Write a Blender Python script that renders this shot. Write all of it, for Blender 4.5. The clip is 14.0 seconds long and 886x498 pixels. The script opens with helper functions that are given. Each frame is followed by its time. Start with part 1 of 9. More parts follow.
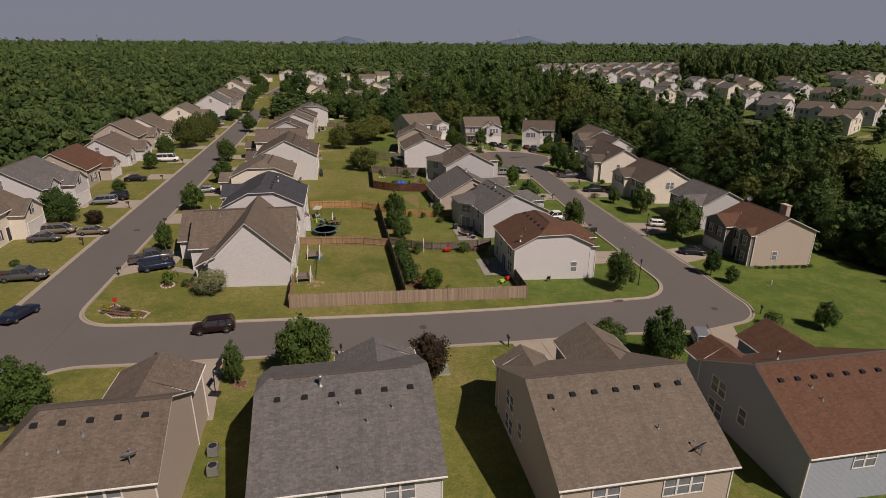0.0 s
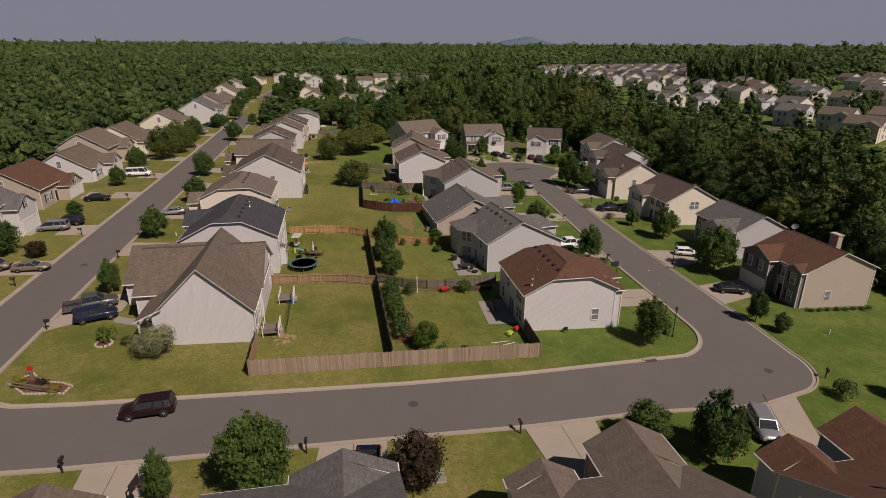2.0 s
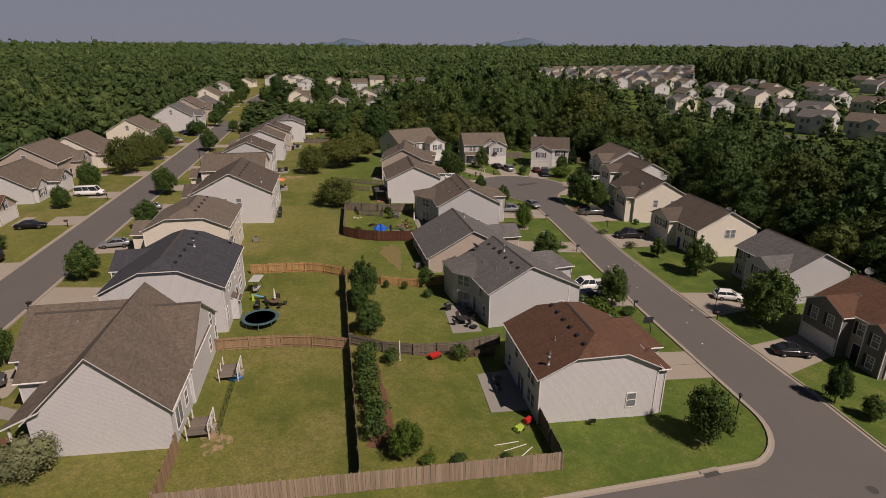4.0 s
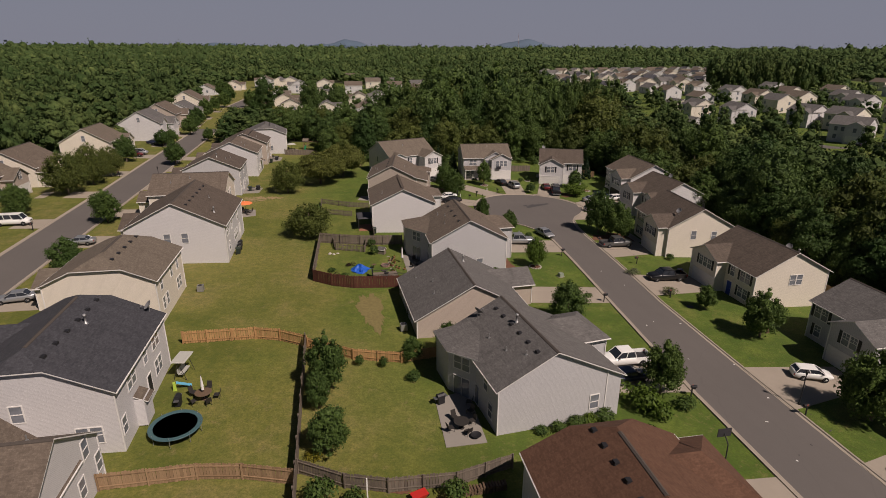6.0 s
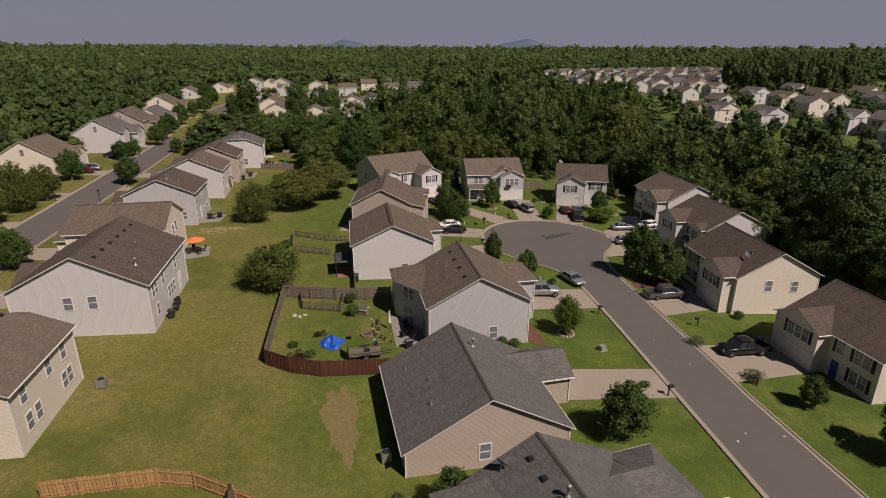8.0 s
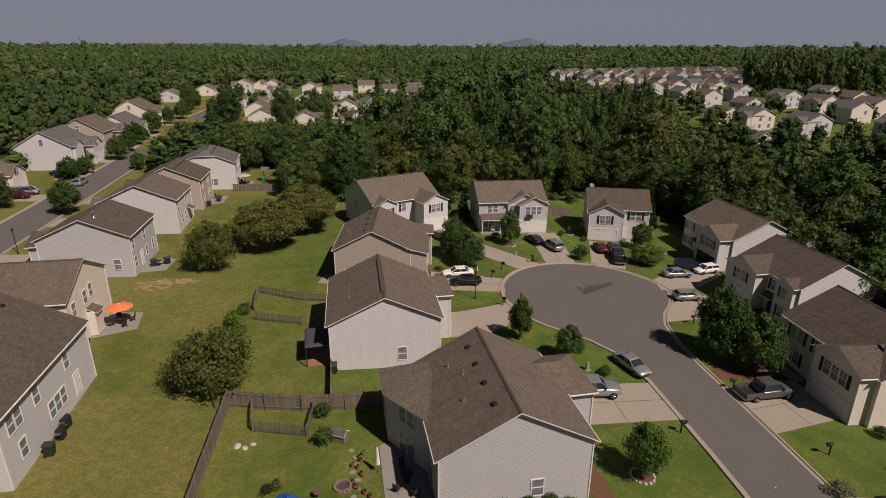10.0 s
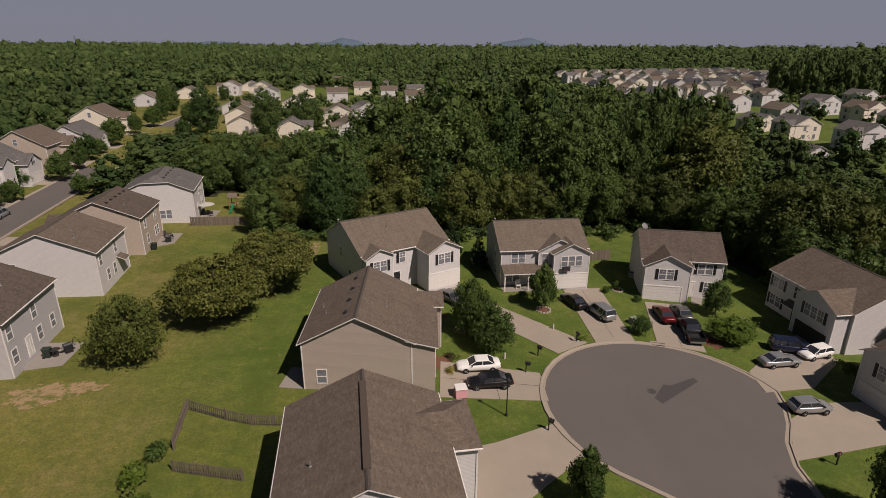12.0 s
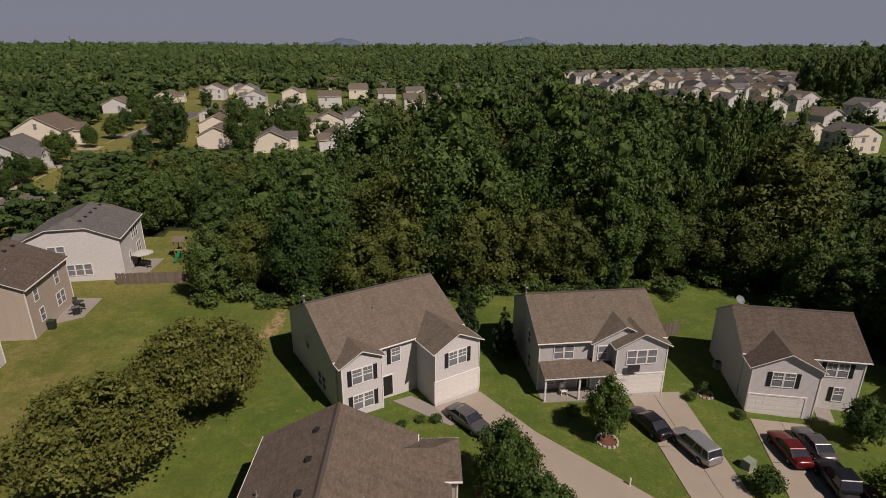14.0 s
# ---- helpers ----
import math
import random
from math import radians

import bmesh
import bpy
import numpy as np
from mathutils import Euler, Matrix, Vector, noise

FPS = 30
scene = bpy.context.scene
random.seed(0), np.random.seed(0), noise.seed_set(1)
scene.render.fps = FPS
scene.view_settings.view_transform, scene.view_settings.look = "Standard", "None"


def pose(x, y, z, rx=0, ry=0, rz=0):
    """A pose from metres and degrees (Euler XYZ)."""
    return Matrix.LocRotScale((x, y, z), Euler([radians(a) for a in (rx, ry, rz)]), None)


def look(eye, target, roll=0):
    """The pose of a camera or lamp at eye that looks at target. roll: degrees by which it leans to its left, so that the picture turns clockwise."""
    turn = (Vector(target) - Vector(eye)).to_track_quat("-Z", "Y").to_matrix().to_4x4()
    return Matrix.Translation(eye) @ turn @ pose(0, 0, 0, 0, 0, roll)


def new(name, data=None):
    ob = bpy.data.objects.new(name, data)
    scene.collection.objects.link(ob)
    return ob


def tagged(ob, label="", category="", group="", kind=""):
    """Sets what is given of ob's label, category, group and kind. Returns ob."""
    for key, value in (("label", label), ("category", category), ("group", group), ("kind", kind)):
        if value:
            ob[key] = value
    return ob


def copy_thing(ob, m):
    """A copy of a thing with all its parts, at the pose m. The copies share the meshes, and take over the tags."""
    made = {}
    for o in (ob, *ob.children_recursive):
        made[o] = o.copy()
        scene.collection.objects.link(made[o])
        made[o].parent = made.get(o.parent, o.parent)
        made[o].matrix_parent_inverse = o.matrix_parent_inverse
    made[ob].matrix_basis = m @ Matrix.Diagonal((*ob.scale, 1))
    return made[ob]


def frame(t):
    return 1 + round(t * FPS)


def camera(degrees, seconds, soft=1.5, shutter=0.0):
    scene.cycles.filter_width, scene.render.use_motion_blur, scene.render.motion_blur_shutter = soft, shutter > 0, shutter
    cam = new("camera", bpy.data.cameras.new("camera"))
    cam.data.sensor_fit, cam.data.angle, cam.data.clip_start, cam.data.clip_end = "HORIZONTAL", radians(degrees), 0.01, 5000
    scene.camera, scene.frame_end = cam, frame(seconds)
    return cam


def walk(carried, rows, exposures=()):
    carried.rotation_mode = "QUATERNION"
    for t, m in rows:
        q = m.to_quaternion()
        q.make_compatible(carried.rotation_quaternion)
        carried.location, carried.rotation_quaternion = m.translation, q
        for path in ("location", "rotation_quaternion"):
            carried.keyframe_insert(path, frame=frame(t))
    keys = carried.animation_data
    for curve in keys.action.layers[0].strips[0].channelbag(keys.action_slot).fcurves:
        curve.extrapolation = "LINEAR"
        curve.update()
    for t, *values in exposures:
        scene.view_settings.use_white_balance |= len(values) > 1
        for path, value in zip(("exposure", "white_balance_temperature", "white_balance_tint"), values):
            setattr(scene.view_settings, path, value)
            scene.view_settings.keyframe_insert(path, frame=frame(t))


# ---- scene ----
cam = camera(76.5, 14.0, 0.5)
# seconds, x, y, z, pitch, roll, yaw of the flight
ROWS = [
    (0.0, 0.000, 0.000, 28.704, -19.979, -0.216, -10.240),
    (0.5, 0.620, 3.184, 28.893, -19.986, -0.211, -10.237),
    (1.0, 1.337, 6.484, 29.056, -19.975, -0.201, -10.228),
    (1.5, 2.133, 10.054, 29.146, -19.947, -0.199, -10.220),
    (2.0, 2.987, 13.776, 29.239, -19.931, -0.203, -10.203),
    (2.5, 3.934, 17.629, 29.328, -19.911, -0.213, -10.217),
    (3.0, 4.933, 21.741, 29.365, -19.886, -0.216, -10.244),
    (5.5, 10.389, 45.203, 29.040, -19.744, -0.251, -10.275),
    (6.0, 11.500, 50.387, 28.974, -19.707, -0.236, -10.268),
    (6.5, 12.564, 55.814, 28.809, -19.685, -0.214, -10.279),
    (7.0, 13.592, 61.427, 28.589, -19.671, -0.183, -10.299),
    (9.5, 17.812, 90.116, 28.433, -19.719, -0.113, -10.304),
    (10.0, 18.496, 96.083, 28.545, -19.750, -0.115, -10.317),
    (10.5, 19.198, 102.277, 28.596, -19.795, -0.137, -10.334),
    (11.0, 19.866, 108.459, 28.630, -19.818, -0.183, -10.356),
    (11.5, 20.579, 114.700, 28.668, -19.815, -0.230, -10.379),
    (12.0, 21.381, 121.013, 28.677, -19.809, -0.255, -10.398),
    (12.5, 22.202, 127.318, 28.650, -19.806, -0.257, -10.415),
    (13.0, 23.057, 133.585, 28.704, -19.807, -0.232, -10.430),
    (13.5, 23.908, 139.919, 28.710, -19.820, -0.195, -10.430),
    (14.0, 24.901, 146.406, 28.664, -19.847, -0.138, -10.441),
]
walk(cam, [(t, pose(x, y, z, 90 + p, r, w)) for t, x, y, z, p, r, w in ROWS], [(0.0, -0.05, 6950, 20), (14.0, -0.05, 6950, 20)])

# ---- light ----
SUN_AZ, SUN_EL = math.atan2(-0.81, 0.59), radians(50)
to_sun = Vector((math.cos(SUN_AZ) * math.cos(SUN_EL), math.sin(SUN_AZ) * math.cos(SUN_EL), math.sin(SUN_EL)))
sun = new("sun", bpy.data.lights.new("sun", "SUN"))
sun.data.energy, sun.data.angle, sun.data.color = 5.0, radians(0.6), (1.0, 0.925, 0.84)
sun.matrix_world = look((0, 0, 300), Vector((0, 0, 300)) - to_sun)
world = bpy.data.worlds.new("sky")
scene.world = world
world.use_nodes = True
wn = world.node_tree.nodes
sky = wn.new("ShaderNodeTexSky")
sky.sky_type, sky.sun_disc = "NISHITA", False
sky.sun_elevation, sky.sun_rotation = SUN_EL, math.pi / 2 - SUN_AZ
sky.air_density, sky.dust_density, sky.ozone_density = 1.0, 0.4, 1.0
wn["Background"].inputs[1].default_value = 0.026
haze = wn.new("ShaderNodeBackground")
haze.inputs[0].default_value = (0.197, 0.224, 0.287, 1.0)
veil = wn.new("ShaderNodeMixShader")
# haze lies thick along the horizon and thins out overhead
up = wn.new("ShaderNodeSeparateXYZ")
thin = wn.new("ShaderNodeMapRange")
for i, v in ((1, 0.08), (2, 0.26), (3, 0.92), (4, 0.0)):
    thin.inputs[i].default_value = v
for a, b in ((wn.new("ShaderNodeTexCoord").outputs["Generated"], up.inputs[0]), (up.outputs[2], thin.inputs[0]), (thin.outputs[0], veil.inputs[0]), (sky.outputs[0], wn["Background"].inputs[0]), (wn["Background"].outputs[0], veil.inputs[1]), (haze.outputs[0], veil.inputs[2]), (veil.outputs[0], wn["World Output"].inputs[0])):
    world.node_tree.links.new(a, b)

# ---- materials ----
class Nodes:
    """A small writer of node materials."""

    def __init__(self, name):
        self.mat = bpy.data.materials.new(name)
        self.mat.use_nodes = True
        self.tree = self.mat.node_tree
        self.shader = self.tree.nodes["Principled BSDF"]
        self.shader.inputs["Specular IOR Level"].default_value = 0.3

    def add(self, kind, links=None, **props):
        node = self.tree.nodes.new("ShaderNode" + kind)
        if "data_type" in props:
            node.data_type = props["data_type"]
        if "blend_type" in props:
            node.blend_type = props["blend_type"]
        if "operation" in props:
            node.operation = props["operation"]
        if "offset" in props:
            node.offset = props["offset"]
        if "feature" in props:
            node.feature = props["feature"]
        for key, value in (links or {}).items():
            sock = node.inputs[key]
            if isinstance(value, bpy.types.NodeSocket):
                self.tree.links.new(value, sock)
            else:
                sock.default_value = value
        return node

    def coords(self, kind="Object"):
        return self.add("TexCoord").outputs[kind]

    def noise(self, vec, scale, detail=4.0, rough=0.6):
        return self.add("TexNoise", {"Vector": vec, "Scale": scale, "Detail": detail, "Roughness": rough}).outputs["Fac"]

    def ramp(self, fac, stops):
        node = self.add("ValToRGB", {"Fac": fac})
        ramp = node.color_ramp
        while len(ramp.elements) < len(stops):
            ramp.elements.new(0.5)
        for el, (p, c) in zip(ramp.elements, stops):
            el.position, el.color = p, (*c, 1) if len(c) == 3 else c
        return node.outputs["Color"]

    def mix(self, fac, a, b, blend="MIX"):
        node = self.add("Mix", data_type="RGBA", blend_type=blend)
        for sock, value in ((node.inputs[0], fac), (node.inputs[6], a), (node.inputs[7], b)):
            if isinstance(value, bpy.types.NodeSocket):
                self.tree.links.new(value, sock)
            else:
                sock.default_value = value if isinstance(value, (int, float)) else (*value, 1)
        return node.outputs[2]

    def math(self, op, a, b=0.0):
        node = self.add("Math", operation=op)
        for sock, value in zip(node.inputs, (a, b)):
            if isinstance(value, bpy.types.NodeSocket):
                self.tree.links.new(value, sock)
            else:
                sock.default_value = value
        return node.outputs[0]

    def split(self, vec):
        return self.add("SeparateXYZ", {"Vector": vec}).outputs

    def random(self):
        return self.add("ObjectInfo").outputs["Random"]

    def island(self):
        return self.add("NewGeometry").outputs["Random Per Island"]

    def finish(self, color, rough=0.8, bump=None, strength=0.3, distance=0.02, metal=0.0):
        for key, value in (("Base Color", color), ("Roughness", rough), ("Metallic", metal)):
            sock = self.shader.inputs[key]
            if isinstance(value, bpy.types.NodeSocket):
                self.tree.links.new(value, sock)
            else:
                sock.default_value = (*value, 1) if isinstance(value, tuple) else value
        if bump is not None:
            node = self.add("Bump", {"Height": bump, "Strength": strength, "Distance": distance})
            self.tree.links.new(node.outputs[0], self.shader.inputs["Normal"])
        return self.mat


def plain(name, color, rough=0.6, metal=0.0, var=0.12, scale=3.0, bump=0.1):
    n = Nodes(name)
    co = n.coords()
    f = n.noise(co, scale, 5)
    g = n.noise(co, scale * 9, 3)
    c = n.mix(f, tuple(v * (1 - var) for v in color), tuple(min(1, v * (1 + var)) for v in color))
    return n.finish(c, rough, g, bump, 0.01, metal)


def siding(name, color, grime=0.12):
    """Lapped vinyl boards, 0.115 m high, with faint dirt and fading, and the shade of each lap painted as a band."""
    n = Nodes(name)
    co = n.coords()
    z = n.split(co)[2]
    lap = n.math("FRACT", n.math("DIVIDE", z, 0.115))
    big = n.noise(co, 0.35, 5, 0.7)
    small = n.noise(co, 4.0, 5)
    c = n.mix(big, tuple(v * (1 - grime) for v in color), color)
    c = n.mix(n.math("MULTIPLY", small, 0.35), c, tuple(v * 0.86 for v in color))
    # darker band painted along every board for the shade at its lap
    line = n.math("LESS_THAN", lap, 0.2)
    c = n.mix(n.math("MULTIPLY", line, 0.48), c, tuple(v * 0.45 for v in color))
    return n.finish(c, 0.55, lap, 0.5, 0.012)


def shingles(name, dark, light, streak=0.35):
    """Asphalt shingles laid in courses, each tab a little different, with weather streaks."""
    n = Nodes(name)
    uv = n.coords("UV")
    def tabs(wide, high, off):
        b = n.add("TexBrick", {"Vector": uv, "Color1": (0, 0, 0, 1), "Color2": (1, 1, 1, 1), "Mortar": (0.2, 0.2, 0.2, 1), "Scale": 1.0,
                               "Mortar Size": 0.006, "Bias": 0.0, "Brick Width": wide, "Row Height": high}, offset=off)
        return b
    a = tabs(0.33, 0.145, 0.5)
    b = tabs(0.62, 0.29, 0.37)
    v = n.mix(0.22, a.outputs[0], b.outputs[0])
    grain = n.noise(uv, 30, 3)
    wide = n.noise(uv, 0.35, 5, 0.65)
    stretched = n.add("Mapping", {"Vector": uv, "Scale": (1.6, 0.16, 1)}).outputs[0]
    run = n.noise(stretched, 1.0, 5)
    c = n.mix(v, dark, light)
    c = n.mix(n.math("MULTIPLY", grain, 0.5), c, tuple(x * 0.45 for x in dark))
    tab = n.noise(uv, 5.5, 4, 0.8)
    c = n.mix(n.ramp(tab, [(0.40, (0.32, 0.32, 0.32)), (0.56, (0, 0, 0))]), c, tuple(x * 0.6 for x in dark))
    c = n.mix(n.ramp(tab, [(0.52, (0, 0, 0)), (0.66, (0.36, 0.36, 0.36))]), c, tuple(x * 1.25 for x in light))
    c = n.mix(n.math("MULTIPLY", wide, streak), c, tuple(x * 1.25 for x in light))
    c = n.mix(n.ramp(run, [(0.45, (0, 0, 0)), (0.8, (0.45, 0.45, 0.45))]), c, tuple(x * 0.62 for x in dark))
    height = n.math("ADD", n.math("MULTIPLY", a.outputs[1], -1.0), n.math("MULTIPLY", grain, 0.4))
    return n.finish(c, 0.92, height, 0.5, 0.012)


def leaves(name, dark, light):
    """Leaf clumps, each of its own tone, duller and yellower ones among them; shade between boughs is painted as dark
    noise.
    """
    n = Nodes(name)
    tone = n.mix(n.math("ADD", n.math("MULTIPLY", n.island(), 0.55), n.math("MULTIPLY", n.random(), 0.45)), dark, light)
    own = n.math("FRACT", n.math("MULTIPLY", n.random(), 7.31))
    tone = n.mix(n.math("MULTIPLY", own, 0.5), tone, tuple(v * k for v, k in zip(light, (1.08, 1.02, 0.9))))
    tone = n.mix(n.ramp(own, [(0.0, (0.55, 0.55, 0.55)), (0.4, (0, 0, 0))]), tone, tuple(v * k for v, k in zip(dark, (0.7, 0.8, 0.9))))
    # coarse dark noise paints the shaded gaps between boughs
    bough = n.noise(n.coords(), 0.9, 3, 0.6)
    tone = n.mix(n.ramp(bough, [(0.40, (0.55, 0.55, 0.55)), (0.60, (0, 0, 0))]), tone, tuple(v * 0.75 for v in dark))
    # finer dark noise paints shade between the leaf clumps
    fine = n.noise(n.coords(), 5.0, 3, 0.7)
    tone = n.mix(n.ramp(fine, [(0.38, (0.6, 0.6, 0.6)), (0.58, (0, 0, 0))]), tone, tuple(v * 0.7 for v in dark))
    n.shader.inputs["Specular IOR Level"].default_value = 0.15
    mat = n.finish(tone, 0.6, fine, 0.5, 0.08)
    glow = n.add("BsdfTranslucent", {"Color": tone})
    both = n.add("MixShader", {0: 0.22, 1: n.shader.outputs[0], 2: glow.outputs[0]})
    n.tree.links.new(both.outputs[0], n.tree.nodes["Material Output"].inputs[0])
    return mat


def canopy(name, dark, light):
    """Distant tree crowns: tones change from crown to crown and over whole stands; dark noise paints shade within them.
    """
    n = Nodes(name)
    co = n.coords()
    crown = n.noise(co, 0.085, 3, 0.6)
    stand = n.noise(co, 0.012, 4, 0.6)
    tone = n.mix(n.ramp(crown, [(0.40, (0, 0, 0)), (0.60, (1, 1, 1))]), dark, light)
    tone = n.mix(n.ramp(stand, [(0.42, (0.6, 0.6, 0.6)), (0.6, (0, 0, 0))]), tone, tuple(v * 0.8 for v in dark))
    tone = n.mix(n.math("MULTIPLY", n.island(), 0.6), tone, tuple(v * 0.7 for v in dark))
    # shade between the clumps of a crown, put into the colour
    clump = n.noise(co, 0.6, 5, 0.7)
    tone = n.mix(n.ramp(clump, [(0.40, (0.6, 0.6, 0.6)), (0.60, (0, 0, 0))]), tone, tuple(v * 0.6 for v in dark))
    n.shader.inputs["Specular IOR Level"].default_value = 0.08
    return n.finish(tone, 0.8, clump, 0.8, 0.8)


def lawn():
    """Mown grass: dry and yellow on the open side, watered and greener towards the loop road and the woods."""
    n = Nodes("lawn")
    co = n.coords()
    x, y, _ = n.split(co)
    a = n.noise(co, 0.028, 5, 0.6)
    b = n.noise(co, 0.22, 6, 0.7)
    c = n.noise(co, 5.0, 6, 0.8)
    d = n.noise(co, 0.11, 8, 0.75)
    e = n.noise(co, 1.3, 5, 0.7)
    wet = n.math("ADD", n.math("ADD", n.math("DIVIDE", x, 60.0), n.math("DIVIDE", n.math("SUBTRACT", y, 70.0), 700.0)), n.math("MULTIPLY", n.math("SUBTRACT", n.noise(co, 0.045, 3, 0.6), 0.5), 1.1))
    wet = n.ramp(wet, [(0.12, (0, 0, 0)), (0.52, (1, 1, 1))])
    patchy = n.ramp(b, [(0.38, (0, 0, 0)), (0.62, (1, 1, 1))])
    dry = n.mix(patchy, (0.098, 0.108, 0.017), (0.184, 0.170, 0.036))
    dry = n.mix(n.ramp(a, [(0.44, (0, 0, 0)), (0.58, (0.8, 0.8, 0.8))]), dry, (0.222, 0.190, 0.052))
    dry = n.mix(n.ramp(d, [(0.50, (0, 0, 0)), (0.68, (0.85, 0.85, 0.85))]), dry, (0.236, 0.180, 0.076))
    green = n.mix(patchy, (0.056, 0.104, 0.011), (0.122, 0.166, 0.025))
    green = n.mix(n.ramp(d, [(0.55, (0, 0, 0)), (0.70, (0.6, 0.6, 0.6))]), green, (0.205, 0.172, 0.060))
    tone = n.mix(wet, dry, green)
    tone = n.mix(n.ramp(e, [(0.40, (0.45, 0.45, 0.45)), (0.62, (0, 0, 0))]), tone, (0.056, 0.084, 0.013))
    g = n.noise(co, 0.7, 9, 0.8)
    tone = n.mix(n.ramp(g, [(0.56, (0, 0, 0)), (0.66, (0.7, 0.7, 0.7))]), tone, (0.222, 0.170, 0.074))
    tone = n.mix(n.ramp(c, [(0.38, (0.6, 0.6, 0.6)), (0.62, (0, 0, 0))]), tone, (0.044, 0.060, 0.010))
    return n.finish(tone, 0.95, c, 0.8, 0.08)


def bare_earth():
    """Sandy earth with tufts of grass left in it."""
    n = Nodes("bare_earth")
    co = n.coords()
    a = n.noise(co, 1.1, 8, 0.75)
    b = n.noise(co, 6.0, 5, 0.7)
    tone = n.mix(b, (0.20, 0.135, 0.075), (0.33, 0.235, 0.135))
    tone = n.mix(n.ramp(a, [(0.46, (0, 0, 0)), (0.56, (1, 1, 1))]), tone, (0.105, 0.110, 0.026))
    return n.finish(tone, 0.95, b, 0.6, 0.05)


def asphalt():
    n = Nodes("asphalt")
    co = n.coords()
    a = n.noise(co, 0.12, 6, 0.6)
    b = n.noise(co, 40, 2)
    x = n.add("Mapping", {"Vector": co, "Scale": (1.0, 0.08, 1)}).outputs[0]
    track = n.noise(x, 0.8, 3)
    tone = n.mix(a, (0.080, 0.072, 0.068), (0.116, 0.103, 0.095))
    tone = n.mix(n.math("MULTIPLY", track, 0.35), tone, (0.065, 0.058, 0.055))
    tone = n.mix(n.math("MULTIPLY", b, 0.35), tone, (0.154, 0.141, 0.130))
    crack = n.add("TexVoronoi", {"Vector": n.add("VectorMath", {0: co, 1: n.add("TexNoise", {"Vector": co, "Scale": 0.6}).outputs["Color"]}, operation="ADD").outputs[0], "Scale": 0.07}, feature="DISTANCE_TO_EDGE")
    tone = n.mix(n.ramp(crack.outputs["Distance"], [(0.0, (0.15, 0.15, 0.15)), (0.002, (0, 0, 0))]), tone, (0.05, 0.046, 0.045))
    return n.finish(tone, 0.9, b, 0.25, 0.01)


def concrete(name="concrete", color=(0.325, 0.280, 0.228)):
    n = Nodes(name)
    co = n.coords()
    a = n.noise(co, 0.5, 6, 0.7)
    b = n.noise(co, 22, 3)
    tone = n.mix(a, tuple(v * 0.72 for v in color), color)
    tone = n.mix(n.math("MULTIPLY", b, 0.3), tone, tuple(v * 0.6 for v in color))
    return n.finish(tone, 0.88, b, 0.2, 0.01)


def boards(name, dark, light):
    n = Nodes(name)
    co = n.coords()
    streak = n.noise(n.add("Mapping", {"Vector": co, "Scale": (9, 9, 0.7)}).outputs[0], 2.0, 5)
    tone = n.mix(streak, dark, light)
    tone = n.mix(n.math("MULTIPLY", n.random(), 0.5), tone, tuple(v * 0.6 for v in dark))
    return n.finish(tone, 0.85, streak, 0.3, 0.01)


def glass(name="window_glass", tint=(0.075, 0.080, 0.090)):
    n = Nodes(name)
    n.shader.inputs["Specular IOR Level"].default_value = 0.6
    return n.finish(n.mix(n.noise(n.coords(), 1.2, 2), tint, tuple(v * 3.2 for v in tint)), 0.07)


FOLIAGE = {"street": ((0.034, 0.070, 0.016), (0.108, 0.164, 0.041)), "forest": ((0.031, 0.066, 0.016), (0.124, 0.184, 0.052)), "pale": ((0.130, 0.150, 0.075), (0.260, 0.270, 0.150)), "red": ((0.026, 0.019, 0.012), (0.065, 0.047, 0.028)), "lime": ((0.060, 0.105, 0.014), (0.140, 0.205, 0.034)), "gold": ((0.138, 0.129, 0.010), (0.284, 0.258, 0.034)), "fir": ((0.015, 0.034, 0.014), (0.045, 0.074, 0.025)), "oak": ((0.052, 0.076, 0.017), (0.125, 0.148, 0.038)), "mimosa": ((0.062, 0.082, 0.018), (0.182, 0.196, 0.054))}
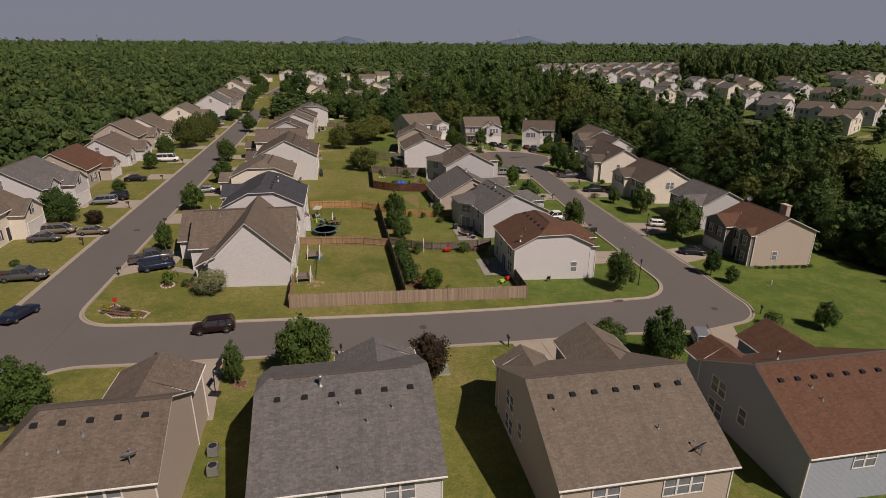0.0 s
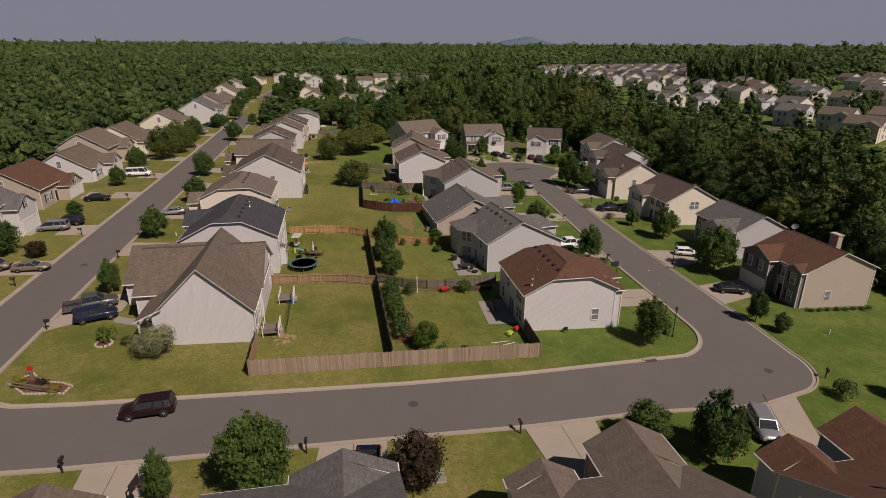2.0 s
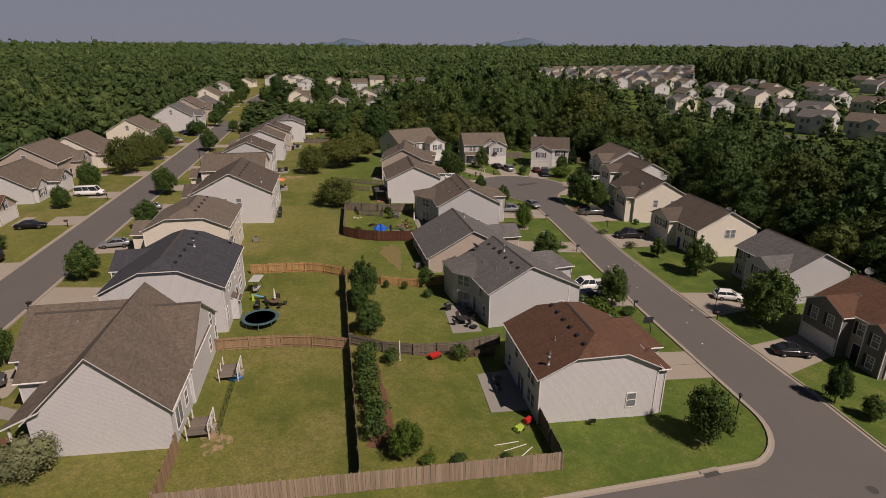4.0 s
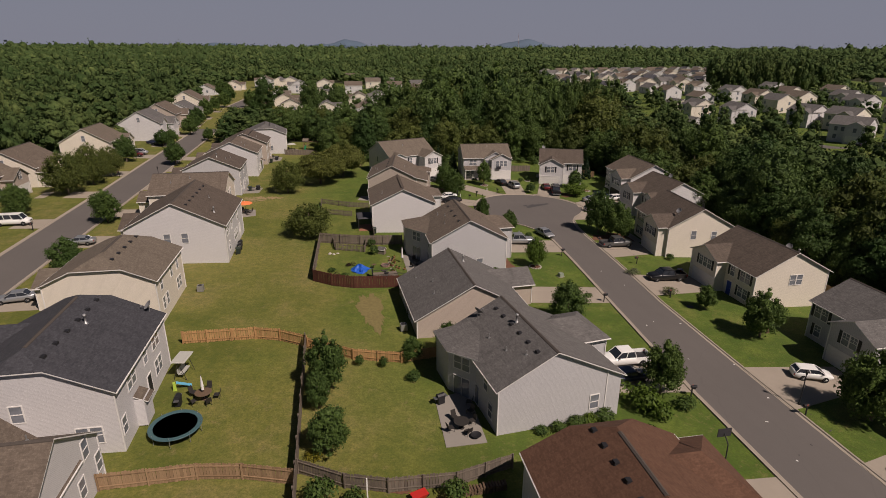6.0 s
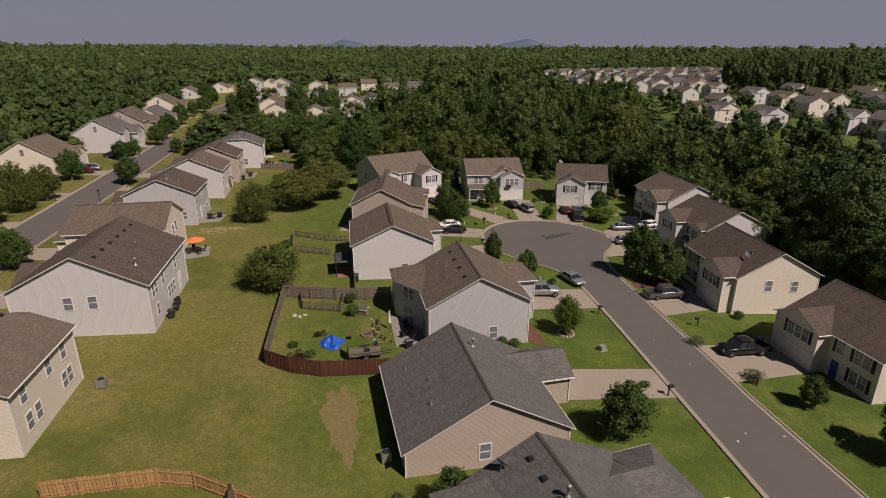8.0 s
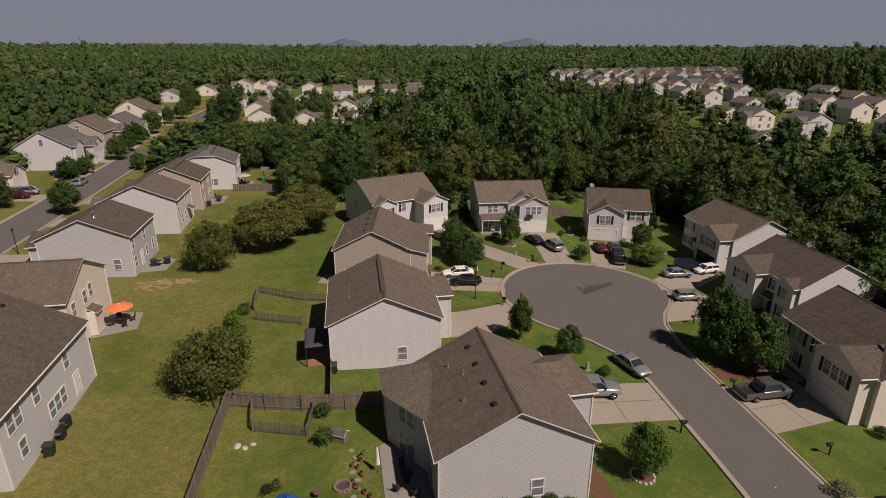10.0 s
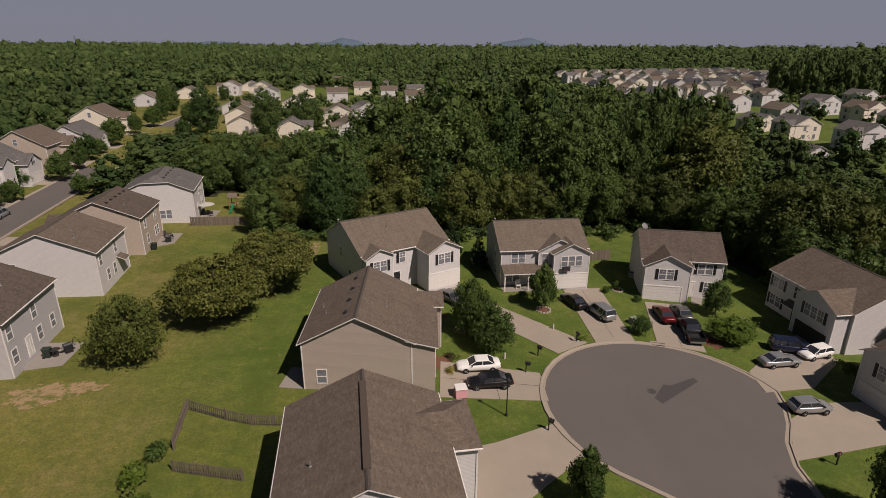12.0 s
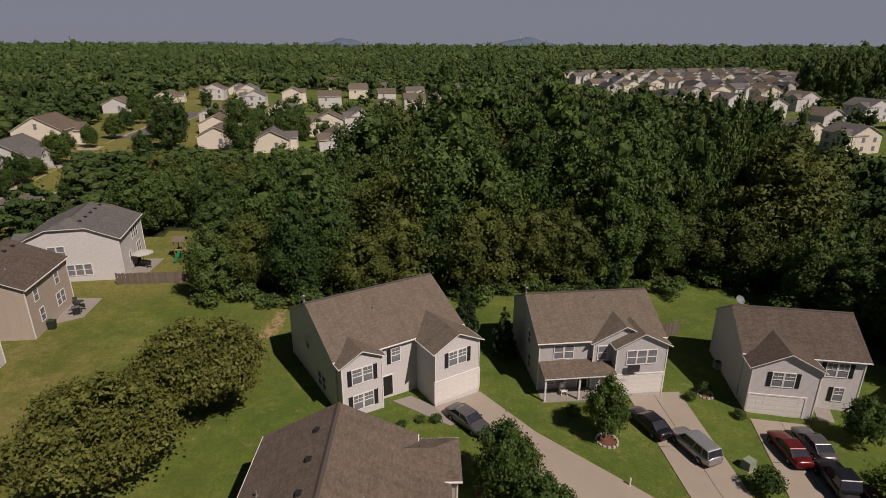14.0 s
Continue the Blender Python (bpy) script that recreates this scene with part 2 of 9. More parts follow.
M = {
    "lawn": lawn(), "asphalt": asphalt(), "concrete": concrete(), "patio": concrete("patio_concrete", (0.266, 0.244, 0.215)),
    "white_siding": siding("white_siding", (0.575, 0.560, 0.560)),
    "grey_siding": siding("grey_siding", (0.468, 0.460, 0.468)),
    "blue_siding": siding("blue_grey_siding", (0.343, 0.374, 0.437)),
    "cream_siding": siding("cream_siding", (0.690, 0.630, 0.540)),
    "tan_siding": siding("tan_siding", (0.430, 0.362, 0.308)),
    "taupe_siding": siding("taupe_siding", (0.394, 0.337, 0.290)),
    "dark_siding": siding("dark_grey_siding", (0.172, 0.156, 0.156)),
    "roof_brown": shingles("brown_shingles", (0.072, 0.056, 0.044), (0.164, 0.131, 0.103)),
    "roof_red": shingles("red_brown_shingles", (0.071, 0.034, 0.020), (0.126, 0.065, 0.041)),
    "roof_tan": shingles("tan_shingles", (0.092, 0.073, 0.057), (0.168, 0.139, 0.109)),
    "roof_grey": shingles("grey_shingles", (0.066, 0.062, 0.060), (0.152, 0.144, 0.138)),
    "roof_char": shingles("charcoal_shingles", (0.023, 0.024, 0.029), (0.067, 0.067, 0.076)),
    "roof_dark": shingles("dark_brown_shingles", (0.052, 0.040, 0.032), (0.122, 0.096, 0.077)),
    "trim": plain("white_trim", (0.605, 0.588, 0.563), 0.5),
    "glass": glass(), "car_glass": glass("car_glass", (0.012, 0.014, 0.018)),
    "box_green": plain("pale_green_paint", (0.19, 0.22, 0.17), 0.5), "board_dark": plain("smoked_board", (0.03, 0.03, 0.035), 0.3),
    "mat_black": plain("woven_black_mat", (0.020, 0.020, 0.022), 0.8), "pad_teal": plain("teal_vinyl", (0.045, 0.095, 0.105), 0.5),
    "bin_green": plain("dark_green_plastic", (0.022, 0.032, 0.026), 0.5), "bin_blue": plain("blue_plastic_bin", (0.012, 0.030, 0.150), 0.5),
    "iron": plain("dark_iron", (0.030, 0.027, 0.025), 0.5), "canvas_orange": plain("orange_canvas", (0.62, 0.17, 0.06), 0.8),
    "canvas_grey": plain("grey_canvas", (0.34, 0.34, 0.31), 0.8), "canvas_dark": plain("dark_canvas", (0.05, 0.05, 0.055), 0.8),
    "plastic_blue": plain("blue_plastic", (0.06, 0.20, 0.46), 0.4), "plastic_sky": plain("sky_blue_plastic", (0.10, 0.36, 0.52), 0.4),
    "plastic_lime": plain("lime_plastic", (0.30, 0.42, 0.06), 0.4), "plastic_pink": plain("pink_plastic", (0.58, 0.30, 0.33), 0.5),
    "slide_green": plain("green_plastic", (0.010, 0.14, 0.06), 0.35), "tarp_blue": plain("blue_tarpaulin", (0.013, 0.085, 0.40), 0.4),
    "wood_brown": boards("brown_wood", (0.085, 0.055, 0.035), (0.20, 0.13, 0.085)), "stone_brown": plain("brown_stone", (0.20, 0.13, 0.10), 0.9, 0, 0.3),
    "stone_pale": plain("pale_stone", (0.38, 0.35, 0.31), 0.9, 0, 0.25), "clay": plain("clay", (0.26, 0.12, 0.075), 0.85), "sign_red": plain("red_sign_paint", (0.42, 0.025, 0.02), 0.4),
    "mesh_green": plain("green_coated_wire", (0.011, 0.038, 0.015), 0.5), "dry_grass": plain("dry_grass", (0.150, 0.122, 0.048), 0.95, 0, 0.35, 3, 0.5),
    "blue_door": plain("blue_door_paint", (0.02, 0.05, 0.25), 0.4),
    "tar": plain("dark_iron_and_tar", (0.055, 0.052, 0.052), 0.8),
    # the haze of distance is painted into this blue base colour
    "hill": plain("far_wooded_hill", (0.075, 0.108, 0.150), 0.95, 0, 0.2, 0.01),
    "dish_grey": plain("grey_dish_paint", (0.17, 0.17, 0.175), 0.6),
    "ridge": plain("ridge_shingles", (0.062, 0.052, 0.045), 0.9, 0.0, 0.25, 4.0, 0.4),
    "mast_red": plain("faded_red_paint", (0.25, 0.08, 0.06), 0.6),
    "black": plain("black_paint", (0.018, 0.018, 0.020), 0.5),
    "rubber": plain("rubber", (0.015, 0.015, 0.015), 0.85),
    "steel": plain("steel", (0.45, 0.45, 0.46), 0.35, 0.9),
    "galv": plain("galvanised_metal", (0.36, 0.36, 0.36), 0.45, 0.7),
    "bark": plain("bark", (0.13, 0.10, 0.075), 0.95, 0.0, 0.35, 6, 0.5),
    "mulch": plain("mulch", (0.120, 0.056, 0.034), 0.95, 0.0, 0.5, 9, 0.6),
    "dirt": bare_earth(),
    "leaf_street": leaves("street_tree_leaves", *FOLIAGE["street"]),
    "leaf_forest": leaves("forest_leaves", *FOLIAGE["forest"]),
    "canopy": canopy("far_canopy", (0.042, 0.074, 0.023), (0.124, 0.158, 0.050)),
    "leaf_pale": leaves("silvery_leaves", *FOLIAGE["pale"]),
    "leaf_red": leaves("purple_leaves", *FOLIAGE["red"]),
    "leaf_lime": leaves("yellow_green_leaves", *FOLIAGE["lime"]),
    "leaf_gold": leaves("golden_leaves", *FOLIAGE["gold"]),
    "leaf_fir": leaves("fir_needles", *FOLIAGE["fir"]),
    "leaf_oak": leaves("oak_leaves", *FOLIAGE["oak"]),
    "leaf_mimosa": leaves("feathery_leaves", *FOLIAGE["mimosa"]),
    "fence_new": boards("new_pine_boards", (0.300, 0.165, 0.069), (0.525, 0.317, 0.144)),
    "fence_old": boards("weathered_boards", (0.100, 0.082, 0.066), (0.215, 0.175, 0.140)),
    "fence_mid": boards("brown_boards", (0.190, 0.118, 0.066), (0.400, 0.270, 0.160)),
    "fence_pale": boards("pale_weathered_boards", (0.210, 0.152, 0.110), (0.420, 0.325, 0.245)),
    "fence_red": boards("red_stained_boards", (0.060, 0.020, 0.013), (0.115, 0.042, 0.028)),
}
# ---- building blocks ----
def smooth(a, b, x):
    t = min(1.0, max(0.0, (x - a) / (b - a)))
    return t * t * (3 - 2 * t)


def gz(x, y):
    """Height of the ground: it falls gently to the east, with a wooded dip and a rise beyond."""
    xc = min(max(x, -46.0), 88.0)
    yc = min(max(y, -60.0), 330.0)
    z = -1.61 - 0.042 * xc + 0.006 * (yc - 119.6)
    z += 7.0 * smooth(100, 230, x) + 1.5 * smooth(230, 330, y) * (1 - smooth(40, 130, x))
    z += 6.0 * smooth(600, 1800, y) + 5.0 * smooth(300, 900, -x)
    return z


class Shape:
    """Vertices and faces of one mesh, with a material slot and metres as UV for each face."""

    def __init__(self):
        self.v, self.f, self.m = [], [], []

    def face(self, pts, m=0):
        k = len(self.v)
        self.v += [tuple(p) for p in pts]
        self.f.append(tuple(range(k, k + len(pts))))
        self.m.append(m)

    def box(self, x0, x1, y0, y1, z0, z1, m=0, top=None):
        """A box; top shrinks the upper face by that much on each side."""
        t = top or 0.0
        a = [(x0, y0, z0), (x1, y0, z0), (x1, y1, z0), (x0, y1, z0)]
        b = [(x0 + t, y0 + t, z1), (x1 - t, y0 + t, z1), (x1 - t, y1 - t, z1), (x0 + t, y1 - t, z1)]
        self.loft([a, b], m)
        return self

    def loft(self, rings, m=0, caps=True):
        """Rings with the same number of points joined into a closed skin with shared vertices."""
        k, n = len(self.v), len(rings[0])
        for r in rings:
            self.v += [tuple(p) for p in r]
        for i in range(len(rings) - 1):
            for j in range(n):
                a, b = k + i * n + j, k + i * n + (j + 1) % n
                self.f.append((a, b, b + n, a + n))
                self.m.append(m)
        if caps:
            self.f.append(tuple(k + j for j in reversed(range(n))))
            self.f.append(tuple(k + (len(rings) - 1) * n + j for j in range(n)))
            self.m += [m, m]
        return self

    def tube(self, p0, p1, r0, r1=None, n=8, m=0):
        p0, p1 = Vector(p0), Vector(p1)
        r1 = r0 if r1 is None else r1
        q = (p1 - p0).to_track_quat("Z", "Y")
        ring = [Vector((math.cos(2 * math.pi * i / n), math.sin(2 * math.pi * i / n), 0)) for i in range(n)]
        return self.loft([[p0 + q @ (c * r0) for c in ring], [p1 + q @ (c * r1) for c in ring]], m)

    def turned(self, profile, n=12, m=0, centre=(0, 0, 0)):
        """A solid of revolution about z from (radius, height) pairs."""
        cx, cy, cz = centre
        rings = [[(cx + r * math.cos(2 * math.pi * i / n), cy + r * math.sin(2 * math.pi * i / n), cz + z) for i in range(n)] for r, z in profile]
        return self.loft(rings, m)

    def mesh(self, name, mats, uv=False, soft=False):
        me = bpy.data.meshes.new(name)
        me.from_pydata(self.v, [], self.f)
        for mat in mats:
            me.materials.append(mat)
        me.polygons.foreach_set("material_index", self.m)
        if soft:
            me.polygons.foreach_set("use_smooth", [True] * len(self.f))
        if uv:
            layer = me.uv_layers.new(name="metres")
            for p in me.polygons:
                side = Vector((0, 0, 1)).cross(p.normal)
                side = side.normalized() if side.length > 1e-3 else Vector((1, 0, 0))
                up = p.normal.cross(side)
                for li in p.loop_indices:
                    co = me.vertices[me.loops[li].vertex_index].co
                    layer.data[li].uv = (co.dot(side), co.dot(up))
        me.update()
        return me


def ob_from(name, shape, mats, parent=None, m=None, label="", uv=False, soft=False):
    """One mesh object; a part when it has a parent."""
    data = shape if isinstance(shape, bpy.types.Mesh) else shape.mesh(name, mats if isinstance(mats, (list, tuple)) else [mats], uv, soft)
    ob = new(name, data)
    if parent is not None:
        ob.parent = parent
    if m is not None:
        ob.matrix_basis = m
    if label:
        ob["label"] = label
    return ob


def empty(name, m, label="", category="", group="", kind=""):
    ob = new(name)
    ob.empty_display_size = 0.3
    ob.matrix_basis = m
    return tagged(ob, label, category, group, kind)


def skin(shape, verts, faces, thick, m_top=0, m_side=1):
    """Faces thickened downwards into a slab, with edge boards in the second material."""
    k = len(shape.v)
    n = len(verts)
    shape.v += [tuple(p) for p in verts] + [(p[0], p[1], p[2] - thick) for p in verts]
    edges = {}
    for f in faces:
        shape.f.append(tuple(k + i for i in f))
        shape.m.append(m_top)
        shape.f.append(tuple(k + n + i for i in reversed(f)))
        shape.m.append(m_side)
        for a, b in zip(f, f[1:] + f[:1]):
            if (b, a) in edges:
                edges.pop((b, a))
            else:
                edges[(a, b)] = 1
    for a, b in edges:
        shape.f.append((k + a, k + n + a, k + n + b, k + b))
        shape.m.append(m_side)


def gable(x0, x1, y0, y1, base, eave, pitch, axis="x", over=0.32, clip=(0.0, 0.0), hip=(0.0, 0.0), low=(0.0, 0.0), salt=(0.0, 0.0)):
    """Walls and roof of one block. axis: the way the ridge runs. clip: height cut off each gable's tip.
    hip: how far the ridge stops short of each end for a full hip. low: how far each side's eave reaches on downhill, past the wall.
    salt: how far a side's wall stands out past the even plan, under the same slope."""
    if axis == "y":
        turn = lambda p: (p[1], p[0], p[2])
        a0, a1, b0, b1 = y0, y1, x0, x1
    else:
        turn = lambda p: p
        a0, a1, b0, b1 = x0, x1, y0, y1
    mid, half = (b0 + b1) / 2, (b1 - b0) / 2
    top = eave + pitch * half
    b0, b1 = b0 - salt[0], b1 + salt[1]
    ev0, ev1 = eave - pitch * salt[0], eave - pitch * salt[1]
    walls, roof = Shape(), Shape()
    flip = axis == "y"

    def put(sh, pts):
        pts = [turn(p) for p in pts]
        sh.face(pts[::-1] if flip else pts)

    put(walls, [(a0, b0, base), (a1, b0, base), (a1, b0, ev0), (a0, b0, ev0)])
    put(walls, [(a1, b1, base), (a0, b1, base), (a0, b1, ev1), (a1, b1, ev1)])
    for e, a in enumerate((a0, a1)):
        if hip[e]:
            pts = [(a, b1, base), (a, b0, base), (a, b0, ev0), (a, b1, ev1)]
        elif clip[e]:
            c = clip[e] / pitch
            pts = [(a, b1, base), (a, b0, base), (a, b0, ev0), (a, mid - c, top - clip[e]), (a, mid + c, top - clip[e]), (a, b1, ev1)]
        else:
            pts = [(a, b1, base), (a, b0, base), (a, b0, ev0), (a, mid, top), (a, b1, ev1)]
        put(walls, pts if e == 0 else pts[::-1])
    o0, o1 = over + low[0], over + low[1]
    verts, faces = [], []

    def vert(*p):
        verts.append(turn(p))
        return len(verts) - 1

    left, right = [], []
    for e, (a, s) in enumerate(((a0 - over, 1), (a1 + over, -1))):
        if hip[e]:
            r = vert(a + s * (hip[e] + over), mid, top)
            ll = vert(a, b0 - over - low[0], ev0 - pitch * o0)
            rr = vert(a, b1 + over + low[1], ev1 - pitch * o1)
            ls, rs, tri = [ll, r], [rr, r], (ll, r, rr)
        elif clip[e]:
            c = clip[e] / pitch
            r = vert(a + s * c * 0.9, mid, top)
            cl, cr = vert(a, mid - c, top - clip[e]), vert(a, mid + c, top - clip[e])
            ll = vert(a, b0 - o0, ev0 - pitch * o0)
            rr = vert(a, b1 + o1, ev1 - pitch * o1)
            ls, rs, tri = [ll, cl, r], [rr, cr, r], (cl, r, cr)
        else:
            r = vert(a, mid, top)
            ll = vert(a, b0 - o0, ev0 - pitch * o0)
            rr = vert(a, b1 + o1, ev1 - pitch * o1)
            ls, rs, tri = [ll, r], [rr, r], None
        left.append(ls)
        right.append(rs)
        if tri:
            tri = tri if (e == 1) != flip else tri[::-1]
            faces.append(tri)
    fl = tuple(left[1][::-1][::-1] and ([left[0][0]] + left[1] + left[0][1:][::-1]))
    fr = tuple([right[1][0]] + right[0] + right[1][1:][::-1])
    faces.append(fl if not flip else fl[::-1])
    faces.append(fr if not flip else fr[::-1])
    verts = [(x, y, z + 0.14) for x, y, z in verts]
    skin(roof, verts, faces, 0.10)
    return walls, roof, top


WINDOWS = {}


def lattice(xs, zs, solid, y0, y1):
    """A plate of bars with openings, in one piece: cell i, k is solid or open."""
    s = Shape()
    n = len(zs)
    s.v = [(x, y, z) for y in (y0, y1) for x in xs for z in zs]
    back = len(xs) * n
    for i in range(len(xs) - 1):
        for k in range(n - 1):
            if not solid(i, k):
                continue
            a, b, c, d = i * n + k, (i + 1) * n + k, (i + 1) * n + k + 1, i * n + k + 1
            s.f.append((a, b, c, d))
            for p, q, di, dk in ((a, b, 0, -1), (b, c, 1, 0), (c, d, 0, 1), (d, a, -1, 0)):
                ii, kk = i + di, k + dk
                if not (0 <= ii < len(xs) - 1 and 0 <= kk < n - 1 and solid(ii, kk)):
                    s.f.append((q, p, p + back, q + back))
    s.m = [0] * len(s.f)
    return s


def window_mesh(w, h, panes):
    key = (w, h, panes)
    if key not in WINDOWS:
        t = 0.085
        xs = [-w / 2 - t, -w / 2] + ([-0.014, 0.014] if panes else []) + [w / 2, w / 2 + t]
        zs = [-t, 0, h / 2 - 0.03, h / 2 + 0.03] + ([h * 0.75 - 0.014, h * 0.75 + 0.014] if panes else []) + [h, h + t]
        bars_x, bars_z = {0, len(xs) - 2} | ({2} if panes else set()), {0, 2, len(zs) - 2} | ({4} if panes else set())
        s = lattice(xs, zs, lambda i, k: i in bars_x and (i != 2 or not panes or k > 2) or k in bars_z, -0.05, 0.02)
        g = Shape().box(-w / 2, w / 2, -0.012, 0.0, 0, h)
        b = Shape().box(-0.19, 0.19, -0.045, 0.0, -0.05, h + 0.05)
        for k in range(9):
            b.box(-0.15, 0.15, -0.055, -0.04, 0.02 + k * h / 9, 0.02 + (k + 0.6) * h / 9)
        WINDOWS[key] = (s.mesh("window", [M["trim"]]), g.mesh("pane", [M["glass"]]), b.mesh("shutter", [M["black"]]))
    return WINDOWS[key]


SIDES = {"f": 0, "r": 90, "b": 180, "l": -90}


def at_side(side, plane, u, z):
    """The pose on a wall: plane is the wall's distance from the house's middle, u runs to the right as one faces the wall."""
    turn = pose(0, 0, 0, 0, 0, SIDES[side])
    return turn @ pose(u, -plane, z)


def window(house, side, plane, u, z, w=0.85, h=1.4, shutters=False, panes=True, blind=False):
    s, g, b = window_mesh(w, h, panes)
    win = ob_from("window", s, None, house, at_side(side, plane, u, z))
    ob_from("pane", g, None, win)
    if shutters:
        for k in (-1, 1):
            ob_from("shutter", b, None, win, pose(k * (w / 2 + 0.29), 0, 0))
    return win


def pair(house, side, plane, u, z, w=0.85, h=1.4, shutters=False, n=2):
    """Windows set side by side under one head."""
    s, g, b = window_mesh(w, h, shutters)
    step = w + 0.16
    for i in range(n):
        win = ob_from("window", s, None, house, at_side(side, plane, u + (i - (n - 1) / 2) * step, z))
        ob_from("pane", g, None, win)
        if shutters and i in (0, n - 1):
            k = -1 if i == 0 else 1
            ob_from("shutter", b, None, win, pose(k * (w / 2 + 0.29), 0, 0))


def door(house, side, plane, u, z, w=0.95, h=2.05, mat="trim", name="door"):
    s = Shape()
    s.box(-w / 2 - 0.1, -w / 2, -0.06, 0.02, 0, h + 0.1)
    s.box(w / 2, w / 2 + 0.1, -0.06, 0.02, 0, h + 0.1)
    s.box(-w / 2, w / 2, -0.06, 0.02, h, h + 0.1)
    d = ob_from(name, s, M["trim"], house, at_side(side, plane, u, z))
    leaf = Shape().box(-w / 2, w / 2, -0.03, 0.01, 0, h)
    for k in (-1, 1):
        for lo, hi in ((0.12, 0.45), (0.52, 0.92)):
            leaf.box(min(k * 0.08 * w, k * 0.40 * w), max(k * 0.08 * w, k * 0.40 * w), -0.045, -0.028, lo * h, hi * h)
    ob_from("door_leaf", leaf, M[mat], d)
    ob_from("door_handle", Shape().tube((w * 0.38, -0.1, h * 0.48), (w * 0.38, -0.02, h * 0.48), 0.03), M["steel"], d)
    return d


def slider(house, side, plane, u, z):
    """A sliding glass door."""
    s = Shape()
    for x in (-0.95, -0.03, 0.89):
        s.box(x, x + 0.06, -0.05, 0.02, 0, 2.05)
    s.box(-0.95, 0.95, -0.05, 0.02, 2.05, 2.13)
    s.box(-0.95, 0.95, -0.05, 0.02, 0, 0.06)
    d = ob_from("sliding_door", s, M["trim"], house, at_side(side, plane, u, z))
    for k in (-1, 1):
        ob_from("pane", Shape().box(min(0.03 * k, 0.89 * k), max(0.03 * k, 0.89 * k), -0.015, 0, 0.06, 2.05), M["glass"], d)
    return d


def garage_door(house, side, plane, u, z, w=4.8, h=2.13):
    s = Shape()
    s.box(-w / 2 - 0.13, -w / 2, -0.07, 0.02, 0, h + 0.13)
    s.box(w / 2, w / 2 + 0.13, -0.07, 0.02, 0, h + 0.13)
    s.box(-w / 2, w / 2, -0.07, 0.02, h, h + 0.13)
    d = ob_from("garage_door", s, M["trim"], house, at_side(side, plane, u, z))
    n = 4
    key = ("garage_panel", w)
    if key not in WINDOWS:
        p = Shape().box(-w / 2, w / 2, -0.03, 0.01, 0.006, h / n - 0.006)
        for i in range(8):
            x = -w / 2 + (i + 0.5) * w / 8
            p.box(x - w / 16 + 0.06, x + w / 16 - 0.06, -0.04, -0.028, 0.09, h / n - 0.09)
        WINDOWS[key] = p.mesh("panel", [M["trim"]])
    for i in range(n):
        ob_from("panel", WINDOWS[key], None, d, pose(0, 0, i * h / n))


def roof_at(block, x, y):
    """Height of a block's roof above a point of its plan."""
    x0, x1, y0, y1, eave, pitch, axis = block
    d = abs(y - (y0 + y1) / 2) if axis == "x" else abs(x - (x0 + x1) / 2)
    half = (y1 - y0) / 2 if axis == "x" else (x1 - x0) / 2
    return eave + pitch * (half - d) + 0.14


def fixed_mesh(key, maker, mats, soft=False):
    if key not in WINDOWS:
        WINDOWS[key] = maker().mesh(key, mats, soft=soft)
    return WINDOWS[key]


def vent_box():
    return Shape().box(-0.22, 0.22, -0.18, 0.2, -0.06, 0.13, top=0.03).box(-0.17, 0.17, -0.21, -0.17, 0.0, 0.09)


def vent_pipe():
    return Shape().turned([(0.16, -0.15), (0.10, 0.05), (0.05, 0.06), (0.05, 0.42), (0.0, 0.42)], 10)


def flue():
    return Shape().turned([(0.22, -0.3), (0.18, 0.05), (0.09, 0.09), (0.09, 0.62), (0.15, 0.64), (0.16, 0.80), (0.10, 0.86), (0.0, 0.86)], 14)


def dish():
    s = Shape().turned([(0.03, 0.0), (0.2, 0.02), (0.34, 0.08), (0.40, 0.13), (0.385, 0.14), (0.30, 0.095), (0.15, 0.04), (0.0, 0.03)], 18)
    turn = Euler((radians(50), 0, radians(25))).to_matrix()
    s.v = [tuple(turn @ Vector(p) + Vector((0, 0, 0.55))) for p in s.v]
    s.tube((0, 0, -0.1), (0, 0.02, 0.55), 0.03)
    s.tube((0, 0, 0.5), (0.15, -0.5, 0.62), 0.015)
    s.box(0.10, 0.20, -0.56, -0.46, 0.58, 0.67)
    s.v = [(1.2 * a, 1.2 * b, 1.2 * c) for a, b, c in s.v]
    return s


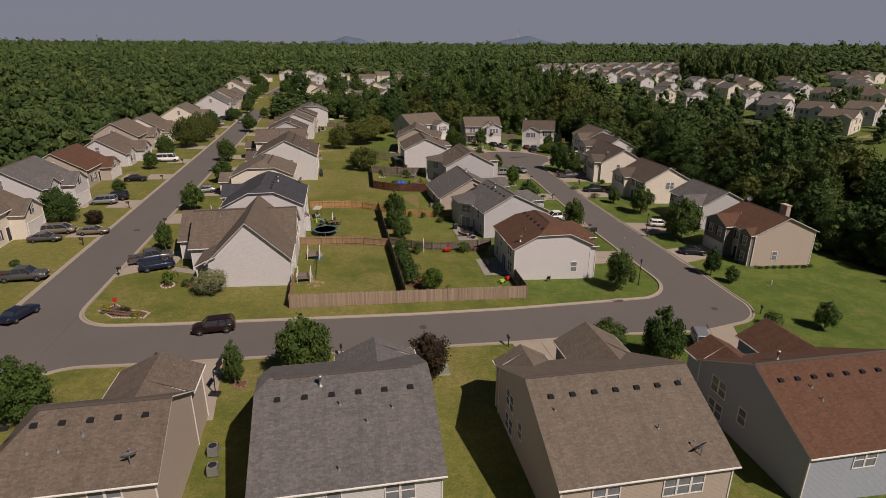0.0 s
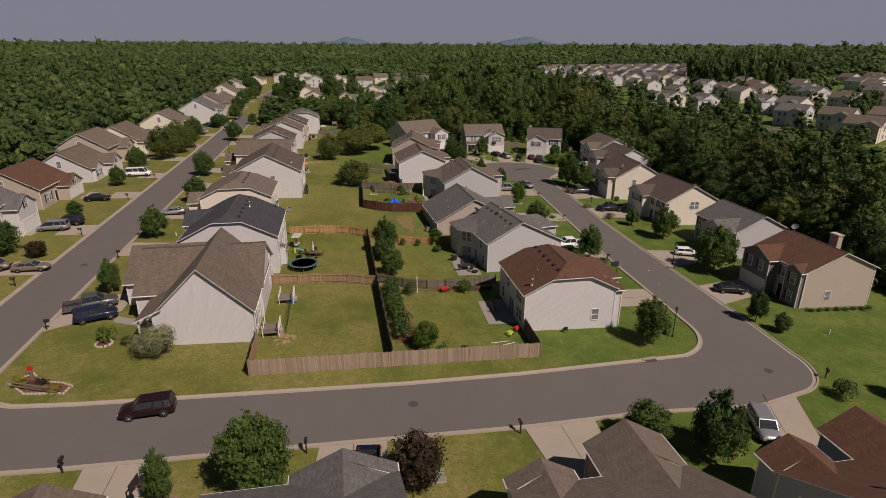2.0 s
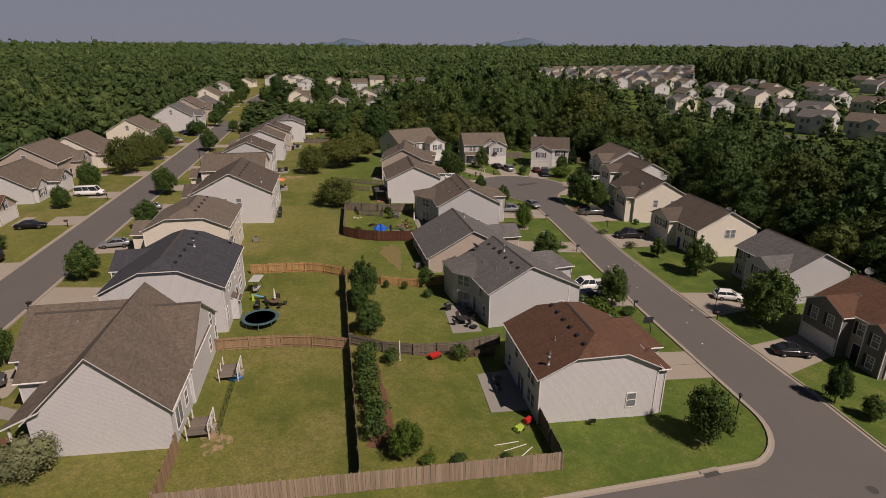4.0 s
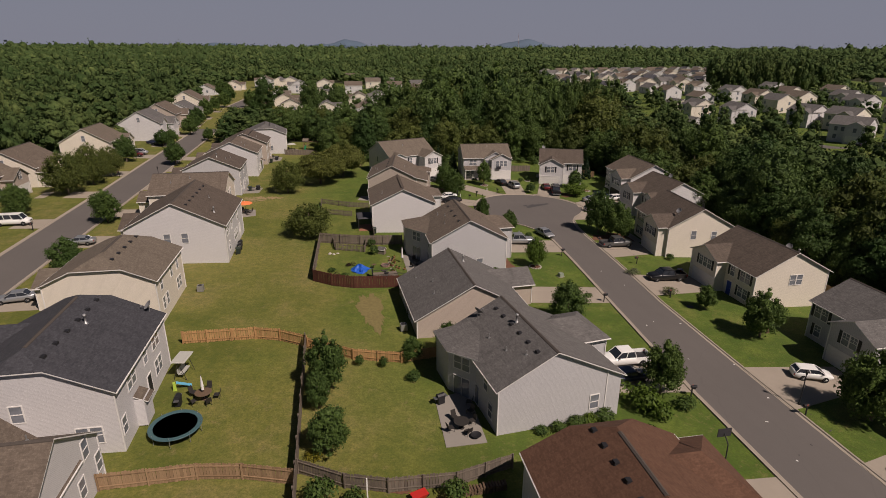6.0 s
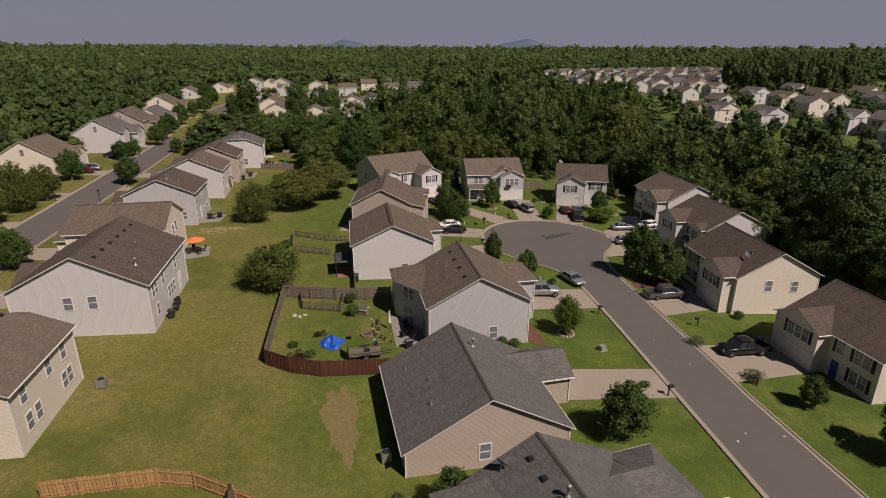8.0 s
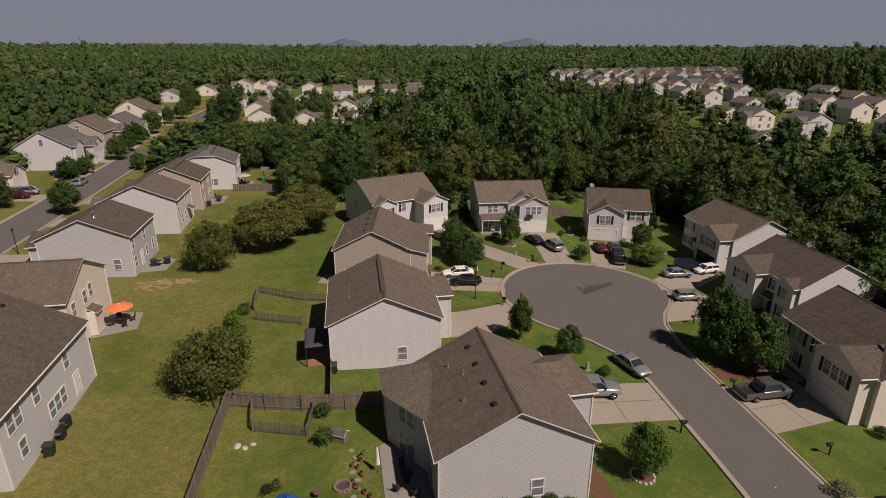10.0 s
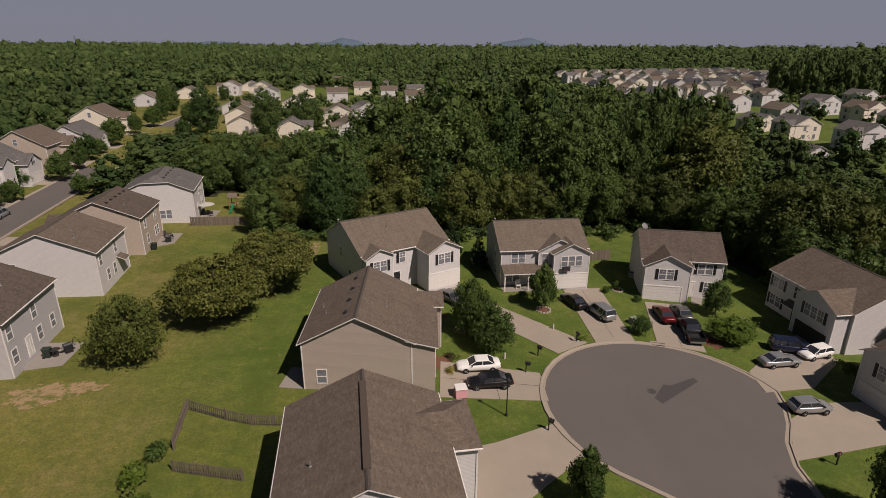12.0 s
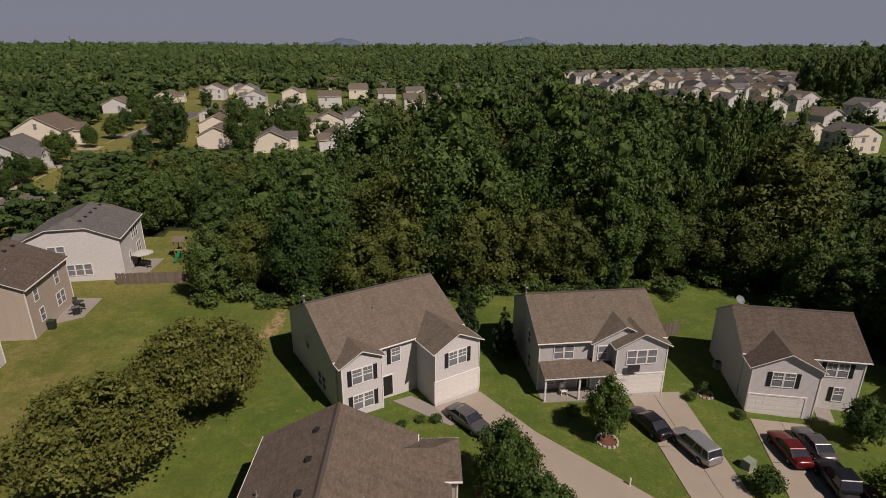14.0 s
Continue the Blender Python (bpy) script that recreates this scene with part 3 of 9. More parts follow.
def tuck(s, cut, lim, back):
    """Split a wing's roof where it meets the house's wall and draw the part inside in between the side walls."""
    out = Shape()
    for ids, m in zip(s.f, s.m):
        pts = [Vector(s.v[i]) for i in ids]
        for keep in (1, -1):
            poly = []
            for a, b in zip(pts, pts[1:] + pts[:1]):
                da, db = (a.y - cut) * keep, (b.y - cut) * keep
                if da >= 0:
                    poly.append(a)
                if da * db < 0:
                    poly.append(a.lerp(b, da / (da - db)))
            if len(poly) > 2:
                if (keep == 1) != back:
                    poly = [Vector((min(max(q.x, -lim), lim), q.y, q.z)) for q in poly]
                out.face(poly, m)
    seen = {}
    for i, q in enumerate(out.v):
        seen.setdefault(tuple(round(c, 3) for c in q), i)
    out.f = [tuple(seen[tuple(round(c, 3) for c in out.v[i])] for i in ids) for ids in out.f]
    flat = [k for k, ids in enumerate(out.f) if len(set(ids)) == len(ids)]
    out.f, out.m = [out.f[k] for k in flat], [out.m[k] for k in flat]
    used = sorted({i for ids in out.f for i in ids})
    place = {i: k for k, i in enumerate(used)}
    out.v = [out.v[i] for i in used]
    out.f = [tuple(place[i] for i in ids) for ids in out.f]
    return out


def house(x, y, rz, main, wall="white_siding", roof="roof_brown", front=None, wings=(), label="", name="house", raise_by=0.12,
          vents=0, pipes=(), flue_at=None, dish_at=None, clip=(0, 0), low=(0, 0), hip=(0, 0), salt=(0, 0), group="houses of the estate"):
    """A house whose front faces -y before the turn rz. main: width, depth, eave height, roof pitch, ridge axis. wings: blocks
    (x0, x1, y0, y1, eave, pitch, axis, options) in the house's own plan."""
    w, d, eave, pitch, axis = main
    ob = empty(name, pose(x, y, gz(x, y) + raise_by, 0, 0, rz), label, "house", group)
    blocks = [(-w / 2, w / 2, -d / 2, d / 2, eave, pitch, axis)]
    for i, spec in enumerate([(*blocks[0], {"clip": clip, "low": low, "hip": hip, "salt": salt}), *wings]):
        x0, x1, y0, y1, ev, pt, ax = spec[:7]
        opt = dict(spec[7]) if len(spec) > 7 else {}
        wm = opt.pop("wall", wall)
        base = opt.pop("base", -1.2)
        ws, rs, _ = gable(x0, x1, y0, y1, base, ev, pt, ax, **opt)
        if i:
            ws.v = [(min(max(p[0], x0 + 0.02), x1 - 0.02), *p[1:]) for p in ws.v]
            if ax == "y" and y0 < -d / 2:
                rs = tuck(rs, -d / 2 - 0.02, w / 2 - 0.03, False)
            elif ax == "y" and y1 > d / 2:
                rs = tuck(rs, d / 2 + 0.02, w / 2 - 0.03, True)
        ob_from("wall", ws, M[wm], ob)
        ob_from("roof", rs, [M[roof], M["trim"]], ob, uv=True)
        if i:
            blocks.append((x0, x1, y0, y1, ev, pt, ax))
        # white boards on the corners, a gutter along each eave
        o = opt.get("over", 0.32)
        lo = [p + q for p, q in zip(opt.get("low", (0, 0)), opt.get("salt", (0, 0)))]
        for cx, cy in ((x0, y0), (x1, y0), (x1, y1), (x0, y1)):
            if i and cy == y1 and y1 <= d / 2:
                continue
            if i and cy == y0 and y0 >= -d / 2:
                continue
            ob_from("corner_board", fixed_mesh("corner_board_%.2f" % ev, lambda: Shape().box(-0.05, 0.05, -0.05, 0.05, -0.3, ev), [M["trim"]]), None, ob,
                    pose(cx, cy, 0))
        runs = []
        if ax == "x":
            for yy, k, l in ((y0, -1, lo[0]), (y1, 1, lo[1])):
                e = yy + k * (o + l)
                runs.append((x0 - o, x1 + o, min(e, e + k * 0.07), max(e, e + k * 0.07), ev - pt * (o + l)))
        else:
            for xx, k, l in ((x0, -1, lo[0]), (x1, 1, lo[1])):
                e = xx + k * (o + l)
                runs.append((min(e, e + k * 0.07), max(e, e + k * 0.07), y0 - o if not i or y0 < -d / 2 else d / 2, y1 + o if y1 > d / 2 or not i else -d / 2, ev - pt * (o + l)))
        for gx0, gx1, gy0, gy1, ge in runs:
            ob_from("gutter", Shape().box(gx0, gx1, gy0, gy1, ge + 0.03, ge + 0.1), M["trim"], ob)
    b = blocks[0]
    # cap along the ridge of the main roof
    half, along = (d / 2, w / 2) if axis == "x" else (w / 2, d / 2)
    rz_ = eave + pitch * half + 0.14
    e0, e1 = (-along - 0.3 + max(clip[0] / pitch, hip[0]) + 0.2 * (clip[0] > 0), along + 0.3 - max(clip[1] / pitch, hip[1]) - 0.2 * (clip[1] > 0))
    s = Shape()
    ring = lambda u: [(u, -0.17, rz_ - 0.17 * pitch - 0.03), (u, 0.17, rz_ - 0.17 * pitch - 0.03), (u, 0.15, rz_ - 0.12 * pitch + 0.03), (u, 0, rz_ + 0.05), (u, -0.15, rz_ - 0.12 * pitch + 0.03)]
    s.loft([ring(e0), ring(e1)])
    if axis == "y":
        s.v = [(-q[1], q[0], q[2]) for q in s.v]
    ob_from("ridge_cap", s, M["ridge"], ob)
    if vents:
        for i in range(vents):
            t = (i + 0.7) / (vents + 0.4)
            vx, vy = (-w / 2 + w * t, d * 0.11) if axis == "x" else (w * 0.11, -d / 2 + d * t)
            ob_from("roof_vent", fixed_mesh("roof_vent", vent_box, [M["black"]]), None, ob, pose(vx, vy, roof_at(b, vx, vy)))
    for px, py in pipes:
        ob_from("vent_pipe", fixed_mesh("vent_pipe", vent_pipe, [M["galv"]]), None, ob, pose(px, py, roof_at(b, px, py)))
    if flue_at:
        ob_from("flue", fixed_mesh("flue", flue, [M["galv"]], True), None, ob, pose(*flue_at, roof_at(b, *flue_at)))
    if dish_at:
        ob_from("satellite_dish", fixed_mesh("satellite_dish", dish, [M["dish_grey"]]), None, ob, pose(*dish_at, roof_at(b, *dish_at)))
    return ob


def face(h, side, plane, items, w=0.85, tall=1.4):
    """Windows on one wall: (u, sill height, how many side by side, shutters)."""
    for u, z, n, sh in items:
        pair(h, side, plane, u, z, w, tall, sh, n)


def porch_roof(h, x0, x1, y0, y1, low_z, high_z, roof, posts):
    """A lean-to roof from the wall at y1 down to y0, on white posts over a slab."""
    s = Shape()
    skin(s, [(x0, y0, low_z), (x1, y0, low_z), (x1, y1, high_z), (x0, y1, high_z)], [(0, 1, 2, 3)], 0.14)
    ob_from("porch_roof", s, [M[roof], M["trim"]], h, uv=True)
    for px in posts:
        ob_from("porch_post", fixed_mesh("porch_post_%.2f" % low_z, lambda: Shape().box(-0.08, 0.08, -0.08, 0.08, -0.1, low_z - 0.12), [M["trim"]]), None, h, pose(px, y0 + 0.25, 0))
    ob_from("porch_slab", Shape().box(x0, x1, y0 + 0.05, y1, -0.5, 0.12), M["patio"], h)


def corner_bay(h, a, b, c, d, eave, inward, pitch, wall, roof):
    """A bay at a back corner with one slanting wall, under its own hipped roof. Plan points from wall to wall."""
    s = Shape()
    for p, q in ((a, b), (b, c), (c, d)):
        s.face([(*q, -1.2), (*p, -1.2), (*p, eave), (*q, eave)])
    ob_from("wall", s, M[wall], h)
    top = eave + 0.16 + pitch * inward
    q, r = (b[0] + 0.6, d[1] - inward), (c[0] - 0.6, d[1] - inward)
    verts = [(a[0] - 0.5, a[1] - 0.1, eave + 0.14), (b[0] - 0.25, b[1] + 0.3, eave), (c[0] + 0.3, c[1] + 0.3, eave), (d[0] + 0.3, d[1] - 0.1, eave + 0.14), (*r, top), (*q, top)]
    t = Shape()
    skin(t, verts, [(0, 5, 1), (1, 5, 4, 2), (2, 4, 3)], 0.10)
    ob_from("roof", t, [M[roof], M["trim"]], h, uv=True)
    ax, ay, bx, by = *a, *b
    n = Vector((-(by - ay), bx - ax)).normalized()
    n = n if n.y > 0 else -n
    turn = math.degrees(math.atan2(n.x, -n.y))
    for k in (-0.5, 0.5):
        t_ = 0.5 + k * 0.95 / math.hypot(bx - ax, by - ay)
        win = ob_from("window", window_mesh(0.8, 1.35, False)[0], None, h, pose(ax + (bx - ax) * t_ + n.x * 0.01, ay + (by - ay) * t_ + n.y * 0.01, eave - 1.65, 0, 0, turn))
        ob_from("pane", window_mesh(0.8, 1.35, False)[1], None, win)
    m = slider(h, "f", 0, 0, 0)
    m.matrix_basis = pose((ax + bx) / 2 + n.x * 0.01, (ay + by) / 2 + n.y * 0.01, 0.1, 0, 0, turn)


def lean_to(h, x0, x1, y0, y1, low_z, high_z, wall, roof):
    """A shallow roof that carries on past the front wall, with its own walls."""
    s = Shape()
    for p, q in (((x0, y1), (x0, y0)), ((x0, y0), (x1, y0)), ((x1, y0), (x1, y1))):
        zp, zq = (high_z if p[1] == y1 else low_z), (high_z if q[1] == y1 else low_z)
        s.face([(*p, -1.2), (*q, -1.2), (*q, zq), (*p, zp)])
    ob_from("wall", s, M[wall], h)
    t = Shape()
    skin(t, [(x0 - 0.3, y0 - 0.3, low_z + 0.02), (x1 + 0.3, y0 - 0.3, low_z + 0.02), (x1 + 0.3, y1 + 0.6, high_z + 0.28), (x0 - 0.3, y1 + 0.6, high_z + 0.28)], [(0, 1, 2, 3)], 0.12)
    ob_from("roof", t, [M[roof], M["trim"]], h, uv=True)


def awning(h, side, plane, u, z, w=1.7):
    s = Shape()
    skin(s, [(-w / 2, -1.1, z), (w / 2, -1.1, z), (w / 2, 0, z + 0.55), (-w / 2, 0, z + 0.55)], [(0, 1, 2, 3)], 0.1)
    ob_from("awning", s, [M["roof_brown"], M["trim"]], h, at_side(side, plane, u, 0), uv=True)

# ---- ground, roads, kerbs ----
def wooded(x, y):
    """True where woodland covers the ground."""
    wob = 3.0 * math.sin(x * 0.11 + 1.3) + 2.5 * math.sin(y * 0.09) + 1.5 * math.sin((x + y) * 0.31)
    if x < -66 + wob * 0.6 and y > -100 and not (y < 60 and x > -75):
        return True
    if 88 + wob * 0.5 < x < 143 + wob and y > 60:
        return True
    if ((x - 290) / 45) ** 2 + ((y - 392) / 28) ** 2 < 1:
        return True
    if 143 <= x + wob < 470 and 250 - (x - 143) * 0.35 < y < 640 and not (x < 170 and y > 330):
        return False
    if x + wob >= 145 and 96 < y < 262:
        return False
    if x > 88 and y > 60:
        return True
    if x >= 84 and y > 60 + (84 - x):
        return True
    if y > 214 + wob * 0.4 and x > 4 + wob * 0.5 and not (y > 304 and x < 60) and not (330 < y < 560 and x < 112):
        return True
    if -27 < x <= 6 and y > 240 + wob and y < 298:
        return True
    if y > 540 + 2 * wob:
        return True
    return False


def steps(lo, hi, near, far, a, b):
    """Grid lines that are near apart between a and b and spread out beyond."""
    out = [a]
    while out[-1] < b:
        out.append(out[-1] + near)
    s = near
    while out[-1] < hi:
        s *= far
        out.append(out[-1] + s)
    s, back = near, [a]
    while back[-1] > lo:
        s *= far
        back.append(back[-1] - s)
    return back[:0:-1] + out


def build_ground():
    xs = steps(-4200, 4200, 3.0, 1.25, -100, 250)
    ys = steps(-1500, 4600, 3.0, 1.25, -30, 345)
    s = Shape()
    n = len(ys)
    s.v = [(x, y, gz(x, y)) for x in xs for y in ys]
    for i in range(len(xs) - 1):
        for j in range(n - 1):
            a = i * n + j
            s.f.append((a, a + n, a + n + 1, a + 1))
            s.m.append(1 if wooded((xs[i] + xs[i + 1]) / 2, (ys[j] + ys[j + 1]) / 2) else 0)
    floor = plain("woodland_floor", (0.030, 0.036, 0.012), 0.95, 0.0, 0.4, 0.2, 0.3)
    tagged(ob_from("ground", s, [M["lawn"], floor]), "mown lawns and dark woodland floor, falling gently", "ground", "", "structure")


build_ground()


def arc(cx, cy, r, a0, a1, n=10):
    return [(cx + r * math.cos(radians(a0 + (a1 - a0) * i / n)), cy + r * math.sin(radians(a0 + (a1 - a0) * i / n))) for i in range(n + 1)]


def sheet(name, outline, mat, lift, label, category, kind="structure", thick=0.25, mats=None):
    """A flat slab that follows the ground, from its outline in plan."""
    from mathutils.geometry import tessellate_polygon
    pts = [Vector((x, y, 0)) for x, y in outline]
    s = Shape()
    k = len(pts)
    s.v = [(x, y, gz(x, y) + lift) for x, y in outline] + [(x, y, gz(x, y) + lift - thick) for x, y in outline]
    area = sum(a[0] * b[1] - b[0] * a[1] for a, b in zip(outline, outline[1:] + outline[:1]))
    for t in tessellate_polygon([pts]):
        a, b, c = (pts[i] for i in t)
        up = (b - a).cross(c - a).z > 0
        s.f.append(tuple(t) if up else tuple(reversed(t)))
        s.m.append(0)
    for i in range(k):
        j = (i + 1) % k
        s.f.append((k + i, k + j, j, i) if area > 0 else (i, j, k + j, k + i))
        s.m.append(0)
    return tagged(ob_from(name, s, M[mat]), label, category, "", kind)


def kerb(name, line, side, gap=()):
    """Gutter and rolled kerb along a road's edge; side 1 puts the kerb to the left of the line's way."""
    s = Shape()
    prof = [(-0.30, 0.035), (0.0, 0.03), (0.07, 0.13), (0.24, 0.14), (0.27, -0.1), (-0.3, -0.1)]
    rings = []
    for i, (x, y) in enumerate(line):
        p, q = line[max(0, i - 1)], line[min(len(line) - 1, i + 1)]
        d = Vector((q[0] - p[0], q[1] - p[1])).normalized()
        nx, ny = -d.y * side, d.x * side
        rings.append([(x + nx * o, y + ny * o, gz(x + nx * o, y + ny * o) + h) for o, h in prof])
    if side < 0:
        rings = [r[::-1] for r in rings]
    s.loft(rings)
    s.f = [f[::-1] for f in s.f]
    tagged(ob_from(name, s, M["concrete"]), "pale concrete kerb and gutter along the street", "kerb", "", "structure")


# the outer and inner edges of the loop road with its round end
WEST_EDGE = arc(-26.0, 66.2, 4.7, 180, 270, 8) + [(-21.5, 61.3), (8.0, 61.4), (20.0, 61.9), (34.5, 63.1)] + arc(37.6, 70.4, 7.2, -72, 0, 8) + [(44.9, 76.0), (45.2, 94.0), (46.3, 110.6), (47.6, 130.0), (48.1, 141.0), (47.6, 146.0), (45.6, 149.6)]
BULB = arc(51.2, 161.6, 12.3, 228, 5, 26) + [(62.4, 160.2), (60.7, 157.7), (58.6, 155.4)]
EAST_EDGE = [(57.0, 152.6), (56.0, 148.6), (55.5, 143.0), (55.1, 134.0), (54.4, 122.0), (53.8, 114.0), (53.5, 98.6), (53.4, 84.0), (53.4, 72.0)] + arc(46.4, 61.8, 6.6, 8, -68, 8) + [(42.1, 53.9), (30.0, 54.2), (18.6, 53.5), (-1.9, 53.2), (-20.0, 52.8)] + arc(-26.0, 48.2, 4.7, 90, 180, 8)
LOOP = WEST_EDGE + BULB + EAST_EDGE
sheet("road", LOOP, "asphalt", 0.025, "worn grey asphalt loop road ending in a round turning place", "road")
tagged(bpy.data.objects["road"], kind="structure")
kerb("kerb", WEST_EDGE + BULB + EAST_EDGE, 1)
LEFT_E, LEFT_W = -30.75, -38.4
far_w = [(LEFT_W, -60.0), (LEFT_W, 60.0), (LEFT_W, 180.0), (LEFT_W - 0.3, 260.0), (LEFT_W - 1.0, 330.0), (LEFT_W + 2.0, 400.0)]
far_e = [(x + 7.65, y) for x, y in far_w[2:]]
sheet("street", far_w + far_e[::-1] + [(LEFT_E, 66.2), (LEFT_E, 48.2), (LEFT_E, -60.0)], "asphalt", 0.02, "straight grey asphalt street between lawns", "road")
kerb("kerb", far_w, 1)
kerb("kerb", far_e[::-1] + [(LEFT_E, 120.0), (LEFT_E, 66.2)], 1)
kerb("kerb", [(LEFT_E, 48.2), (LEFT_E, -60.0)], 1)

# ---- drives, walks, patios, patches ----
def slab(name, pts, mat, lift, label, category):
    return sheet(name, pts, mat, lift, label, category, "structure", 0.2)


def drive(*pts):
    slab("driveway", list(pts), "concrete", 0.055, "pale concrete driveway with joints", "driveway")


drive((36.6, 76.4), (44.6, 76.2), (44.8, 81.6), (36.8, 81.8))
drive((36.6, 94.4), (45.1, 93.6), (45.7, 99.8), (36.8, 101.0))
drive((33.9, 115.6), (46.3, 114.6), (46.6, 119.8), (34.4, 121.0))
drive((37.4, 135.0), (47.9, 134.6), (48.2, 140.6), (37.8, 141.2))
drive((29.3, 152.0), (33.6, 152.0), (40.0, 156.2), (39.3, 160.6), (33.0, 158.6), (29.4, 158.0))
drive((29.4, 165.6), (39.6, 163.8), (40.4, 168.6), (30.6, 171.9))
drive((32.0, 189.5), (36.6, 191.9), (40.3, 184.8), (48.2, 174.2), (43.8, 172.2), (37.6, 181.4))
drive((51.2, 189.3), (56.6, 189.0), (54.0, 174.0), (49.2, 174.2))
drive((60.9, 184.2), (65.8, 182.6), (61.0, 170.6), (56.4, 173.2))
drive((75.5, 167.4), (75.6, 173.6), (71.0, 171.4), (63.2, 166.4), (62.2, 162.6), (68.0, 162.8))
drive((71.1, 160.0), (71.1, 154.4), (62.0, 153.6), (57.4, 153.2), (61.0, 158.2), (66.0, 160.4))
drive((55.2, 138.6), (63.7, 139.4), (63.7, 133.0), (54.9, 131.6))
drive((54.4, 124.2), (64.0, 122.6), (64.0, 117.2), (53.9, 116.4))
drive((53.4, 97.4), (64.3, 96.4), (64.3, 92.0), (53.3, 89.6))
drive((53.2, 82.0), (61.9, 84.0), (61.9, 78.8), (52.9, 75.6))
drive((-17.8, 53.0), (-13.0, 53.2), (-12.1, 43.0), (-17.4, 43.0))
drive((-0.2, 53.2), (5.4, 53.4), (4.6, 43.2), (-1.4, 43.2))
drive((17.6, 53.4), (24.4, 53.8), (23.6, 43.2), (18.8, 43.2))
drive((40.4, 54.0), (46.6, 54.9), (41.6, 43.8), (36.6, 43.8))
drive((-30.8, 75.6), (-24.0, 80.4), (-24.0, 86.2), (-30.8, 82.6))
drive((-30.8, 99.4), (-20.0, 99.2), (-20.0, 104.6), (-30.8, 105.4))
drive((-30.8, 118.0), (-24.6, 118.4), (-24.6, 123.0), (-30.8, 122.8))
drive((-30.8, 140.4), (-22.6, 140.8), (-22.6, 146.0), (-30.8, 146.0))
drive((-30.8, 156.8), (-24.9, 157.0), (-24.9, 162.0), (-30.8, 162.0))
drive((-30.8, 177.6), (-24.4, 177.8), (-24.4, 182.6), (-30.8, 182.6))
drive((-30.8, 196.0), (-23.4, 196.2), (-23.4, 201.0), (-30.8, 201.0))
drive((-30.8, 210.4), (-22.6, 210.6), (-22.6, 215.4), (-30.8, 215.4))
for k, cy in enumerate((92.0, 109.0, 132.0, 150.0, 170.0, 190.0, 212.0, 230.0, 249.0, 267.0, 288.0, 309.0, 329.0)):
    slab("driveway", [(min(-44.0, -48.6 + 6.0 * (cy > 225)), cy + 0.8), (min(-44.0, -48.6 + 6.0 * (cy > 225)), cy + 5.8), (-38.4, cy + 5.9), (-38.4, cy + 0.6)], "concrete", 0.055, "pale concrete driveway from the street", "driveway")
# thin dark joints across the nearer drives
def joint(x0, y0, x1, y1):
    d = Vector((x1 - x0, y1 - y0)).normalized()
    n = Vector((-d.y, d.x)) * 0.02
    slab("joint", [(x0 - n.x, y0 - n.y), (x1 - n.x, y1 - n.y), (x1 + n.x, y1 + n.y), (x0 + n.x, y0 + n.y)], "black", 0.06, "dark joint in a concrete drive", "joint")


for x0, y0, x1, y1 in ((37.5, 138.1, 48.0, 137.7), (42.6, 134.9, 43.0, 140.8), (55.3, 135.2, 63.6, 136.2), (59.5, 132.4, 59.4, 138.8), (30.2, 168.8, 40.0, 166.2), (35.0, 164.6, 35.6, 170.3), (51.8, 175.0, 53.8, 188.8), (50.2, 181.6, 55.2, 181.4),
                       (58.8, 172.0, 63.4, 183.2), (58.6, 178.6, 64.0, 177.4), (-15.4, 43.2, -15.4, 52.9), (2.0, 43.4, 2.6, 53.2), (21.2, 43.4, 21.0, 53.5), (38.8, 43.9, 43.4, 55.5), (36.8, 79.0, 44.6, 78.9), (-30.7, 79.2, -24.1, 83.4)):
    joint(x0, y0, x1, y1)
for pts, lab in (([(18.8, 88.4), (22.4, 88.6), (22.4, 96.4), (19.0, 95.4)], "concrete patio behind the grey house"), ([(20.2, 127.2), (23.7, 126.8), (23.7, 131.4), (20.8, 134.8), (20.2, 134.4)], "concrete patio in the fenced yard"),
                 ([(-9.1, 155.6), (-5.0, 157.4), (-5.6, 161.6), (-9.1, 161.8)], "concrete patio beside the cream house"), ([(-9.8, 174.4), (-6.6, 175.0), (-6.2, 179.6), (-9.8, 179.8)], "small concrete patio"),
                 ([(-7.9, 209.6), (-5.2, 211.2), (-5.0, 216.4), (-7.9, 216.6)], "concrete patio with garden furniture"), ([(14.4, 168.9), (16.7, 168.4), (17.2, 172.0), (15.4, 172.4)], "small concrete pad at a back door"),
                 ([(-4.4, 224.0), (-2.0, 224.0), (-1.4, 230.0), (-4.2, 230.0)], "small patio inside a fenced yard"), ([(19.4, 73.0), (23.2, 73.0), (23.2, 80.0), (19.6, 79.4)], "shaded concrete patio"),
                 ([(33.0, 186.6), (34.6, 187.2), (30.2, 191.4), (28.4, 190.8)], "narrow concrete path to a front door"), ([(67.2, 183.0), (68.6, 182.6), (70.4, 185.4), (69.0, 186.0)], "narrow concrete path to a front door"),
                 ([(63.4, 139.0), (64.9, 139.0), (64.9, 144.0), (63.4, 144.0)], "narrow concrete path to a front door"), ([(-24.0, 77.4), (-19.4, 75.6), (-19.4, 76.8), (-24.0, 79.0)], "narrow concrete path to a front door")):
    slab("patio", pts, "patio", 0.05, lab, "patio")


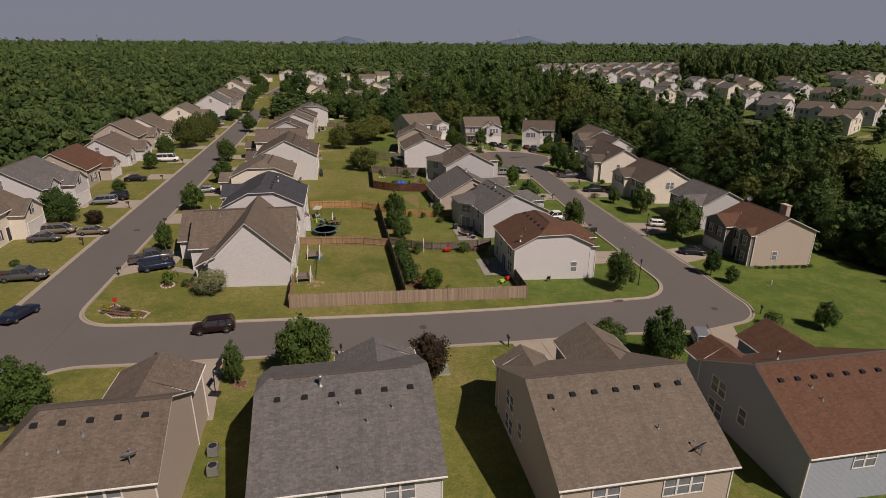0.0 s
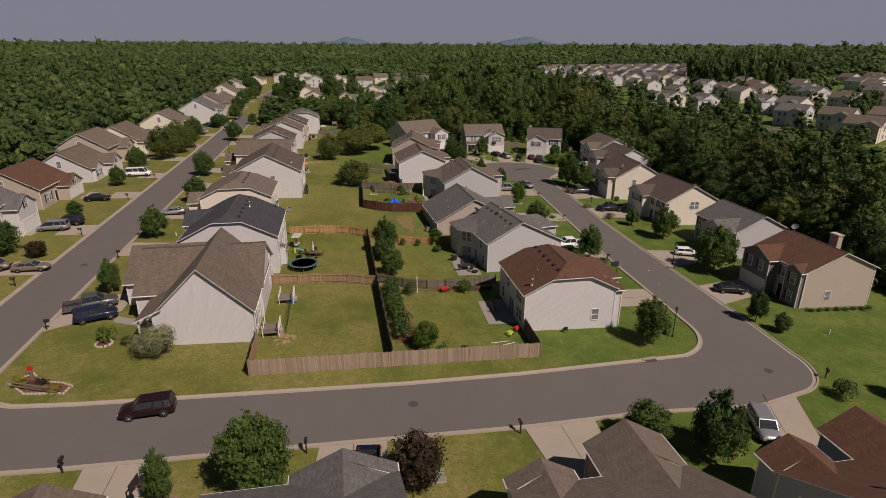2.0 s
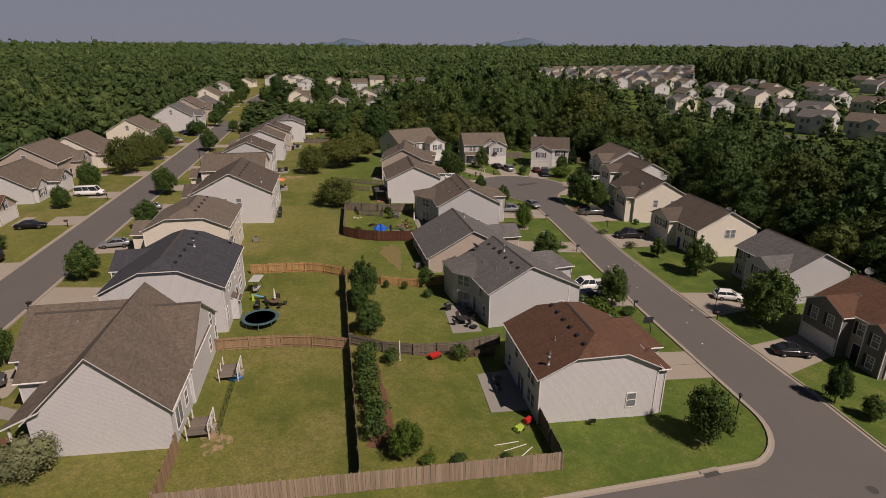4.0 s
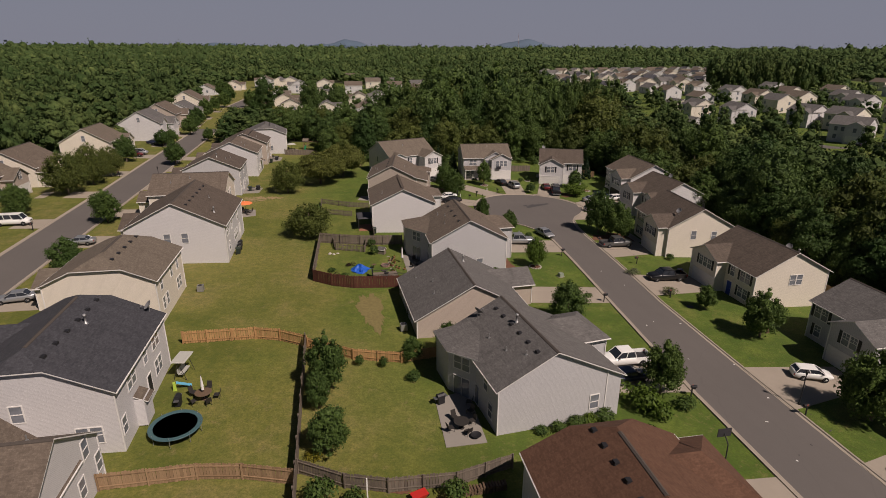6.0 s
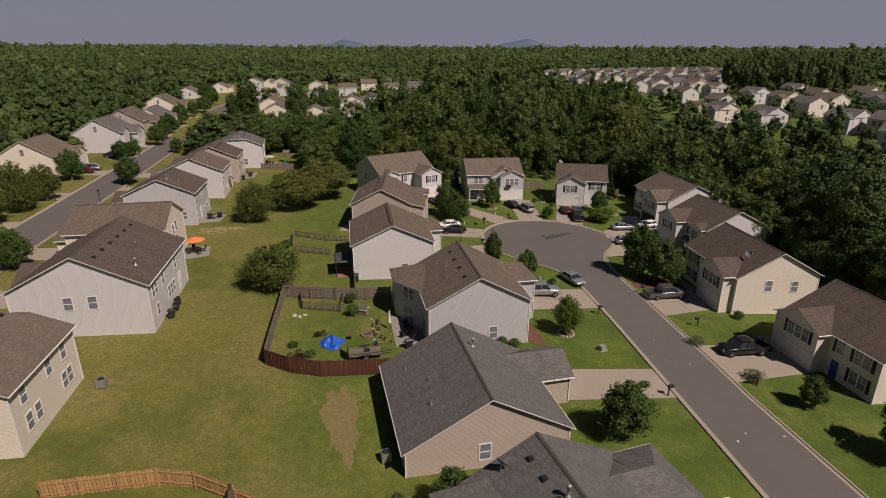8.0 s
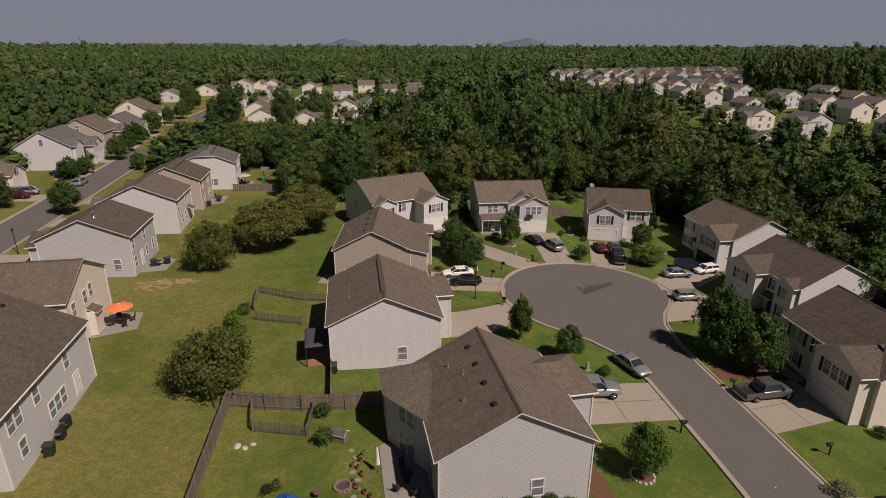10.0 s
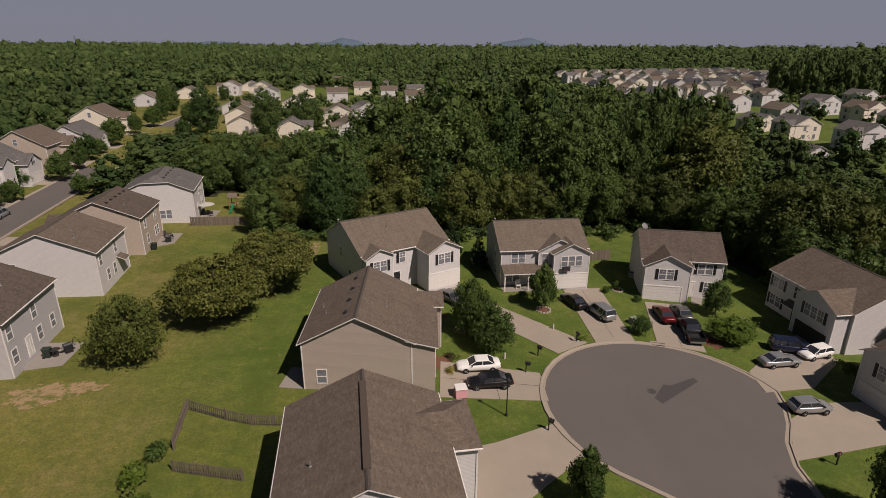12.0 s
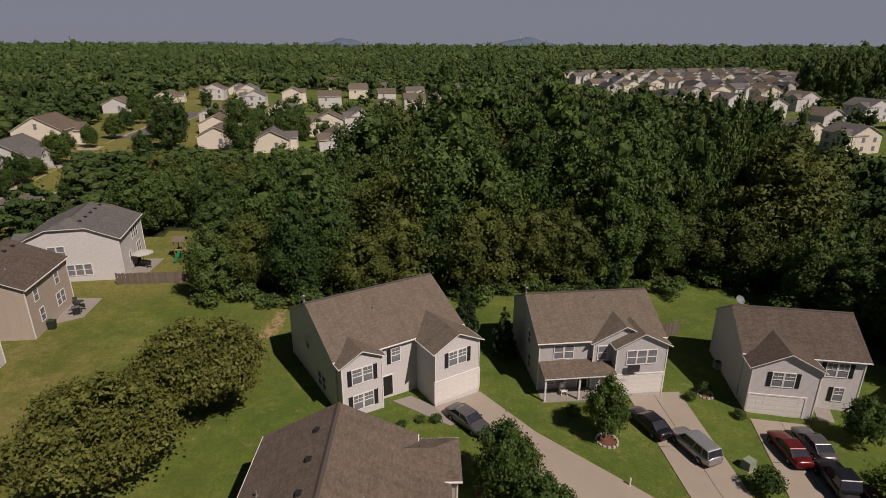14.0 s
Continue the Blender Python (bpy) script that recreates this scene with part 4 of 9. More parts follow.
def patch(cx, cy, rx, ry, mat, label, seed, turn=0.0):
    """A thin uneven patch of bare earth or mulch."""
    r = random.Random(seed)
    pts = []
    for i in range(70):
        a = 2 * math.pi * i / 70
        k = 0.92 + 0.16 * math.sin(a * 3 + seed) + 0.10 * math.sin(a * 7 + seed * 2) + r.uniform(-0.13, 0.13)
        x, y = rx * k * math.cos(a), ry * k * math.sin(a)
        c, s = math.cos(radians(turn)), math.sin(radians(turn))
        pts.append((cx + c * x - s * y, cy + s * x + c * y))
    slab("patch", pts, mat, 0.018, label, "bare earth")


patch(-5.6, 170.2, 3.9, 1.9, "dirt", "bare sandy earth in the lawn", 1, 8)
patch(16.2, 207.0, 1.0, 4.0, "dirt", "bare worn earth beside a house", 2, -14)
patch(9.7, 76.0, 0.45, 6.4, "mulch", "strip of red mulch beside the hedge", 3, 2)
patch(9.6, 70.4, 1.6, 1.6, "mulch", "red mulch round a young tree", 4)
patch(13.8, 84.6, 2.4, 0.7, "mulch", "red earth along a fence", 5, -8)
patch(14.2, 115.0, 1.6, 5.6, "dry_grass", "worn dry strip of lawn", 6, 4)
patch(-4.6, 71.8, 1.3, 1.6, "dirt", "worn earth at the foot of steps", 7)
patch(31.0, 181.8, 2.4, 1.4, "mulch", "mulch bed under shrubs", 8, 20)
patch(64.2, 173.4, 2.6, 1.6, "mulch", "mulch bed beside a drive", 9, 30)
patch(36.4, 128.6, 0.9, 3.6, "mulch", "mulch bed along a house wall", 10)
patch(60.4, 141.6, 4.2, 3.0, "mulch", "bare shaded earth under trees", 11)
patch(-20.6, 73.2, 1.4, 1.5, "mulch", "small mulch bed at a house corner", 12)
patch(30.6, 171.6, 1.0, 1.8, "mulch", "mulch bed at a front door", 13)
road_patch = [(50.5, 162.1), (56.35, 165.25), (56.3, 166.0), (53.0, 164.9), (52.4, 165.2), (50.2, 163.1)]
slab("road_patch", road_patch, "tar", 0.032, "darker asphalt repair in the turning place", "road patch")
for mx, my in ((8.2, 58.0), (50.5, 164.2), (47.3, 59.6), (57.0, 112.5), (-34.0, 96.0)):
    s = Shape().turned([(0.46, -0.1), (0.46, 0.015), (0.40, 0.015), (0.38, 0.008), (0.0, 0.010)], 20)
    tagged(ob_from("manhole_cover", s, M["tar"], None, pose(mx, my, gz(mx, my) + 0.03)), "round dark iron manhole cover in the road", "manhole", "", "structure")
for dx, dy, rz in ((35.2, 63.0, 6), (56.3, 173.0, -22)):
    d = empty("storm_drain", pose(dx, dy, gz(dx, dy) + 0.03, 0, 0, rz), "dark iron storm drain set in the kerb", "drain", "", "structure")
    ob_from("grate", Shape().box(-0.75, 0.75, -0.35, 0.1, 0.0, 0.03), M["tar"], d)
    ob_from("hood", Shape().box(-0.85, 0.85, 0.1, 0.4, 0.0, 0.18), M["concrete"], d)


# ---- fences ----
def fence(pts, height, mat, label, rails_side=1, gap=0.0, width=0.215, step=2.8, lean=0.01):
    """A board fence along a line: posts, rails and one board after another."""
    ob = empty("fence", pose(pts[0][0], pts[0][1], gz(*pts[0])), label, "fence", "garden fences")
    inv = ob.matrix_basis.inverted()
    r = random.Random(int(abs(pts[0][0] * 31 + pts[0][1] * 17)))
    board = Shape()
    w2 = width / 2
    board.loft([[(-w2, -0.011, 0.03), (w2, -0.011, 0.03), (w2, 0.011, 0.03), (-w2, 0.011, 0.03)], [(-w2, -0.011, height - 0.05), (w2, -0.011, height - 0.05), (w2, 0.011, height - 0.05), (-w2, 0.011, height - 0.05)],
                [(-w2 * 0.55, -0.011, height), (w2 * 0.55, -0.011, height), (w2 * 0.55, 0.011, height), (-w2 * 0.55, 0.011, height)]])
    board = board.mesh("board", [M[mat]])
    post = Shape().box(-0.05, 0.05, -0.05, 0.05, -0.4, height + 0.05).mesh("post", [M[mat]])
    for (x0, y0), (x1, y1) in zip(pts, pts[1:]):
        d = Vector((x1 - x0, y1 - y0))
        n = max(1, round(d.length / step))
        a = math.degrees(math.atan2(d.y, d.x))
        off = Vector((-d.y, d.x, 0)).normalized() * 0.07 * rails_side
        for i in range(n + 1):
            px, py = x0 + d.x * i / n, y0 + d.y * i / n
            ob_from("post", post, None, ob, inv @ pose(px + off.x, py + off.y, gz(px, py), 0, 0, a))
            if i < n:
                qx, qy = x0 + d.x * (i + 1) / n, y0 + d.y * (i + 1) / n
                p, q = Vector((px + off.x * 0.5, py + off.y * 0.5, gz(px, py))), Vector((qx + off.x * 0.5, qy + off.y * 0.5, gz(qx, qy)))
                for h in ((0.25, height - 0.25) if height < 1.3 else (0.3, height - 0.3)):
                    s = Shape().loft([[p + Vector((0, 0, h)) + o for o in (off * 0.3, -off * 0.3, -off * 0.3 + Vector((0, 0, 0.09)), off * 0.3 + Vector((0, 0, 0.09)))], [q + Vector((0, 0, h)) + o for o in (off * 0.3, -off * 0.3, -off * 0.3 + Vector((0, 0, 0.09)), off * 0.3 + Vector((0, 0, 0.09)))]])
                    s.v = [tuple(inv @ Vector(v)) for v in s.v]
                    ob_from("rail", s, M[mat], ob)
        m = int(d.length / (width + gap))
        for i in range(m):
            t = (i + 0.5) / m
            bx, by = x0 + d.x * t, y0 + d.y * t
            ob_from("board", board, None, ob, inv @ pose(bx, by, gz(bx, by) + r.uniform(-0.05, 0.035), r.uniform(-lean, lean) * 60, r.uniform(-lean, lean) * 60, a + r.uniform(-2, 2)))
    return ob


fence([(-7.2, 64.4), (7.1, 64.7), (23.2, 65.0)], 1.8, "fence_pale", "pale weathered board fence along the road", 1, 0.012, 0.17)
fence([(-7.2, 64.4), (-7.2, 71.0)], 1.8, "fence_mid", "weathered board fence beside the white house", 1, 0.012)
fence([(23.2, 65.0), (23.3, 71.0)], 1.8, "fence_old", "dark board fence up to the cream house", 1, 0.012)
fence([(7.1, 64.9), (6.8, 86.2), (6.6, 106.4)], 1.8, "fence_old", "weathered board fence between two gardens", 1, 0.012)
fence([(-7.2, 86.9), (-0.5, 87.2), (2.8, 86.8), (6.7, 85.7)], 1.5, "fence_mid", "brown board fence with rails between gardens", -1, 0.012)
fence([(6.9, 86.9), (10.4, 84.9), (13.6, 84.0), (18.8, 84.0), (23.6, 85.4)], 1.4, "fence_old", "dark weathered fence between back gardens", -1, 0.012)
fence([(-6.5, 108.5), (1.0, 108.9), (3.7, 108.2), (6.7, 106.4)], 1.5, "fence_new", "golden pine fence across the lawn", -1, 0.035)
fence([(6.8, 106.3), (11.6, 103.4), (16.6, 102.2), (22.4, 103.4)], 1.3, "fence_new", "pale pine fence across the garden", -1, 0.02)
fence([(6.7, 125.0), (9.2, 123.2), (12.3, 122.1), (18.9, 121.9), (23.2, 122.4)], 1.8, "fence_red", "dark red-stained board fence", 1, 0.008)
fence([(6.7, 125.2), (7.3, 141.4)], 1.8, "fence_old", "weathered grey board fence", -1, 0.01)
fence([(7.4, 141.4), (10.6, 140.6), (13.8, 140.0), (17.6, 139.8), (20.8, 139.9)], 1.7, "fence_old", "weathered grey board fence behind the yard", -1, 0.01)
fence([(9.4, 140.7), (9.8, 137.6), (14.4, 136.4), (14.8, 139.7)], 1.1, "fence_old", "low picket pen in the yard", 1, 0.09, 0.11)
fence([(6.9, 166.3), (10.4, 164.4), (12.7, 163.4), (16.4, 162.8)], 1.1, "fence_old", "low weathered picket fence", 1, 0.10, 0.10)
fence([(6.9, 166.2), (7.0, 160.9)], 1.1, "fence_old", "low picket fence panel", 1, 0.02, 0.10)
fence([(7.6, 158.4), (12.9, 156.7)], 1.1, "fence_old", "short low picket fence", 1, 0.09, 0.10)
fence([(16.3, 146.3), (16.3, 140.4)], 1.3, "fence_old", "short dark fence beside the white house", 1, 0.02, 0.12)
fence([(-4.7, 220.6), (4.9, 220.8), (7.0, 231.4)], 1.6, "fence_old", "weathered board fence round a garden", 1, 0.01)
fence([(55.0, 199.6), (63.6, 200.2)], 1.7, "fence_old", "dark board fence between two houses", 1, 0.01)
fence([(74.4, 196.6), (79.6, 193.0)], 1.7, "fence_mid", "brown board fence beside the woods", 1, 0.01)
fence([(80.0, 125.2), (80.2, 110.6), (76.8, 110.6)], 1.7, "fence_mid", "brown board fence behind the cream house", 1, 0.01)

# ---- houses ----
# four houses whose backs face the flight at its start
h = house(-17.9, 35.2, 180, (10.7, 9.4, 4.65, 0.57, "x"), "tan_siding", "roof_brown", hip=(0, 3.0), vents=6,
          wings=[(-5.3, 0.7, -8.5, 0.0, 4.6, 0.45, "y")], pipes=[(-0.6, 1.9), (2.4, 2.6), (0.6, 2.7)], dish_at=(-3.9, 3.9),
          label="tan-sided two-storey house with brown shingle roof")
face(h, "b", 4.7, [(-3.0, 2.9, 2, False), (2.4, 2.9, 2, False)])
garage_door(h, "f", 8.5, -2.4, 0)
h = house(-0.7, 36.2, 180, (11.9, 14.8, 4.6, 0.47, "x"), "white_siding", "roof_grey", clip=(0.5, 0.5), vents=6,
          wings=[(-5.9, 0.6, -8.3, 0.0, 4.55, 0.47, "y")], pipes=[(0.4, 2.4), (-3.2, 3.0), (-1.4, 3.8), (0.6, 6.6)], flue_at=(1.7, 0.9),
          label="white-sided two-storey house with mottled grey shingle roof")
face(h, "b", 7.4, [(-1.0, 2.9, 1, False), (3.2, 2.9, 2, False)])
garage_door(h, "f", 8.3, -2.6, 0)
h = house(18.8, 34.0, 180, (12.3, 14.5, 4.95, 0.47, "x"), "tan_siding", "roof_tan", vents=7,
          wings=[(-6.1, -0.5, -10.7, 0.0, 4.9, 0.57, "y"), (1.8, 6.1, -8.3, 0.0, 4.9, 0.55, "y")],
          pipes=[(5.0, 2.6), (-5.2, 1.6), (-1.9, 4.6)], dish_at=(-4.0, 6.6), label="tan-sided two-storey house with tan shingle roof")
face(h, "b", 7.25, [(2.6, 3.0, 3, False), (-3.0, 3.0, 2, False)])
face(h, "r", 6.15, [(-4.0, 3.0, 2, False), (-4.0, 0.7, 2, False), (-1.2, 2.1, 1, False)])
garage_door(h, "f", 10.7, -3.3, 0)
h = house(38.4, 34.3, 180, (12.6, 13.2, 4.6, 0.53, "x"), "blue_siding", "roof_red", vents=8,
          wings=[(-6.1, -0.5, -10.2, 0.0, 4.55, 0.57, "y"), (1.8, 6.2, -8.6, 0.0, 4.55, 0.55, "y")],
          pipes=[(3.0, 2.2), (2.8, 3.2), (-3.2, 4.0)], flue_at=(3.4, -1.2), label="blue-grey two-storey house with red-brown shingle roof")
face(h, "b", 6.6, [(3.9, 2.9, 3, False), (3.9, 0.6, 3, False), (-1.5, 2.9, 2, False)])
face(h, "r", 6.3, [(-3.7, 2.9, 2, False), (-3.7, 0.6, 2, False), (-0.4, 2.1, 1, False)])
garage_door(h, "f", 10.2, -3.3, 0)

# row between the first street and the shared lawn, backs to the east
h = house(-14.2, 83.0, -90, (11.0, 13.8, 3.45, 0.66, "y"), "white_siding", "roof_brown",
          wings=[(-2.4, 11.6, -3.5, 6.7, 3.47, 0.97, "x"), (-9.0, 1.0, -9.4, 0.0, 3.15, 0.6, "y")], pipes=[(-1.2, 5.0), (1.0, -3.4)],
          label="white gabled house with brown shingle roof and a low garage wing")
porch_roof(h, 5.6, 11.9, -5.2, -2.4, 3.05, 4.30, "roof_brown", (6.2, 8.8, 11.4))
door(h, "f", 3.5, 7.4, 0.1, mat="black")
face(h, "b", 6.9, [(3.6, 2.9, 1, False), (5.0, 0.7, 1, False), (2.2, 0.7, 1, False)])
face(h, "b", 6.7, [(-7.2, 0.7, 1, False), (-5.2, 0.7, 1, False)])
slider(h, "b", 6.7, -9.6, 0.3)
garage_door(h, "f", 9.4, -4.0, 0)
h = house(-13.0, 97.7, -90, (13.2, 12.6, 5.25, 0.5, "x"), "white_siding", "roof_char", clip=(1.0, 1.0), vents=6, flue_at=(-1.0, 2.0), dish_at=(-6.2, 5.4),
          wings=[(-6.4, -0.6, -7.4, 0.0, 5.2, 0.5, "y")], label="white two-storey house with charcoal shingle roof")
face(h, "r", 6.6, [(-0.6, 3.2, 1, False), (4.0, 0.7, 2, False)])
face(h, "b", 6.3, [(-3.0, 3.4, 2, False), (0.6, 3.4, 1, False), (3.6, 3.4, 2, False), (3.4, 0.9, 2, False), (-5.8, 0.9, 1, False)])
door(h, "b", 6.3, 0.6, 0.1, mat="black")
awning(h, "b", 6.3, -2.6, 2.0)
ob_from("bay", Shape().box(-0.9, 0.9, -0.8, 0.0, -0.3, 2.2), M["white_siding"], h, at_side("b", 6.3, -2.6, 0))
face(h, "f", 7.4, [(-3.5, 3.2, 2, True)])
garage_door(h, "f", 7.4, -3.5, 0)
h = house(-15.6, 118.7, -90, (11.0, 11.6, 5.2, 0.46, "x"), "cream_siding", "roof_tan", clip=(1.2, 1.2), vents=5,
          wings=[(-4.6, 0.6, -9.0, 0.0, 3.2, 0.5, "y")], label="cream two-storey house with tan shingle roof")
face(h, "b", 5.8, [(-3.6, 3.3, 1, False), (-3.6, 0.9, 1, False), (-2.2, 0.9, 1, False), (0.5, 3.3, 1, False), (3.2, 3.3, 1, False), (3.0, 0.8, 2, False)])
garage_door(h, "f", 9.0, -2.0, 0)
h = house(-12.6, 140.4, -90, (15.0, 13.6, 5.4, 0.51, "x"), "white_siding", "roof_dark", vents=6, flue_at=(4.2, 4.9), pipes=[(-1.5, 3.2)],
          wings=[(-6.4, 0.0, -10.0, 0.0, 3.2, 0.5, "y")], label="large white two-storey house with dark brown roof")
face(h, "b", 6.8, [(-5.4, 3.3, 2, False), (-2.2, 3.3, 1, False), (-5.2, 0.8, 1, False), (0.4, 0.9, 3, False), (3.0, 3.3, 1, False)])
door(h, "b", 6.8, 4.0, 0.1)
face(h, "r", 7.5, [(-1.2, 3.0, 1, False), (1.2, 3.0, 1, False)])
garage_door(h, "f", 10.0, -3.2, 0)
h = house(-15.4, 157.4, -90, (10.3, 12.4, 5.4, 0.5, "y"), "cream_siding", "roof_brown", pipes=[(2.5, -3.0), (1.5, 0.0)],
          wings=[(-4.6, 0.6, -9.5, 0.0, 3.2, 0.5, "y")], label="cream house with its brown roof's gable to the lawn")
face(h, "b", 6.2, [(-3.6, 3.2, 1, False), (-0.8, 3.4, 1, False), (0.7, 3.6, 1, False), (-3.4, 0.9, 1, False)])
door(h, "b", 6.2, 1.2, 0.1)
awning(h, "b", 6.2, -0.4, 2.3)
ob_from("bay", Shape().box(-0.9, 0.9, -0.8, 0.0, -0.3, 2.4), M["cream_siding"], h, at_side("b", 6.2, -0.4, 0))
garage_door(h, "f", 9.5, -2.0, 0)
h = house(-15.4, 178.2, -90, (10.4, 11.2, 5.4, 0.44, "x"), "grey_siding", "roof_dark", vents=0, pipes=[(-1, 3), (2, 2.6)], flue_at=(3.0, 1.0),
          wings=[(-4.6, 0.6, -9.0, 0.0, 3.2, 0.5, "y")], label="pale grey two-storey house with dark roof")
face(h, "r", 5.2, [(0.2, 0.8, 1, False), (3.6, 0.8, 1, False)])
face(h, "b", 5.6, [(-4.2, 3.3, 1, False), (0.4, 3.3, 1, False), (-4.2, 0.8, 1, False), (0.6, 0.8, 1, False), (3.4, 0.8, 1, False)])
door(h, "b", 5.6, -1.6, 0.1)
garage_door(h, "f", 9.0, -2.0, 0)
h = house(-14.4, 196.6, -90, (10.0, 11.6, 5.4, 0.44, "x"), "white_siding", "roof_brown", vents=0, pipes=[(1, 2), (3, 3)],
          wings=[(-4.6, 0.6, -9.0, 0.0, 3.2, 0.5, "y")], label="white two-storey house with brown roof")
face(h, "r", 5.0, [(-4.0, 3.0, 2, False)])
face(h, "b", 5.8, [(-3.8, 3.3, 1, False), (1.2, 3.3, 1, False), (-2.2, 0.8, 1, False), (0.0, 0.8, 1, False)])
awning(h, "b", 5.8, 1.8, 2.2)
garage_door(h, "f", 9.0, -2.0, 0)
h = house(-13.6, 211.0, -90, (9.6, 11.4, 5.4, 0.44, "x"), "tan_siding", "roof_dark", vents=5, pipes=[(2, 3)],
          wings=[(-4.6, 0.6, -9.0, 0.0, 3.2, 0.5, "y")], label="tan two-storey house with dark brown roof")
face(h, "b", 5.7, [(-2.8, 3.3, 1, False), (-2.4, 0.8, 1, False), (2.0, 0.8, 2, False), (2.0, 3.3, 1, False)])
garage_door(h, "f", 9.0, -2.0, 0)
h = house(-10.4, 227.8, -86, (11.4, 11.6, 5.4, 0.44, "x"), "white_siding", "roof_grey", clip=(1.0, 1.0), vents=5, pipes=[(0, 3), (1.5, 3.2)],
          wings=[(-4.6, 0.6, -9.0, 0.0, 3.2, 0.5, "y")], label="white two-storey house with grey roof beside the woods")
face(h, "r", 5.7, [(-1.6, 3.3, 2, False), (0.6, 0.7, 3, False)])
face(h, "b", 5.8, [(-2.0, 0.8, 1, False), (1.6, 3.3, 3, False), (2.6, 0.8, 2, False)])

# row between the shared lawn and the loop road, fronts to the east
h = house(28.8, 76.1, 90, (10.4, 11.3, 4.9, 0.5, "x"), "white_siding", "roof_red", clip=(1.2, 1.2), vents=6, flue_at=(-4.2, 4.6), pipes=[(-1.5, 3.0), (-3, 4)],
          wings=[(-1.2, 5.0, -8.0, 0.0, 4.6, 0.5, "y", {"hip": (2.4, 0)}), (-5.0, -1.8, -6.6, 0.0, 4.6, 0.4, "y", {"hip": (1.2, 0)})], label="white two-storey house with red-brown roof")
face(h, "l", 5.2, [(3.3, 0.9, 1, False)])
face(h, "b", 5.65, [(2.9, 3.1, 2, False), (3.2, 0.8, 2, False), (-1.5, 3.1, 1, False), (-3.6, 0.8, 1, False)])
slider(h, "b", 5.65, 0.2, 0.1)
garage_door(h, "f", 8.0, 1.8, 0)
h = house(27.95, 95.9, 98, (11.6, 10.7, 4.65, 0.5, "x"), "grey_siding", "roof_grey", vents=6, flue_at=(0.8, 0.7), salt=(1.5, 0), pipes=[(-2.0, 3.0), (1.0, 3.4), (-4.0, 2.0)],
          wings=[(-0.2, 5.6, -8.9, 0.0, 4.4, 0.42, "y", {"hip": (2.0, 0)})], label="pale grey two-storey house with grey roof", dish_at=(5.0, 3.0))
face(h, "l", 5.8, [(4.2, 0.8, 1, False)])
corner_bay(h, (-0.66, 5.35), (2.0, 7.2), (5.7, 7.2), (5.7, 5.35), 4.65, 1.6, 0.5, "grey_siding", "roof_grey")
face(h, "b", 5.35, [(4.2, 0.8, 1, False), (3.0, 2.9, 1, False)])
slider(h, "b", 5.35, 0.6, 0.1)
garage_door(h, "f", 8.9, 2.8, 0)
h = house(25.3, 113.8, 93, (12.4, 13.4, 2.5, 0.54, "x"), "tan_siding", "roof_grey", flue_at=(2.5, -1.0), pipes=[(0, 3.5), (-3, 4.0), (3.5, 5.0)],
          wings=[(0.8, 6.0, -10.0, 0.0, 2.45, 0.5, "y")], label="tan-sided low house with a wide grey roof")
face(h, "l", 6.2, [(-0.4, 0.7, 1, False)])
face(h, "b", 6.7, [(-3.0, 0.7, 2, False), (3.0, 0.7, 1, False)])
slider(h, "b", 6.7, 0.4, 0.1)
garage_door(h, "f", 10.0, 3.4, 0)
h = house(29.4, 132.7, 90.5, (12.0, 11.3, 4.95, 0.53, "x"), "grey_siding", "roof_brown", vents=4, pipes=[(-2, 3), (1, 2.4), (3, 3.2)],
          wings=[(-0.2, 5.4, -8.3, 0.0, 4.8, 0.42, "y", {"hip": (2.0, 0)})], label="grey two-storey house with brown roof")
face(h, "l", 6.0, [(1.6, 0.6, 1, False)])
corner_bay(h, (-1.9, 5.65), (2.5, 8.4), (5.9, 8.4), (5.9, 5.65), 4.9, 1.4, 0.5, "grey_siding", "roof_brown")
face(h, "b", 5.65, [(3.0, 3.1, 1, False)])
slider(h, "b", 5.65, 2.6, 0.1)
garage_door(h, "f", 8.3, 2.6, 0)
h = house(22.0, 152.3, 89, (11.9, 11.1, 5.15, 0.46, "x"), "white_siding", "roof_brown", pipes=[(-2, 3.5)],
          wings=[(-0.2, 4.9, -7.6, 0.0, 5.0, 0.42, "y", {"hip": (2.0, 0)})], label="white two-storey house with brown roof")
ob_from("ridge_vent", Shape().box(-4.6, 4.6, -0.24, 0.24, 7.78, 7.90), M["roof_dark"], h, None, "dark ridge vent strip")
face(h, "l", 5.95, [(1.6, 0.7, 1, False)])
face(h, "b", 5.55, [(-3.0, 3.3, 2, False), (3.0, 3.3, 1, False)])
slider(h, "b", 5.55, 0.4, 0.1)
garage_door(h, "f", 7.6, 2.3, 0)
h = house(22.85, 173.6, 81, (12.2, 10.2, 5.05, 0.5, "x"), "taupe_siding", "roof_brown", vents=4, pipes=[(-2, 3.4), (0, 4), (-1.4, -2.5)],
          wings=[(2.4, 6.0, -8.0, 0.0, 4.7, 0.42, "y", {"hip": (1.6, 0)})], label="taupe-sided two-storey house with brown roof")
face(h, "l", 6.1, [(-3.4, 0.8, 1, False)])
face(h, "b", 5.1, [(-2.6, 3.3, 2, False), (2.8, 3.3, 1, False)])
slider(h, "b", 5.1, 1.4, 0.1)
lean_to(h, -6.08, 2.4, -7.3, -5.1, 4.55, 5.05, "taupe_siding", "roof_brown")
garage_door(h, "f", 7.3, -1.6, 0)

